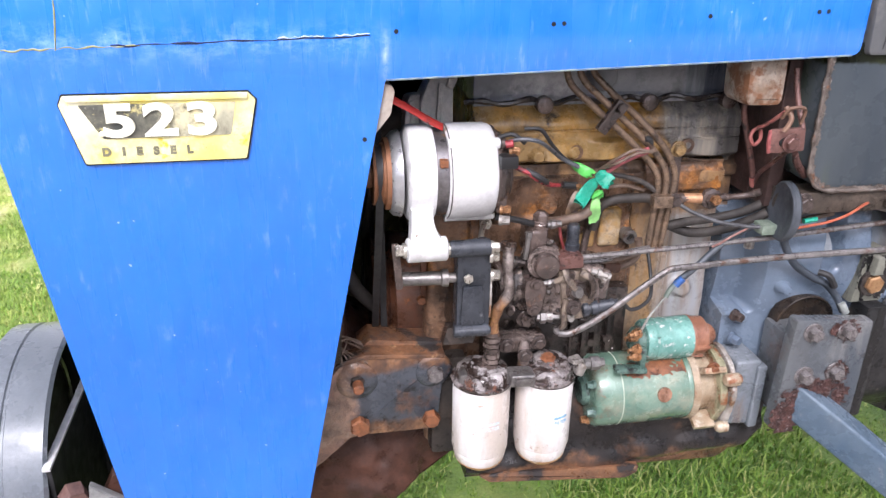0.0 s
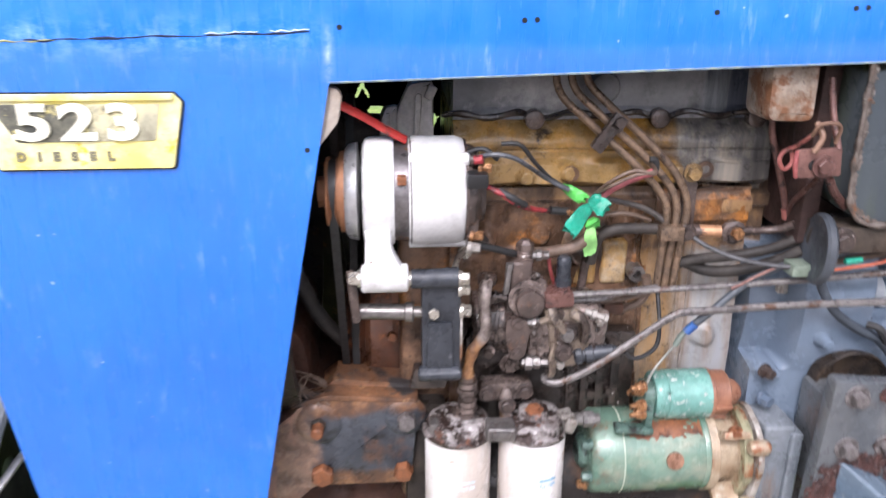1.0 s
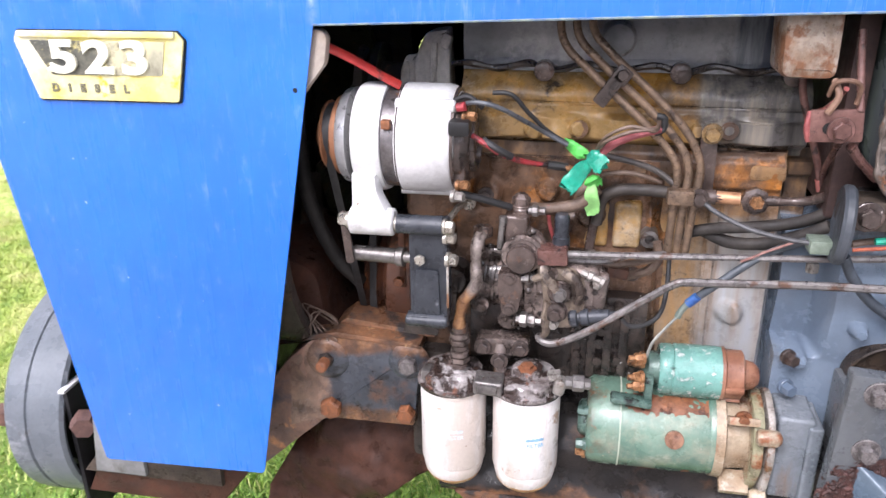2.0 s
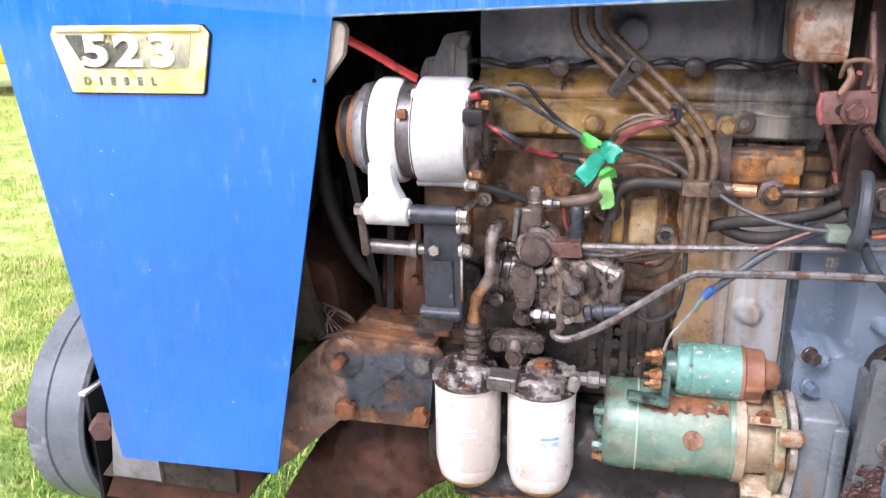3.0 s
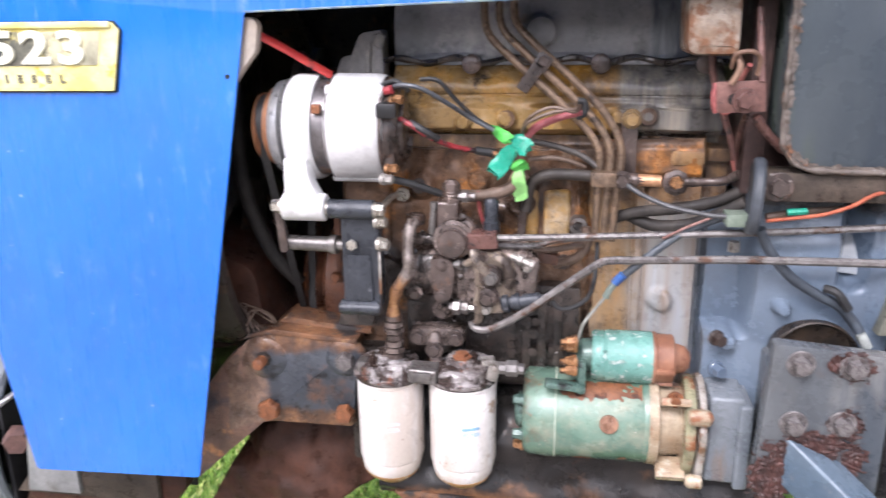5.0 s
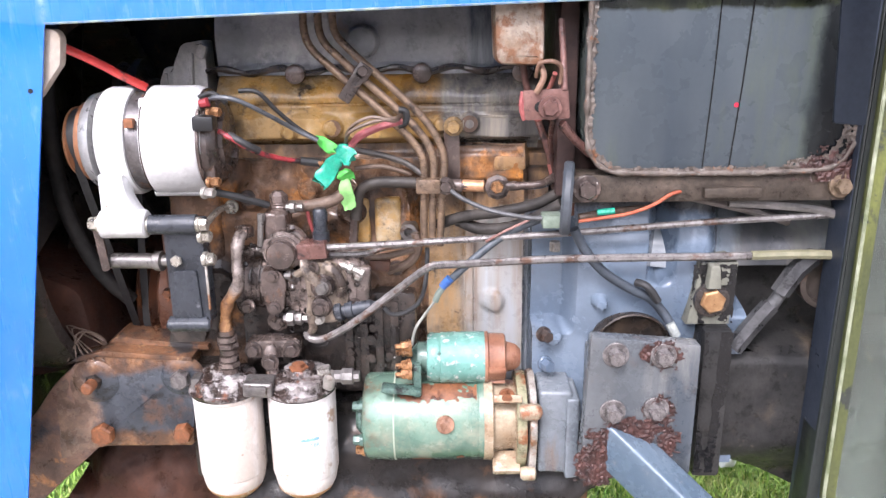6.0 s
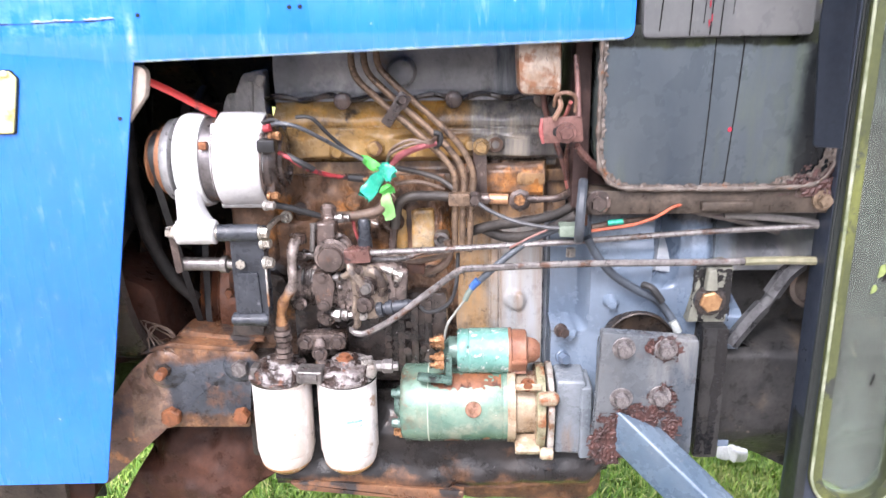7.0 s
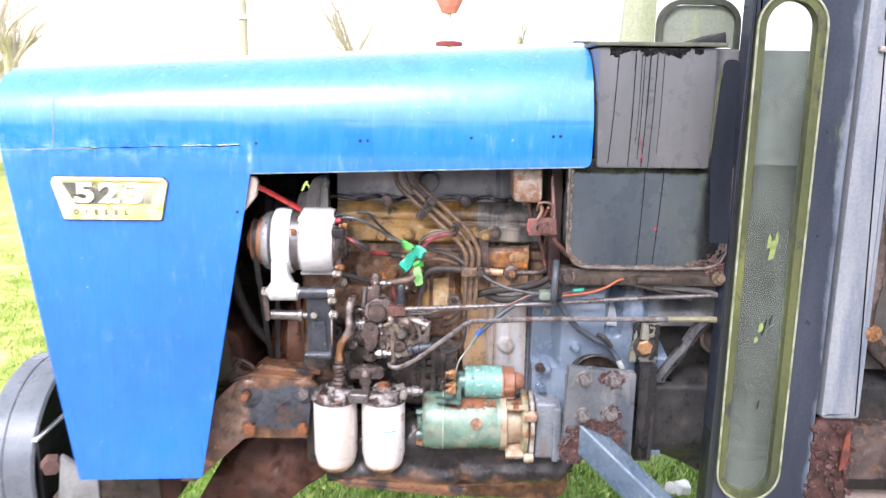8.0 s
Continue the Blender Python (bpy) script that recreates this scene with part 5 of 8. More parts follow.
plate(bm, [(0.2300, 0.9860, 0.004), (0.2760, 0.9830, 0.010), (0.2880, 0.9690, 0.010), (0.2900, 0.9350, 0.008), (0.2760, 0.9060, 0.008), (0.2420, 0.9040, 0.006), (0.2380, 0.9560, 0.008)], 0.0385, 0.050, 0.003)
for v in bm.verts:
    v.co.y += 0.0025 * noise.noise(v.co * 90)
T("lever_plate", bm, CAKED, "flat lever plate caked in tan dirt", pump)
bm = B()
tube(bm, [(0.2400, 0.0360, 0.9880), (0.2430, 0.0310, 0.9780), (0.2510, 0.0290, 0.9660), (0.2590, 0.0290, 0.9560)], (0.0085, 0.0070), 10, 5, 0.55, 0.25)
tube(bm, [(0.2620, 0.0330, 0.9840), (0.2760, 0.0310, 0.9760), (0.2830, 0.0310, 0.9600), (0.2810, 0.0330, 0.9430)], 0.0062, 10, 5, 0.6, 0.30)
tube(bm, [(0.2460, 0.0350, 0.9420), (0.2430, 0.0340, 0.9220), (0.2450, 0.0350, 0.9020), (0.2410, 0.0360, 0.8940)], 0.0062, 10, 5, 0.7, 0.30)
tube(bm, [(0.2280, 0.0380, 0.9690), (0.2390, 0.0340, 0.9760), (0.2500, 0.0340, 0.9770)], 0.0044, 8, 4, 1, 0.2)
T("control_arm", bm, CAKED, "bent control arms caked in tan dirt", pump)
for x, z, r in ((0.2590, 0.9545, 0.0150), (0.2545, 0.9285, 0.0150)):
    bm = B()
    lathe(bm, (x, 0.0400, z), "y", [(0, r), (0.004, r), (0.006, r * 0.86), (0.009, r * 0.80), (0.010, r * 0.60)], 22, 0.07)
    T("arm_boss", bm, GREASE, "", pump)
    bolt(pump, (x, 0.0305, z), "y", 0.013, 0.007, STEEL if z > 0.94 else GREASE, 0.0085)
for at, axis, af, h, m in (((0.2530, 0.0360, 0.9120), "y", 0.0085, 0.007, ALLOY), ((0.2480, 0.0360, 0.9790), "y", 0.010, 0.006, GREASE_LIGHT), ((0.1955, 0.0640, 0.8990), "y", 0.017, 0.009, GREASE), ((0.1640, 0.0440, 0.9270), "y", 0.011, 0.008, GREASE_LIGHT), ((0.2960, 0.0430, 0.9280), "y", 0.010, 0.006, GREASE)):
    bolt(pump, at, axis, af, h, m, af * 0.8)
bm = B()
lathe(bm, (0.2130, 0.0430, 0.9660), (1, -0.25, 0.25), [(0, 0.0045), (0.005, 0.0045), (0.006, 0.0075), (0.011, 0.0075), (0.012, 0.0042), (0.024, 0.0040)], 6)
T("adjusting_screw", bm, STEEL, "", pump)
bm = B()
lathe(bm, (0.2070, 0.0480, 0.9090), (1, -0.1, 0.0), [(0, 0.006), (0.004, 0.0065), (0.005, 0.0098), (0.013, 0.0098), (0.014, 0.0065), (0.018, 0.0085), (0.023, 0.0085), (0.024, 0.005), (0.034, 0.005)], 6)
T("adjusting_screw", bm, STEEL, "bright stop screw with lock nuts", pump)
bm = B()
lathe(bm, (0.2830, 0.0440, 0.9790), (1, -0.2, -0.35), [(0, 0.0042), (0.008, 0.0042), (0.009, 0.0066), (0.014, 0.0066), (0.015, 0.0042), (0.024, 0.0042), (0.025, 0.0060), (0.029, 0.0055)], 6)
T("idle_screw", bm, ALLOY, "bright idle screw and nut", pump)
bm = B()
lathe(bm, (0.3010, 0.0430, 0.9620), (0.3, -0.2, 1), [(0, 0.0060), (0.006, 0.0060), (0.007, 0.0040), (0.014, 0.0040)], 6)
T("stop_screw", bm, ALLOY, "", pump)
bm = B()
lathe(bm, (0.2720, 0.0420, 0.9190), (1, -0.15, 0.20), [(0, 0.009), (0.003, 0.0120), (0.010, 0.0120), (0.011, 0.0085), (0.014, 0.0085), (0.015, 0.0108), (0.024, 0.0108), (0.025, 0.0088), (0.048, 0.0085), (0.050, 0.0065), (0.055, 0.006)], 16, 0.04)
T("outlet_union", bm, BRACKET, "slate grey outlet union", pump)
bm = B()
lathe(bm, (0.2570, 0.0600, 1.0050), "z", [(0, 0.0105), (0.012, 0.0105), (0.013, 0.0090), (0.038, 0.0090), (0.041, 0.007)], 14, 0.05)
T("vent_stub", bm, BRACKET, "dark upright vent stub", pump)
bm = B()
box(bm, (0.3260, 0.0760, 0.9690), (0.026, 0.016, 0.014), 0.003, (0, 8, 0), 2)
T("rusty_tab", bm, RUSTY, "", pump)
rng = random.Random(3)
bm = B()
for k in range(70):
    x, z = rng.uniform(0.160, 0.305), rng.uniform(0.895, 1.03)
    if z > 0.985 and x > 0.225:
        continue
    y = 0.0520 if x < 0.216 or z > 0.985 else 0.0425
    lathe(bm, (x, y, z), "y", [(0, rng.uniform(0.002, 0.005)), (rng.uniform(0.002, 0.006), 0.001)], 6, 0.3)
tagged(T("oily_dirt", bm, OILY, "", pump), "beads of oily dirt", kind="stuff")
# fuel feed pipe with stacked unions
bm = B()
tube(bm, [(0.1650, 0.0600, 1.0180), (0.1590, 0.0450, 1.0110), (0.1580, 0.0350, 0.9830), (0.1590, 0.0300, 0.9630), (0.1510, 0.0300, 0.9470)], 0.0078, 12, 5, 1, 0.18)
T("feed_pipe", bm, FEED, "bent grey fuel pipe")
bm = B()
tube(bm, [(0.1520, 0.0300, 0.9480), (0.1440, 0.0300, 0.9370), (0.1390, 0.0300, 0.9180), (0.1380, 0.0300, 0.8990)], 0.0076, 12, 5, 1, 0.25)
T("feed_pipe", bm, FEED, "fuel pipe end in orange rust")
for k in range(7):
    bm = B()
    lathe(bm, tuple(Vector((0.1380, 0.0320, 0.8980)) - Vector((0, 0, 0.0085 * k))), "z", [(-0.0035, 0.0085), (-0.003, 0.0108 + 0.0012 * (k % 3)), (0.003, 0.0108 + 0.0012 * (k % 3)), (0.0035, 0.0085)], 6 if k % 3 == 2 else 16, 0.06)
    T("pipe_union", bm, GREASE_LIGHT if k % 3 else GREASE, "stacked greasy pipe union")
bm = B()
lathe(bm, (0.1630, 0.0600, 1.0180), "z", [(-0.006, 0.012), (0.006, 0.012)], 6)
T("pipe_union", bm, GREASE, "greasy brown pipe unions")
bm = B()
plate(bm, [(0.1550, 0.8770) + (0.008,), (0.2230, 0.8790) + (0.008,), (0.2240, 0.8550) + (0.008,), (0.1540, 0.8530) + (0.008,)], 0.048, 0.075, 0.003)
lathe(bm, (0.1885, 0.0400, 0.8470), "z", [(-0.014, 0.0085), (0.020, 0.0085), (0.024, 0.0075), (0.030, 0.0045)], 14, 0.08)
mount = T("filter_mount", bm, GREASE_LIGHT, "brown greasy filter mounting bar")
for at in ((0.1650, 0.0470, 0.8660), (0.2130, 0.0470, 0.8670), (0.1885, 0.0330, 0.8560)):
    bolt(mount, at, "y", 0.014, 0.006, GREASE, 0.011)

# ---- fuel filters ----
def fuel_filter(x, y, ztop, label, words=False):
    bm = B()
    lathe(bm, (x, y, ztop - 0.147), "z", [(0.0, 0.012), (0.0015, 0.0235), (0.0045, 0.0305), (0.0095, 0.0355), (0.016, 0.0385), (0.0235, 0.0400), (0.0300, 0.0406), (0.0312, 0.0400), (0.0325, 0.0418), (0.0350, 0.0425), (0.139, 0.0428), (0.1405, 0.0421), (0.142, 0.0438), (0.145, 0.0438), (0.147, 0.0425)], 52, 0.008)
    ff = T("fuel_filter", bm, FILTER, label)
    bm = B()
    lathe(bm, (x, y, ztop - 0.160), "z", [(0.0, 0.003), (0.001, 0.0065), (0.005, 0.0075), (0.006, 0.0140), (0.009, 0.0160), (0.0105, 0.0240), (0.0135, 0.0270)], 22, 0.16)
    T("drain_base", bm, FILTER_RUST, "rust stained drain base", ff)
    bm = B()
    lathe(bm, (x, y, ztop - 0.1474), "z", [(0.0, 0.0124), (0.0013, 0.0240), (0.0043, 0.0311), (0.0093, 0.0361), (0.0125, 0.0376)], 60, 0.05)
    T("rust_stain", bm, FILTER_RUST, "rust stain round the filter's foot", ff)
    bm = B()
    lathe(bm, (x, y, ztop), "z", [(0.0005, 0.041), (0.0005, 0.0452), (0.002, 0.0460), (0.0045, 0.0458), (0.0055, 0.0420), (0.0065, 0.0412), (0.0145, 0.0400), (0.0190, 0.0370), (0.0205, 0.0330), (0.0215, 0.0210), (0.0245, 0.0195), (0.0290, 0.0185), (0.0300, 0.010)], 44, 0.05)
    for k in range(5):
        a = -2.75 + 0.55 * k + (0.15 if words else 0)
        box(bm, (x + 0.037 * math.cos(a), y + 0.037 * math.sin(a), ztop + 0.0125), (0.008, 0.010 + 0.003 * (k % 2), 0.013), 0.003, (0, 0, math.degrees(a)))
    for v in bm.verts:
        v.co += Vector((noise.noise(v.co * 90), noise.noise(v.co * 90 + Vector((5, 0, 0))), noise.noise(v.co * 90 + Vector((0, 5, 0))))) * 0.0022
    T("filter_head", bm, FILTER_HEAD, "oily stained alloy filter head", ff)
    bm = B()
    lathe(bm, (x, y, ztop - 0.0012), "z", [(0, 0.0430), (0.0005, 0.0448), (0.0022, 0.0448), (0.0026, 0.0430)], 40, 0.02)
    T("seal_ring", bm, OILY, "black seal ring", ff)
    bm = B()
    lathe(bm, (x, y - 0.006, ztop + 0.0255), "z", [(0, 0.0125), (0.005, 0.0125), (0.006, 0.008), (0.010, 0.008)], 6)
    T("head_nut", bm, RUST_NUT if words else GREASE, "", ff)
    a0 = -math.pi / 2 + (0.38 if words else 0.20)

    def wrap(me):
        for v in me.vertices:
            a = a0 + v.co.x / 0.0428
            v.co = Vector((x + (0.0430 + v.co.z) * math.cos(a), y + (0.0430 + v.co.z) * math.sin(a), ztop - 0.064 + v.co.y))

    cu = bpy.data.curves.new("print", "FONT")
    cu.body, cu.size, cu.extrude, cu.align_x = "FILTER", 0.0078, 0.0003, "CENTER"
    tmp = bpy.data.objects.new("print", cu)
    scene.collection.objects.link(tmp)
    me = bpy.data.meshes.new_from_object(tmp.evaluated_get(bpy.context.evaluated_depsgraph_get()))
    bpy.data.objects.remove(tmp)
    wrap(me)
    me.materials.clear()
    me.materials.append(LABEL_BLUE if words else LABEL_FAINT)
    ob = new("print", me)
    ob.parent = ff
    tagged(ob, "faded blue printed word")
    bm = B()
    for u in range(9):
        span(bm, -0.0125 + u * 0.0026, -0.0099 + u * 0.0026, 0.0092, 0.0125 + 0.001 * (u % 2), 0.0, 0.0003, 0)
    ob = T("print_bar", bm, LABEL_BLUE if words else LABEL_FAINT, "faded blue printed band", ff)
    wrap(ob.data)
    return ff


fuel_filter(0.1280, 0.0430, 0.8165, "white spin-on fuel filter stained with brown oil")
fuel_filter(0.2235, 0.0390, 0.8185, "white spin-on fuel filter streaked with brown oil", True)
bm = B()
box(bm, (0.178, 0.014, 0.833), (0.036, 0.030, 0.019), 0.004, (0, 3, 0), 3)
box(bm, (0.178, -0.002, 0.834), (0.024, 0.006, 0.012), 0.003)
T("filter_bridge", bm, STEEL, "dark grey bridge between the filter heads")
bm = B()
box(bm, (0.096, 0.030, 0.832), (0.012, 0.022, 0.016), 0.004)
T("inlet_block", bm, STEEL, "grey inlet block")
bm = B()
box(bm, (0.2650, 0.0100, 0.8420), (0.014, 0.020, 0.022), 0.006, (8, 10, 0), 3)
box(bm, (0.2580, 0.0120, 0.8540), (0.016, 0.016, 0.008), 0.003, (0, -8, 10), 2)
for v in bm.verts:
    v.co += Vector((noise.noise(v.co * 150), 0, noise.noise(v.co * 150 + Vector((4, 0, 0))))) * 0.002
T("banjo_bolt", bm, ALLOY, "white corroded banjo fitting")
bm = B()
lathe(bm, (0.2720, 0.0120, 0.8460), (1, 0, 0), [(0, 0.008), (0.008, 0.008), (0.009, 0.0105), (0.022, 0.0105), (0.023, 0.007), (0.030, 0.007)], 8)
T("hose_nut", bm, STEEL, "grey oily hose nut")
bm = B()
for k in range(30):
    rx, rz = random.uniform(0.262, 0.345), random.uniform(0.81, 0.925)
    lathe(bm, (rx, 0.100, rz), "y", [(0, 0.008), (random.uniform(0.008, 0.02), random.uniform(0.003, 0.007))], 8, 0.3)
tagged(T("oily_dirt", bm, OILY, "lumps of wet oily dirt"), "lumps of wet oily dirt", kind="stuff")
bm = B()
for k in range(4):
    rib = B()
    span(rib, 0.275 + 0.020 * k, 0.287 + 0.020 * k, 0.086, 0.094, 0.80, 0.915, 0.004)
    T("cover_rib", rib, OILY)
span(bm, 0.14, 0.37, 0.095, 0.14, 0.78, 0.925, 0.01)
T("lower_side_cover", bm, OILY, "wet black ribbed side cover")

# ---- starter motor ----
SY, SZ = 0.0665, 0.7625
bm = B()
lathe(bm, (0, SY, SZ), (1, 0, 0), [(0.340, 0.04), (0.340, 0.0568), (0.447, 0.0568), (0.449, 0.0560), (0.4505, 0.0568), (0.456, 0.0568), (0.456, 0.04)], 56)
starter = T("starter_motor", bm, STARTER, "green painted starter motor with rust and chipped paint")
bm = B()
lathe(bm, (0, SY, SZ), (1, 0, 0), [(0.300, 0.02), (0.300, 0.046), (0.302, 0.0525), (0.307, 0.0562), (0.338, 0.0572), (0.3405, 0.0575), (0.341, 0.03)], 56)
T("end_cap", bm, STARTER, "", starter)
bm = B()
lathe(bm, (0, SY, SZ), (1, 0, 0), [(0.3405, 0.05), (0.3405, 0.0576), (0.3425, 0.0576), (0.3425, 0.05)], 48)
T("cap_seam", bm, STARTER_SEAM, "", starter)
# rust eaten along the crown, where the solenoid sits
def crown_rust(u, a):
    return 0.50 - max(0.0, 0.90 - a) * 4.4 + 0.55 * noise.noise((u * 50, a * 3.6, 2)) + 0.4 * noise.noise((u * 160, a * 11, 5)) - 6.0 * max(0.0, 0.366 - u) - 0.30 * step(u, 0.42, 0.03)


def skin(u0, u1, a0, a1, n, m, r, keep):
    bm, g = B(), {}
    for i in range(n + 1):
        for j in range(m + 1):
            u, a = u0 + (u1 - u0) * i / n, a0 + (a1 - a0) * j / m
            if keep(u, a) > 0:
                g[i, j] = bm.verts.new((u, SY - r * math.cos(a), SZ + r * math.sin(a)))
    for (i, j) in list(g):
        q = [g.get(k) for k in ((i, j), (i + 1, j), (i + 1, j + 1), (i, j + 1))]
        if all(q):
            bm.faces.new(q)
    for v in [v for v in bm.verts if not v.link_faces]:
        bm.verts.remove(v)
    return bm


tagged(T("rust_patch", skin(0.346, 0.4465, 0.30, 1.25, 130, 90, 0.0572, crown_rust), STARTER_RUST, "red brown rust eaten through the paint", starter, 60), "red brown rust eaten through green paint", kind="stuff")
tagged(T("rust_patch", skin(0.346, 0.4465, -0.9, -0.35, 110, 50, 0.0572, lambda u, a: -0.12 - abs(a + 0.75) * 1.2 + 0.9 * noise.noise((u * 60, a * 4.0, 9))), STARTER_RUST, "red brown rust eaten through the paint", starter, 60), "red brown rust eaten through green paint", kind="stuff")
bm = B()
lathe(bm, (0, SY, SZ), (1, 0, 0), [(0.4555, 0.04), (0.4555, 0.0585), (0.4665, 0.0590), (0.4675, 0.0575), (0.4680, 0.0475), (0.495, 0.0450), (0.4965, 0.05), (0.4965, 0.03)], 48, 0.015)
T("drive_housing", bm, STARTER_END, "rusty beige starter drive housing", starter)
for y, z, r in ((0.022, 0.8075, -30), (0.026, 0.7150, 30)):
    bm = B()
    box(bm, (0.484, y, z), (0.036, 0.030, 0.010), 0.003, (r, 0, 0))
    T("housing_rib", bm, STARTER_END, "", starter)
bm = B()
plate(bm, [(-0.066, -0.008, 0.012), (-0.040, -0.060, 0.014), (0.02, -0.064, 0.02), (0.055, -0.03, 0.02), (0.055, 0.035, 0.02), (0.0, 0.066, 0.02), (-0.050, 0.050, 0.02)], 0, 0.013, 0.003, 6, Matrix(((0, 1, 0, 0.4965), (1, 0, 0, SY), (0, 0, 1, SZ), (0, 0, 0, 1))))
T("mounting_flange", bm, FLANGE_GREEN, "pale green stained mounting flange", starter)
bm = B()
plate(bm, [(-0.070, 0.010, 0.012), (-0.052, -0.064, 0.012), (-0.02, -0.070, 0.02), (0.055, -0.03, 0.02), (0.055, 0.035, 0.02), (0.0, 0.068, 0.02), (-0.052, 0.052, 0.02)], 0, 0.009, 0.003, 6, Matrix(((0, 1, 0, 0.512), (1, 0, 0, SY), (0, 0, 1, SZ), (0, 0, 0, 1))))
T("spacer_plate", bm, FLANGE_PALE, "white corroded spacer plate", starter)
bm = B()
lathe(bm, (0.4980, 0.0040, 0.7990), (1, 0, 0), [(0, 0.0075), (0.004, 0.0105), (0.022, 0.0105), (0.026, 0.008), (0.028, 0.005)], 10, 0.1)
T("flange_nut", bm, STARTER_END, "rust stained pale nut", starter)
bm = B()
lathe(bm, (0.5010, 0.0100, 0.7090), (1, 0, 0), [(0, 0.006), (0.004, 0.009), (0.018, 0.009), (0.020, 0.006)], 14, 0.1)
T("flange_nut", bm, STARTER_END, "rust stained pale nut", starter)
bm = B()
span(bm, 0.524, 0.566, 0.018, 0.11, 0.704, 0.819, 0.005, 3)
span(bm, 0.558, 0.574, 0.012, 0.11, 0.700, 0.812, 0.004, 3)
for v in bm.verts:
    v.co += Vector((0.4, 1, 0.3)) * 0.0028 * noise.noise(v.co * 38)
T("nose_collar", bm, worn("stained grey nose casting", [(0.09, 0.115, 0.14), (0.26, 0.285, 0.31)], 0.34, 0.1, 9, [((0.20, 0.125, 0.080), 0.20, 14), ((0.05, 0.055, 0.06), 0.30, 14)], bump=0.3, streak=True, grime=0.2), "grey nose casting stained brown", starter)
bolt(starter, (0.4065, 0.0112, 0.7785), (0, -0.96, 0.28), 0.0125, 0.0016, STARTER_SCREW, 0.0115)
for a in (2.4, 3.4, 4.2):
    bolt(starter, (0.300, SY + 0.045 * math.cos(a), SZ + 0.045 * math.sin(a)), (-1, 0, 0), 0.011, 0.009, STARTER_DARK if a < 4 else COPPER_NUT, 0.008)
bm = B()
lathe(bm, (0.300, SY, SZ), (-1, 0, 0), [(0, 0.024), (0.006, 0.023), (0.010, 0.018), (0.010, 0.008)], 24)
T("bearing_boss", bm, STARTER_DARK, "", starter)
bolt(starter, (0.4830, 0.0160, 0.8150), "y", 0.012, 0.006, RUST_NUT, 0.010)
OY, OZ = 0.0660, 0.8455
bm = B()
lathe(bm, (0, OY, OZ), (1, 0, 0), [(0.384, 0.015), (0.384, 0.0295), (0.387, 0.0318), (0.3985, 0.0322), (0.400, 0.0314), (0.4015, 0.0330), (0.457, 0.0332), (0.4575, 0.030)], 44, 0.006)
T("solenoid", bm, SOLENOID, "chipped turquoise starter solenoid", starter)
bm = B()
lathe(bm, (0, OY, OZ), (1, 0, 0), [(0.457, 0.028), (0.457, 0.0332), (0.461, 0.0336), (0.4625, 0.0310), (0.482, 0.0300), (0.484, 0.0275), (0.4845, 0.020), (0.497, 0.0165), (0.503, 0.011)], 32, 0.03)
T("solenoid_end", bm, SOLENOID_END, "red brown rusty solenoid end casting", starter)
for a in (-1.10, -0.15):
    bm = B()
    box(bm, (0.4725, OY - 0.0315 * math.cos(a), OZ + 0.0315 * math.sin(a)), (0.022, 0.006, 0.007), 0.002, (math.degrees(-a), 0, 0))
    T("end_rib", bm, SOLENOID_END, "", starter)
bm = B()
lathe(bm, (0.364, OY, OZ), (1, 0, 0), [(0, 0.012), (0.008, 0.021), (0.021, 0.022)], 20)
box(bm, (0.372, 0.034, 0.830), (0.010, 0.016, 0.044), 0.003)
box(bm, (0.352, 0.026, 0.8205), (0.050, 0.018, 0.008), 0.003, (0, 6, 0))
T("terminal_block", bm, STARTER_DARK, "", starter)
for y, z in ((0.035, 0.876), (0.030, 0.852), (0.045, 0.864), (0.028, 0.841)):
    bolt(starter, (0.362, y, z), (-1, -0.3, 0), 0.011, 0.008, COPPER_NUT, 0.008, 0.006, "terminal_nut")

# ---- front support casting ----
bm = B()
plate(bm, [(-0.1200, 0.6910), (-0.1080, 0.8050), (-0.0770, 0.8380), (-0.0440, 0.8500) + (0.02,), (0.0790, 0.8400) + (0.004,), (0.0670, 0.7150) + (0.006,), (-0.0590, 0.7150) + (0.02,)], 0.072, 0.11, 0.004)
frame_casting = T("front_support", bm, FRAME, "cast front support in dark paint with orange rust")
bm = B()
plate(bm, [(-0.1990, 0.6160), (-0.1690, 0.7350), (-0.1440, 0.7620) + (0.03,), (-0.1070, 0.8110) + (0.02,), (-0.0770, 0.8360), (-0.0880, 0.7950) + (0.03,), (-0.0710, 0.7520) + (0.03,), (-0.0570, 0.7180) + (0.01,), (-0.1070, 0.6730) + (0.03,), (-0.1700, 0.6140)], 0.0727, 0.109, 0.004)
for v in bm.verts:
    v.co.y += 0.002 * noise.noise(v.co * 40)
T("support_leg", bm, LEG_RUST, "brown rusted leg of the support", frame_casting)
bm = B()
plate(bm, [(-0.0890, 0.8360), (-0.0460, 0.8480), (0.0780, 0.8405), (0.0775, 0.8460), (-0.0360, 0.8560), (-0.0720, 0.8480)], 0.0700, 0.100, 0.0015)
plate(bm, [(-0.0480, 0.8500), (0.0920, 0.8440), (0.0900, 0.8500), (-0.0300, 0.8640)], 0.098, 0.150, 0.0015)
T("flange_top", bm, FLANGE_RUST, "orange rusty top flange", frame_casting)
bolt(frame_casting, (-0.053, 0.070, 0.814), "y", 0.019, 0.010, DARK_IRON, 0.0, 0.0)
bm = B()
lathe(bm, (-0.053, 0.070, 0.814), "y", [(0, 0.008), (0.026, 0.008), (0.028, 0.006)], 12)
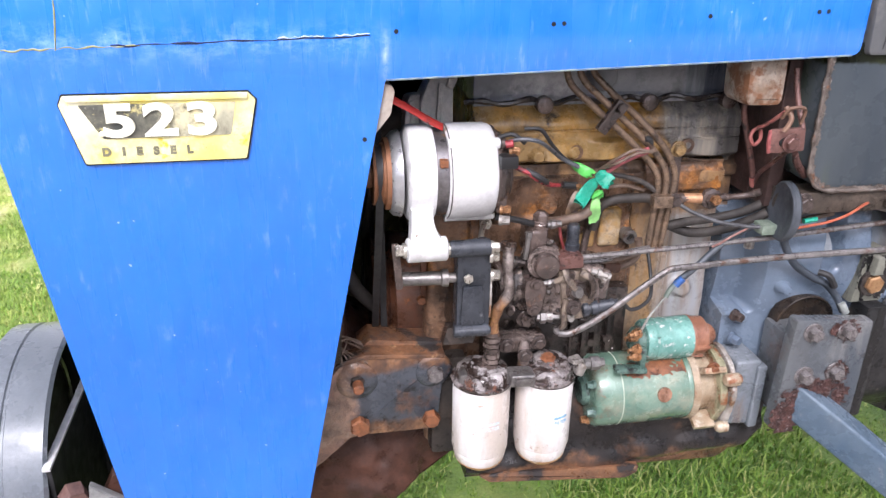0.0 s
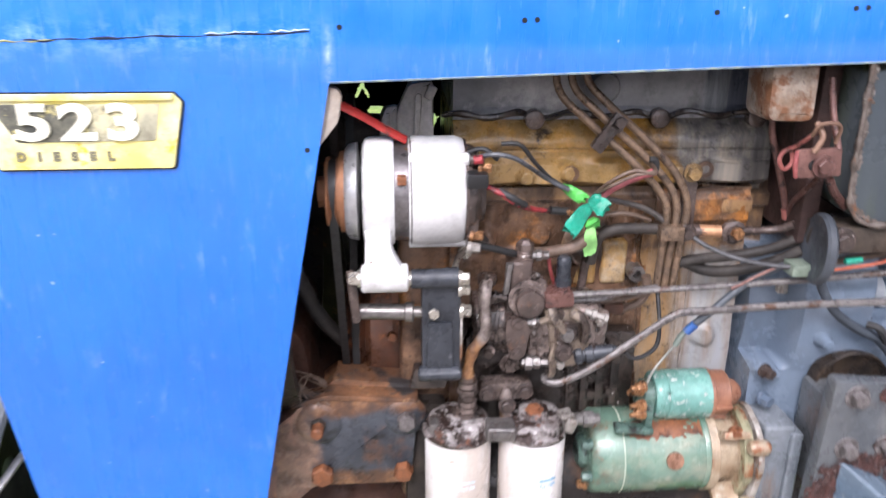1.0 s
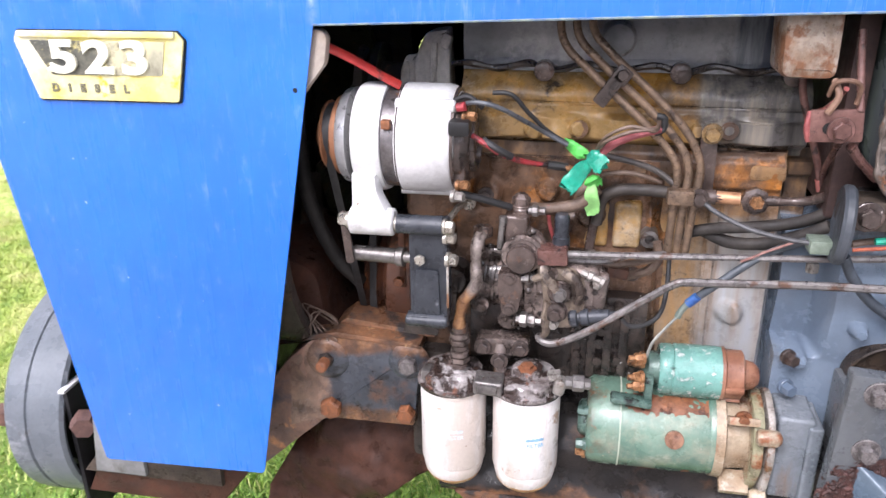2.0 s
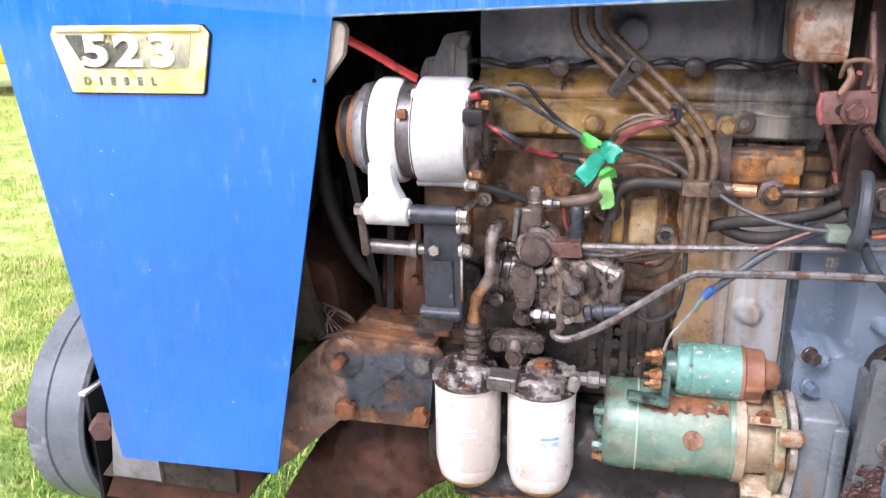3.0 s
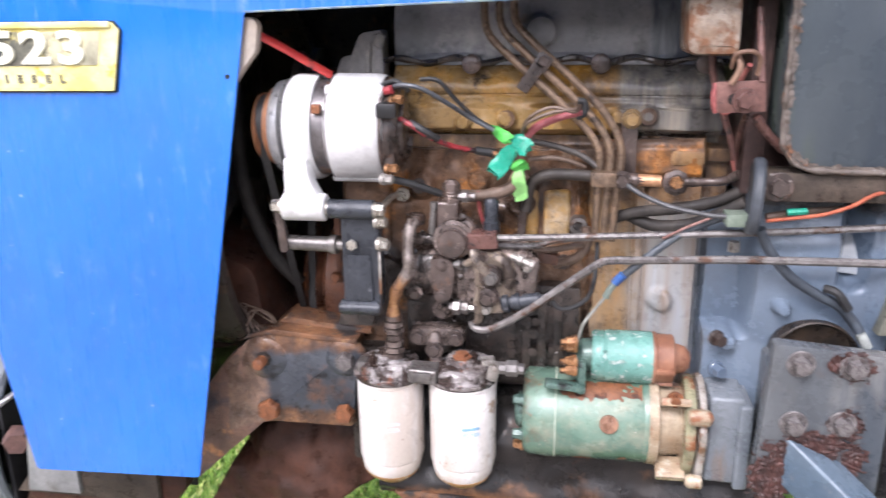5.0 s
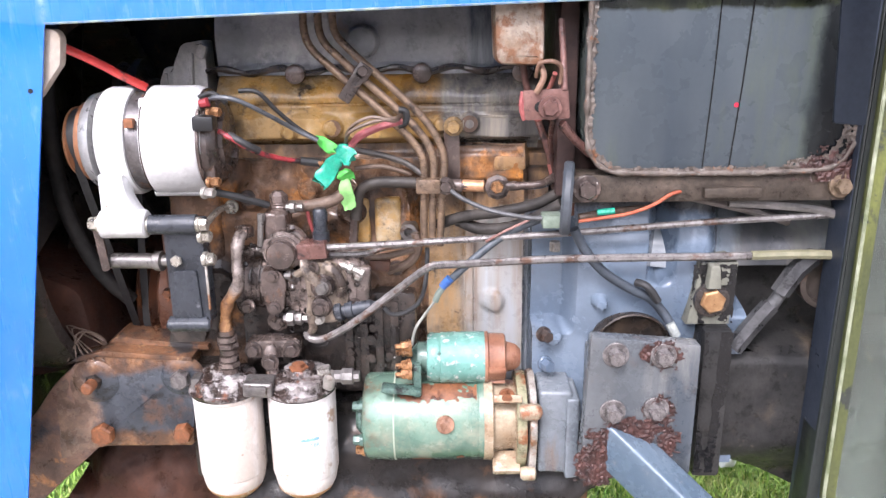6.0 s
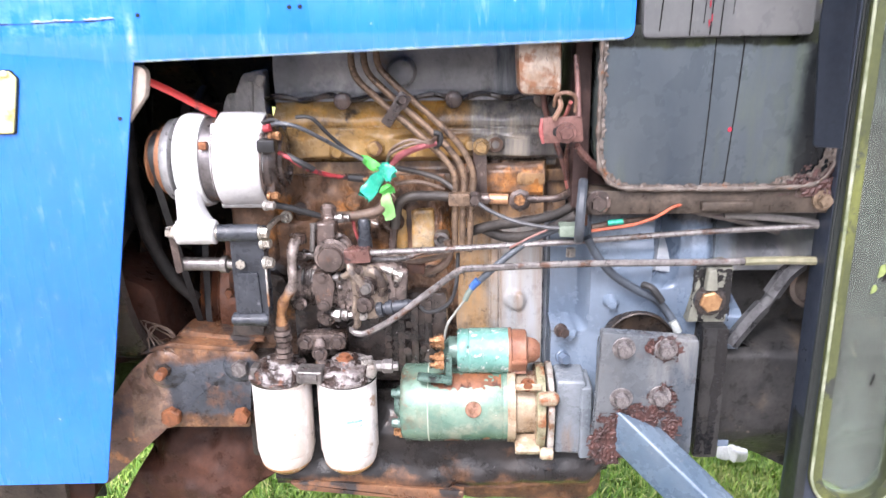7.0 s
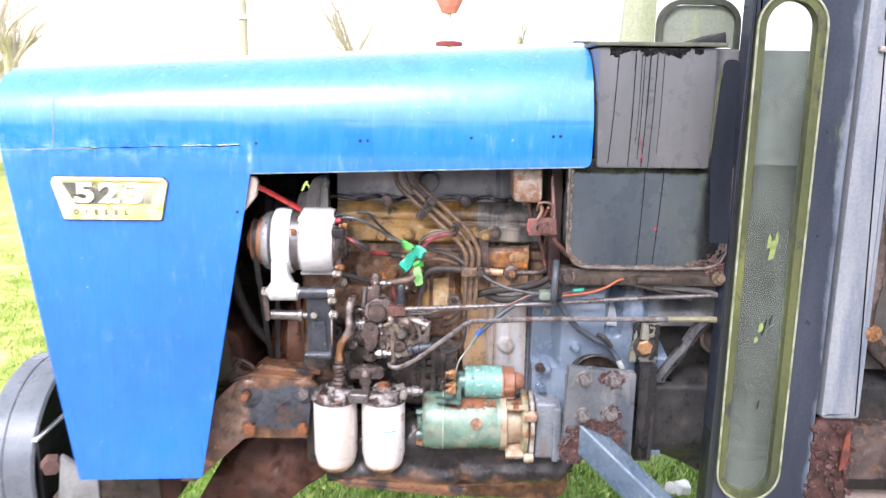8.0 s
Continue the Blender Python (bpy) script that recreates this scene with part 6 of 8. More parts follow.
T("stud", bm, RUST_NUT, "rusty stud", frame_casting)
bolt(frame_casting, (0.062, 0.068, 0.818), "y", 0.023, 0.013, DULL_BOLT, 0.0)
bolt(frame_casting, (-0.051, 0.070, 0.737), "y", 0.027, 0.013, RUST_NUT, 0.0)
bolt(frame_casting, (0.057, 0.070, 0.739), "y", 0.023, 0.014, RUST_NUT, 0.0)
bm = B()
lathe(bm, (-0.0530, 0.0725, 0.8120), "y", [(-0.004, 0.034), (0.001, 0.030), (0.0045, 0.024), (0.0055, 0.015)], 28, 0.05)
T("bolt_boss", bm, FRAME, "", frame_casting)
bm = B()
lathe(bm, (0.0600, 0.0725, 0.8180), "y", [(-0.004, 0.030), (0.001, 0.026), (0.0040, 0.021), (0.0050, 0.014)], 28, 0.05)
T("bolt_boss", bm, FRAME, "", frame_casting)
# axle castings below and behind it
def axle_depth(x, z):
    arch = math.hypot((x - 0.02) / 0.16, (z - 0.62) / 0.10)
    return 0.145 + 0.05 * step(arch, 0.9, 0.3) * step(z, 0.60, 0.03) + 0.018 * noise.noise((x * 14, 0, z * 14)) + 0.006 * noise.noise((x * 50, 0, z * 50)) - 0.03 * bump_at(x, z, -0.02, 0.575, 0.08, 0.8)


bm = relief(B(), -0.20, 0.14, 0.40, 0.73, 60, 60, axle_depth, 0.34)
for v in bm.verts:
    v.co.x = max(v.co.x, -0.139 + (v.co.z - 0.619) * 0.577 if v.co.z < 0.619 else -0.165)
    v.co.x = min(v.co.x, 0.028 + max(0.0, v.co.z - 0.560) * 1.7 - max(0.0, 0.560 - v.co.z) * 1.25)
T("axle_beam", bm, AXLE, "brown rusty front axle casting")
bm = B()
plate(bm, [(-0.50, 0.50), (-0.265, 0.50), (-0.208, 0.575), (-0.203, 0.62), (-0.218, 0.668), (-0.42, 0.668)], 0.10, 0.16, 0.008)
T("nose_crossmember", bm, AXLE, "brown rusty cross member under the nose")
bm = B()
span(bm, 0.060, 0.115, 0.085, 0.35, 0.655, 0.83, 0.01)
T("front_end_plate", bm, DARK_IRON, "dark dirty end plate")

# ---- oil pan ----
bm = B()
plate(bm, [(0.325, 0.600, 0.03), (0.345, 0.575, 0.02), (0.42, 0.560, 0.02), (0.590, 0.556, 0.02), (0.612, 0.58, 0.02), (0.606, 0.78), (0.325, 0.78)], 0.115, 0.45, 0.012)
for v in bm.verts:
    v.co += Vector((0, 1, 0.4)) * 0.005 * noise.noise(v.co * 22)


def pan_depth(x, z):
    """Rounded side of the pan, bulging out towards a flange near its foot."""
    low = 0.620
    y = 0.052 + 0.030 * step(z, 0.735, 0.05) - 0.012 * (1 - step(z, low + 0.040, 0.03)) + 0.010 * (1 - step(z, low + 0.010, 0.016))
    y += 0.010 * noise.noise((x * 9, 2, z * 14)) + 0.004 * noise.noise((x * 34, 6, z * 40))
    return y - 0.006 * max(0.0, 1 - abs(z - 0.712 - 0.10 * (x - 0.3)) / 0.008) * step(x, 0.30, 0.05)


def pan_foot(x):
    return 0.634 - 0.022 * step(x, 0.22, 0.28) + 0.016 * step(x, 0.372, 0.012) + 0.030 * step(x, 0.590, 0.03) + 0.003 * noise.noise((x * 30, 0, 1))


pan_bm = relief(B(), 0.108, 0.606, 0.620, 0.775, 150, 46, pan_depth, 0.30)
for v in pan_bm.verts:
    v.co.z = pan_foot(v.co.x) + (v.co.z - 0.620) / 0.155 * (0.775 - pan_foot(v.co.x))
merge(bm, pan_bm)
pan = T("oil_pan", bm, SUMP, "black oil pan with orange rust along its lip", None, 45)
bm = B()
plate(bm, [(0.128, 0.641, 0.004), (0.146, 0.630, 0.004), (0.370, 0.611, 0.006), (0.392, 0.620, 0.004), (0.392, 0.630), (0.165, 0.646)], 0.034, 0.07, 0.002)
for v in bm.verts:
    v.co += Vector((0, 1, 0.7)) * 0.004 * noise.noise(v.co * 45)
T("pan_flange", bm, FLANGE_RUST, "thin rusty flange along the pan's foot", pan)

# ---- flywheel housing and gearbox ----
def bell_depth(x, z):
    y = 0.075 - 0.018 * step(x, 0.60, 0.10) - 0.012 * math.sin(max(0.0, min(1.0, (z - 0.87) / 0.16)) * math.pi) + 0.045 * (1 - step(x, 0.566, 0.014)) * step(x, 0.505, 0.006) * step(z, 0.878, 0.012)
    y += 0.040 * max(0.0, 1 - abs(x - 0.672 - 0.06 * (z - 0.98)) / 0.018) * step(z, 0.955, 0.02)
    y -= 0.010 * step(x, 0.70, 0.02)
    y += 0.35 * max(0.0, z - 1.00) ** 1.3 * (0.6 + 0.4 * math.cos((x - 0.665) * 20))
    for cx, cz, r in ((0.545, 0.872, 0.013), (0.60, 0.925, 0.010)):
        y -= 0.018 * bump_at(x, z, cx, cz, r)
    y += 0.10 * step(x, 0.752, 0.06) * step(z, 0.92, 0.03)
    y += 0.12 * (1 - step(x, 0.556, 0.020)) * step(z, 1.030, 0.015)
    return y + 0.003 * noise.noise((x * 12, 1, z * 12))


bell = T("flywheel_housing", relief(B(), 0.520, 0.780, 0.70, 1.085, 120, 140, bell_depth, 0.45), BELL, "blue grey painted flywheel housing streaked with dirt")
bolt(bell, (0.532, 0.060, 0.879), (0.4, -1, 0), 0.014, 0.012, GREASE, 0.010)
bolt(bell, (0.545, 0.075, 0.985), "z", 0.013, 0.012, ALLOY)
bolt(bell, (0.535, 0.06, 0.838), (0.4, -1, 0), 0.014, 0.012, BELL, 0.010)
# Dark brown recessed disc, coloured for the shaded depth of the opening.
bm = B()
lathe(bm, (0.6410, 0.0500, 0.8630), "y", [(-0.012, 0.050), (0.010, 0.050), (0.011, 0.048), (0.004, 0.044), (0.0, 0.02)], 36)
T("inspection_port", bm, worn("dark brown port", [(0.012, 0.010, 0.009), (0.06, 0.04, 0.026)], 0.3, 0.2, 30, bump=0.4), "dark round inspection opening", bell)
# mounting plate on the side
PY = -0.028
mplate = T("mounting_plate", plate(B(), [(0.5680, 0.7220) + (0.008,), (0.7030, 0.7290) + (0.006,), (0.7040, 0.9010) + (0.006,), (0.5760, 0.9120) + (0.006,)], PY, PY + 0.022, 0.004), PLATE, "thick grey mounting plate with flaking paint")
bm = B()
span(bm, 0.584, 0.694, PY + 0.022, 0.06, 0.735, 0.872, 0.006)
T("plate_spacer", bm, PLATE, "", mplate)
for x, z in ((0.605, 0.890), (0.660, 0.889), (0.605, 0.817), (0.656, 0.820)):
    bolt(mplate, (x, PY, z), "y", 0.0185, 0.012, DULL_BOLT, 0.0155)


def scab(x0, x1, z0, z1, y, n, thick, inside):
    """A crust of lifted flakes: a ragged sheet kept where inside(x, z) > 0, cracked and curled."""
    bm = B()
    m = max(2, int(n * (z1 - z0) / (x1 - x0)))
    g = {}
    for i in range(n + 1):
        for j in range(m + 1):
            x, z = x0 + (x1 - x0) * i / n, z0 + (z1 - z0) * j / m
            k = noise.noise((x * 110, 3, z * 110)) + 0.8 * noise.noise((x * 300, 7, z * 300))
            if inside(x, z) + 0.35 * k > 0:
                curl = abs(noise.noise((x * 190, 1, z * 150)))
                g[i, j] = bm.verts.new((x + 0.0012 * k, y - thick * (0.25 + 1.5 * curl + 0.4 * k), z))
    for (i, j), v in list(g.items()):
        q = [g.get((i, j)), g.get((i + 1, j)), g.get((i + 1, j + 1)), g.get((i, j + 1))]
        if all(q):
            bm.faces.new(q)
    for v in [v for v in bm.verts if not v.link_faces]:
        bm.verts.remove(v)
    return bm


def plate_rust(x, z):
    best = 0.85 - math.hypot((x - 0.616) / 0.050, (z - 0.768) / 0.042)
    best = max(best, 0.75 - math.hypot((x - 0.648) / 0.030, (z - 0.790) / 0.022), 0.9 - math.hypot((x - 0.588) / 0.030, (z - 0.745) / 0.036), 0.8 - math.hypot((x - 0.672) / 0.018, (z - 0.775) / 0.030))
    for cx, cz, r in ((0.663, 0.889, 0.023), (0.659, 0.818, 0.024), (0.641, 0.893, 0.012), (0.625, 0.80, 0.014)):
        best = max(best, 0.8 - math.hypot(x - cx, z - cz) / r)
    return best


T("rust_crust", scab(0.56, 0.70, 0.715, 0.915, PY - 0.0006, 190, 0.0020, plate_rust), FLAKE, "curled crust of brown rust and old paint", mplate, 25)
bm = B()
span(bm, 0.717, 0.752, 0.005, 0.14, 0.705, 0.905, 0.006)
T("gearbox_flange", bm, GEARBOX, "grey gearbox flange with black oil runs")


def runs_on(x0, x1, z0, z1, y, amount, seed=0.0):
    """Black oil runs as a thin ragged film that follows upright streaks."""
    return scab(x0, x1, z0, z1, y, 60, 0.0003, lambda x, z: 1.6 * noise.noise((x * 75 + seed, seed, z * 5)) + 0.5 * noise.noise((x * 60, seed, z * 40)) + amount)


T("oil_run", runs_on(0.718, 0.751, 0.712, 0.903, 0.0045, -0.10), DRIP, "black oil runs")


def gear_depth(x, z):
    y = 0.075 + 0.03 * step(z, 0.87, 0.01) - 0.04 * (step(z, 0.70, 0.08) - step(z, 0.86, 0.03)) + 0.004 * noise.noise((x * 9, 4, z * 9))
    y += 0.15 * max(0.0, 0.70 - z) + 0.02 * step(x, 0.93, 0.04)
    return y


bm = relief(B(), 0.735, 1.25, 0.56, 1.00, 90, 80, gear_depth, 0.5)
for v in bm.verts:
    if v.co.z < 0.74:
        v.co.x = max(v.co.x, 0.735 + (0.74 - v.co.z) * 0.85)
    low = 0.702 - 0.55 * max(0.0, v.co.x - 0.775)
    v.co.z = max(v.co.z, low)
T("gearbox", bm, GEARBOX, "dark grey gearbox casting with dirty stains")


def cover_depth(x, z):
    """A sloping shoulder with a rounded ridge, falling away to the back."""
    u = (z - 0.965) / 0.11
    y = 0.070 + 0.115 * u * u - 0.020 * max(0.0, 1 - abs(x - 0.715) / 0.05)
    return y + 0.004 * noise.noise((x * 11, 7, z * 11))


T("gearbox_cover", relief(B(), 0.655, 0.900, 0.965, 1.075, 70, 36, cover_depth, 0.45), washed(worn("stained cover paint", [(0.10, 0.135, 0.175), (0.32, 0.35, 0.38)], 0.28, 0.05, 5, [((0.06, 0.085, 0.115), 0.32, 6), ((0.30, 0.25, 0.20), 0.22, 8)], bump=0.1, streak=True, mottle=0.14, coat=0.2), 0.735, 0.80, ((0.03, 0.032, 0.036), (0.075, 0.078, 0.082), (0.14, 0.135, 0.125)), 6), "blue grey gearbox cover, darker grey towards the back")
bm = B()
plate(bm, [(0.700, 0.905), (0.752, 0.905), (0.757, 0.985, 0.004), (0.712, 0.985, 0.004)], 0.024, 0.09, 0.003)
plate(bm, [(0.718, 0.955), (0.734, 0.955), (0.731, 0.985, 0.005), (0.720, 0.985, 0.005)], 0.010, 0.03, 0.003)
boss = T("filler_boss", bm, worn("olive grey boss", [(0.16, 0.16, 0.13), (0.27, 0.27, 0.22)], 0.5, 0.1, 14, [((0.012, 0.012, 0.012), 0.38, 26)], bump=0.4, streak=True), "grey boss with black oil stains")
T("oil_run", runs_on(0.703, 0.755, 0.907, 0.982, 0.0235, 0.02, 4.0), DRIP, "black oil stain", boss)
bm = B()
lathe(bm, (0.727, 0.024, 0.938), "y", [(0, 0.0215), (0.005, 0.021), (0.006, 0.017)], 24, 0.06)
T("oil_ring", bm, OILY, "", boss)
bolt(boss, (0.727, 0.020, 0.938), "y", 0.026, 0.009, worn("brass plug", [(0.26, 0.13, 0.055), (0.50, 0.30, 0.15)], 0.4, 0.4, 50, [((0.05, 0.03, 0.02), 0.3, 50)], bump=0.6), 0.0, 0.0, "filler_plug", "tan brass hexagon filler plug")
# spool link between gearbox and cab
bm = B()
tube(bm, [(0.7620, 0.0300, 0.8700), (0.7930, 0.0350, 0.9110), (0.8050, 0.0350, 0.9260)], 0.015, 6, 2, 0.7)
tube(bm, [(0.8040, 0.0350, 0.9220), (0.8170, 0.0350, 0.9450)], 0.008, 10, 2)
tube(bm, [(0.8140, 0.0350, 0.9410), (0.8310, 0.0350, 0.9700), (0.8520, 0.0400, 0.9860)], 0.016, 6, 2, 0.7)
T("brake_link", bm, worn("grey clevis", [(0.065, 0.066, 0.07), (0.14, 0.14, 0.142)], 0.5, 0.2, 30, bump=0.5, grime=0.5), "grey jointed brake link")
bm = B()
lathe(bm, (0.8750, 0.0500, 0.9530), "y", [(-0.01, 0.036), (0.01, 0.036), (0.012, 0.030), (0.0, 0.028), (-0.004, 0.02)], 28, 0.04)
T("boot_ring", bm, DARK_IRON, "dark ribbed rubber boot")
bm = B()
plate(bm, [(0.7630, 0.8620), (0.9050, 0.7950), (0.9040, 0.8280), (0.8020, 0.8410), (0.7770, 0.8740)], 0.05, 0.12, 0.004)
T("side_shelf", bm, GEARBOX)
# step arm, a square bar running down and outwards
bm = B()
ridge, along = Vector((0.624, -0.048, 0.781)), Vector((0.0714, -0.0571, -0.0549)).normalized()
top = (Vector((0, 0, 1)) - along * along.z).normalized()
side = along.cross(top)
m = Matrix((along, side, top)).transposed().to_4x4()
m.translation = ridge + along * 0.13 - side * 0.021 - top * 0.027
t = B()
box(t, (0, 0, 0), (0.34, 0.042, 0.054), 0.005, (0, 0, 0), 3)
merge(bm, t, m)
T("step_arm", bm, STEP, "blue grey painted square steel step arm")

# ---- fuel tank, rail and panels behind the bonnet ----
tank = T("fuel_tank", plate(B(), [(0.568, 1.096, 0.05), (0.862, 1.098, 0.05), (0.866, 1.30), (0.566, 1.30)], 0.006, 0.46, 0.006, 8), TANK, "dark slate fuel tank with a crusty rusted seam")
bm = B()
pts = rounded([(0.568, 1.096, 0.05), (0.864, 1.098, 0.05)], 8)
path = [(0.566, 0.004, 1.285), (0.566, 0.004, 1.20), (0.566, 0.004, 1.146), (0.572, 0.004, 1.118), (0.588, 0.004, 1.102), (0.615, 0.004, 1.097), (0.72, 0.004, 1.096), (0.82, 0.004, 1.098), (0.850, 0.004, 1.108), (0.863, 0.004, 1.13)]
tube(bm, path, 0.0032, 10, 14, 1, 0.9)
T("tank_seam", bm, TANK_RIM, "rusted crusty welded seam", tank)
def tank_rim(x, z):
    qx, qz = abs(x - 0.716) - 0.100, 1.146 - z
    d = math.hypot(max(qx, 0), max(qz, 0)) + min(max(qx, qz), 0) - 0.050
    m = 0.45 - abs(d + 0.004) / 0.009
    return max(m, 0.3 - abs(d + 0.012) / 0.022 if x > 0.79 else -1)


T("rust_crust", scab(0.564, 0.868, 1.094, 1.285, 0.0052, 220, 0.0016, tank_rim), TANK_RIM, "ragged crust of rust and dirt", tank, 25)

for x0, x1, z1, z0, r in ((0.7035, 0.697, 1.285, 1.099, 0.0013), (0.738, 0.7265, 1.285, 1.099, 0.0014)):
    bm = B()
    tube(bm, [(x0, 0.0058, z1), ((x0 + x1) / 2 + 0.001, 0.0058, (z0 + z1) / 2), (x1, 0.0058, z0)], r, 6, 4, 0.5, 0.3)
    T("oil_run", bm, DRIP, "thin black oil run", tank)
bm = B()
lathe(bm, (0.729, 0.006, 1.171), "y", [(0, 0.0028), (0.0008, 0.0024)], 10)
T("paint_spot", bm, plain("red paint spot", (0.55, 0.02, 0.05), 0.4), "red paint spot", tank)
bm = B()
plate(bm, [(0.80, 1.286, 0.006), (1.075, 1.288, 0.006), (1.075, 1.495), (0.80, 1.495)], 0.046, 0.40, 0.004)
T("scuttle_extension", bm, TANK_GREY, "grey scuttle panel behind the glass")
bm = B()
span(bm, 0.86, 1.10, 0.12, 0.40, 0.98, 1.30, 0.01)
T("footwell_box", bm, GEARBOX, "dark grey footwell box")
T("corner_crust", scab(0.755, 0.862, 1.085, 1.160, 0.0050, 110, 0.0026, lambda x, z: 0.55 - math.hypot((x - 0.850) / 0.075, (z - 1.095) / 0.050) + 0.4 * noise.noise((x * 40, 1, z * 40))), FLAKE, "dark crust at the tank's lower corner", tank, 25)
scuttle = T("scuttle", plate(B(), [(0.613, 1.283, 0.008), (0.815, 1.284, 0.008), (0.815, 1.495, 0.006), (0.606, 1.495, 0.006)], -0.004, 0.46, 0.005), TANK_GREY, "grey scuttle panel with black drips")
for x0, x1, z0, w in ((0.642, 0.632, 1.292, 0.0016), (0.672, 0.668, 1.286, 0.0018), (0.688, 0.684, 1.30, 0.0012), (0.698, 0.692, 1.286, 0.0018), (0.710, 0.704, 1.286, 0.0015), (0.722, 0.718, 1.31, 0.001), (0.683, 0.679, 1.33, 0.001)):
    bm = B()
    tube(bm, [(x0, -0.0042, 1.485), ((x0 + x1) / 2 + 0.001, -0.0042, 1.38), (x1, -0.0042, z0)], (w, w * 0.8), 6, 4, 0.4, 0.4)
    T("oil_run", bm, DRIP, "black oil drip running down", scuttle)
T("oil_stain", scab(0.625, 0.79, 1.455, 1.494, -0.0042, 90, 0.0003, lambda x, z: (z - 1.478) * 45 + 0.9 * noise.noise((x * 32, 2, z * 45)) - 0.1), DRIP, "black oil stain below the lid", scuttle)
bm = B()
for x, z in ((0.690, 1.300), (0.693, 1.306), (0.688, 1.335), (0.690, 1.322)):
    box(bm, (x, -0.0052, z), (0.002, 0.002, 0.008), 0.0006)
T("paint_spot", bm, plain("dark red paint", (0.22, 0.015, 0.03), 0.4), "dark red paint spots", scuttle)
bm = B()
span(bm, 0.600, 0.830, -0.010, 0.46, 1.497, 1.504, 0.002)
T("scuttle_lid", bm, worn("dark lid edge", [(0.06, 0.065, 0.05), (0.14, 0.15, 0.10)], 0.6, 0, 20, bump=0.4), "dark mossy lid edge", scuttle)
guard = T("side_guard", plate(B(), [(0.812, 1.157, 0.004), (0.846, 1.154, 0.004), (0.838, 1.475, 0.01), (0.812, 1.475, 0.02), (0.803, 1.30)], -0.046, -0.042, 0.0015), GUARD, "dark slate curved guard with green algae")
bm = B()
tube(bm, [(0.809, -0.046, 1.455), (0.803, -0.046, 1.39), (0.801, -0.046, 1.32)], (0.004, 0.0015), 6, 4, 0.5, 0.4)
T("algae_line", bm, SEAL, "green algae along the edge", guard)
bm = B()
span(bm, 0.548, 0.905, 0.008, 0.05, 1.062, 1.094, 0.003)
span(bm, 0.70, 0.765, -0.002, 0.012, 1.068, 1.080, 0.003)
rail = T("tank_rail", bm, RAIL, "dirty brown steel rail under the tank")
bolt(rail, (0.569, 0.006, 1.079), "y", 0.019, 0.010, GREASE, 0.016)
bolt(rail, (0.855, 0.006, 1.080), "y", 0.016, 0.010, worn("tan bolt", [(0.20, 0.14, 0.09), (0.34, 0.25, 0.17)], 0.5, 0.3, 40, bump=0.6, grime=0.6), 0.014)
bm = B()
span(bm, 0.540, 0.562, 0.05, 0.10, 1.06, 1.46, 0.004)
span(bm, 0.545, 0.62, 0.09, 0.30, 1.06, 1.46, 0.004)
T("bulkhead", bm, worn("dark red brown bulkhead", [(0.035, 0.022, 0.02), (0.085, 0.045, 0.038)], 0.6, 0.1, 20, bump=0.5), "dark red brown bulkhead")

# ---- linkage beside the tank ----
T("fuel_bowl", plate(B(), [(0.466, 1.215, 0.012), (0.521, 1.214, 0.012), (0.519, 1.32), (0.462, 1.32)], 0.02, 0.085, 0.010), CAN, "rusted pale square canister")
bm = B()
plate(bm, [(0.4940, 1.1900) + (0.003,), (0.5430, 1.1920) + (0.003,), (0.5460, 1.1600) + (0.003,), (0.4970, 1.1580) + (0.004,)], -0.006, 0.000, 0.001)
lock = T("shut_off_plate", bm, PURPLE_RUST, "red brown slotted shut-off plate")
bolt(lock, (0.5240, -0.0070, 1.1715), "y", 0.016, 0.006, PURPLE_RUST, 0.013)
# Black disc painted for the shade in the slot.
bm = B()
lathe(bm, (0.5130, -0.0060, 1.1725), "y", [(0, 0.006), (0.0006, 0.0055)], 12)
T("slot", bm, SHADOW_BLACK, "", lock)
bm = B()
tube(bm, [(0.4950, -0.0020, 1.1885), (0.4930, -0.0040, 1.1730), (0.4970, -0.0020, 1.1585)], 0.003, 8)
T("red_sleeve", bm, worn("chipped red", [(0.20, 0.03, 0.035), (0.40, 0.12, 0.11)], 0.5, 0, 60, grime=0.5), "chipped red edge", lock)
bm = B()
tube(bm, [(0.5380, 0.0300, 1.2630), (0.5400, 0.0200, 1.2270), (0.5390, -0.0050, 1.1890)], 0.0038, 10)
tube(bm, [(0.5020, 0.0800, 1.2150), (0.5060, 0.0840, 1.1900), (0.5180, 0.0850, 1.1550), (0.5340, 0.0870, 1.1120), (0.5430, 0.0880, 1.0790)], 0.0042, 10)
tube(bm, [(0.5290, 0.0010, 1.1600), (0.5300, 0.0300, 1.1350), (0.5370, 0.0700, 1.1050), (0.5440, 0.0860, 1.0800)], 0.0032, 10)
tube(bm, [(0.5380, 0.0000, 1.1540), (0.5520, 0.0100, 1.1370), (0.5740, 0.0200, 1.1160)], 0.005, 8)
T("shut_off_rod", bm, PURPLE_RUST, "rusty red brown control rods")
bm = B()
tube(bm, [(0.5395, 0.0870, 1.0930), (0.5430, 0.0870, 1.0800)], 0.0058, 10)
T("rod_tip", bm, worn("faded red", [(0.38, 0.12, 0.10), (0.5, 0.2, 0.16)], 0.6, 0, 40), "faded red rod end")
bm = B()
tube(bm, [(0.5090, 0.0000, 1.2040), (0.5110, -0.0100, 1.2180), (0.5240, -0.0150, 1.2210), (0.5340, -0.0100, 1.2140), (0.5340, -0.0050, 1.1970)], 0.0024, 8)
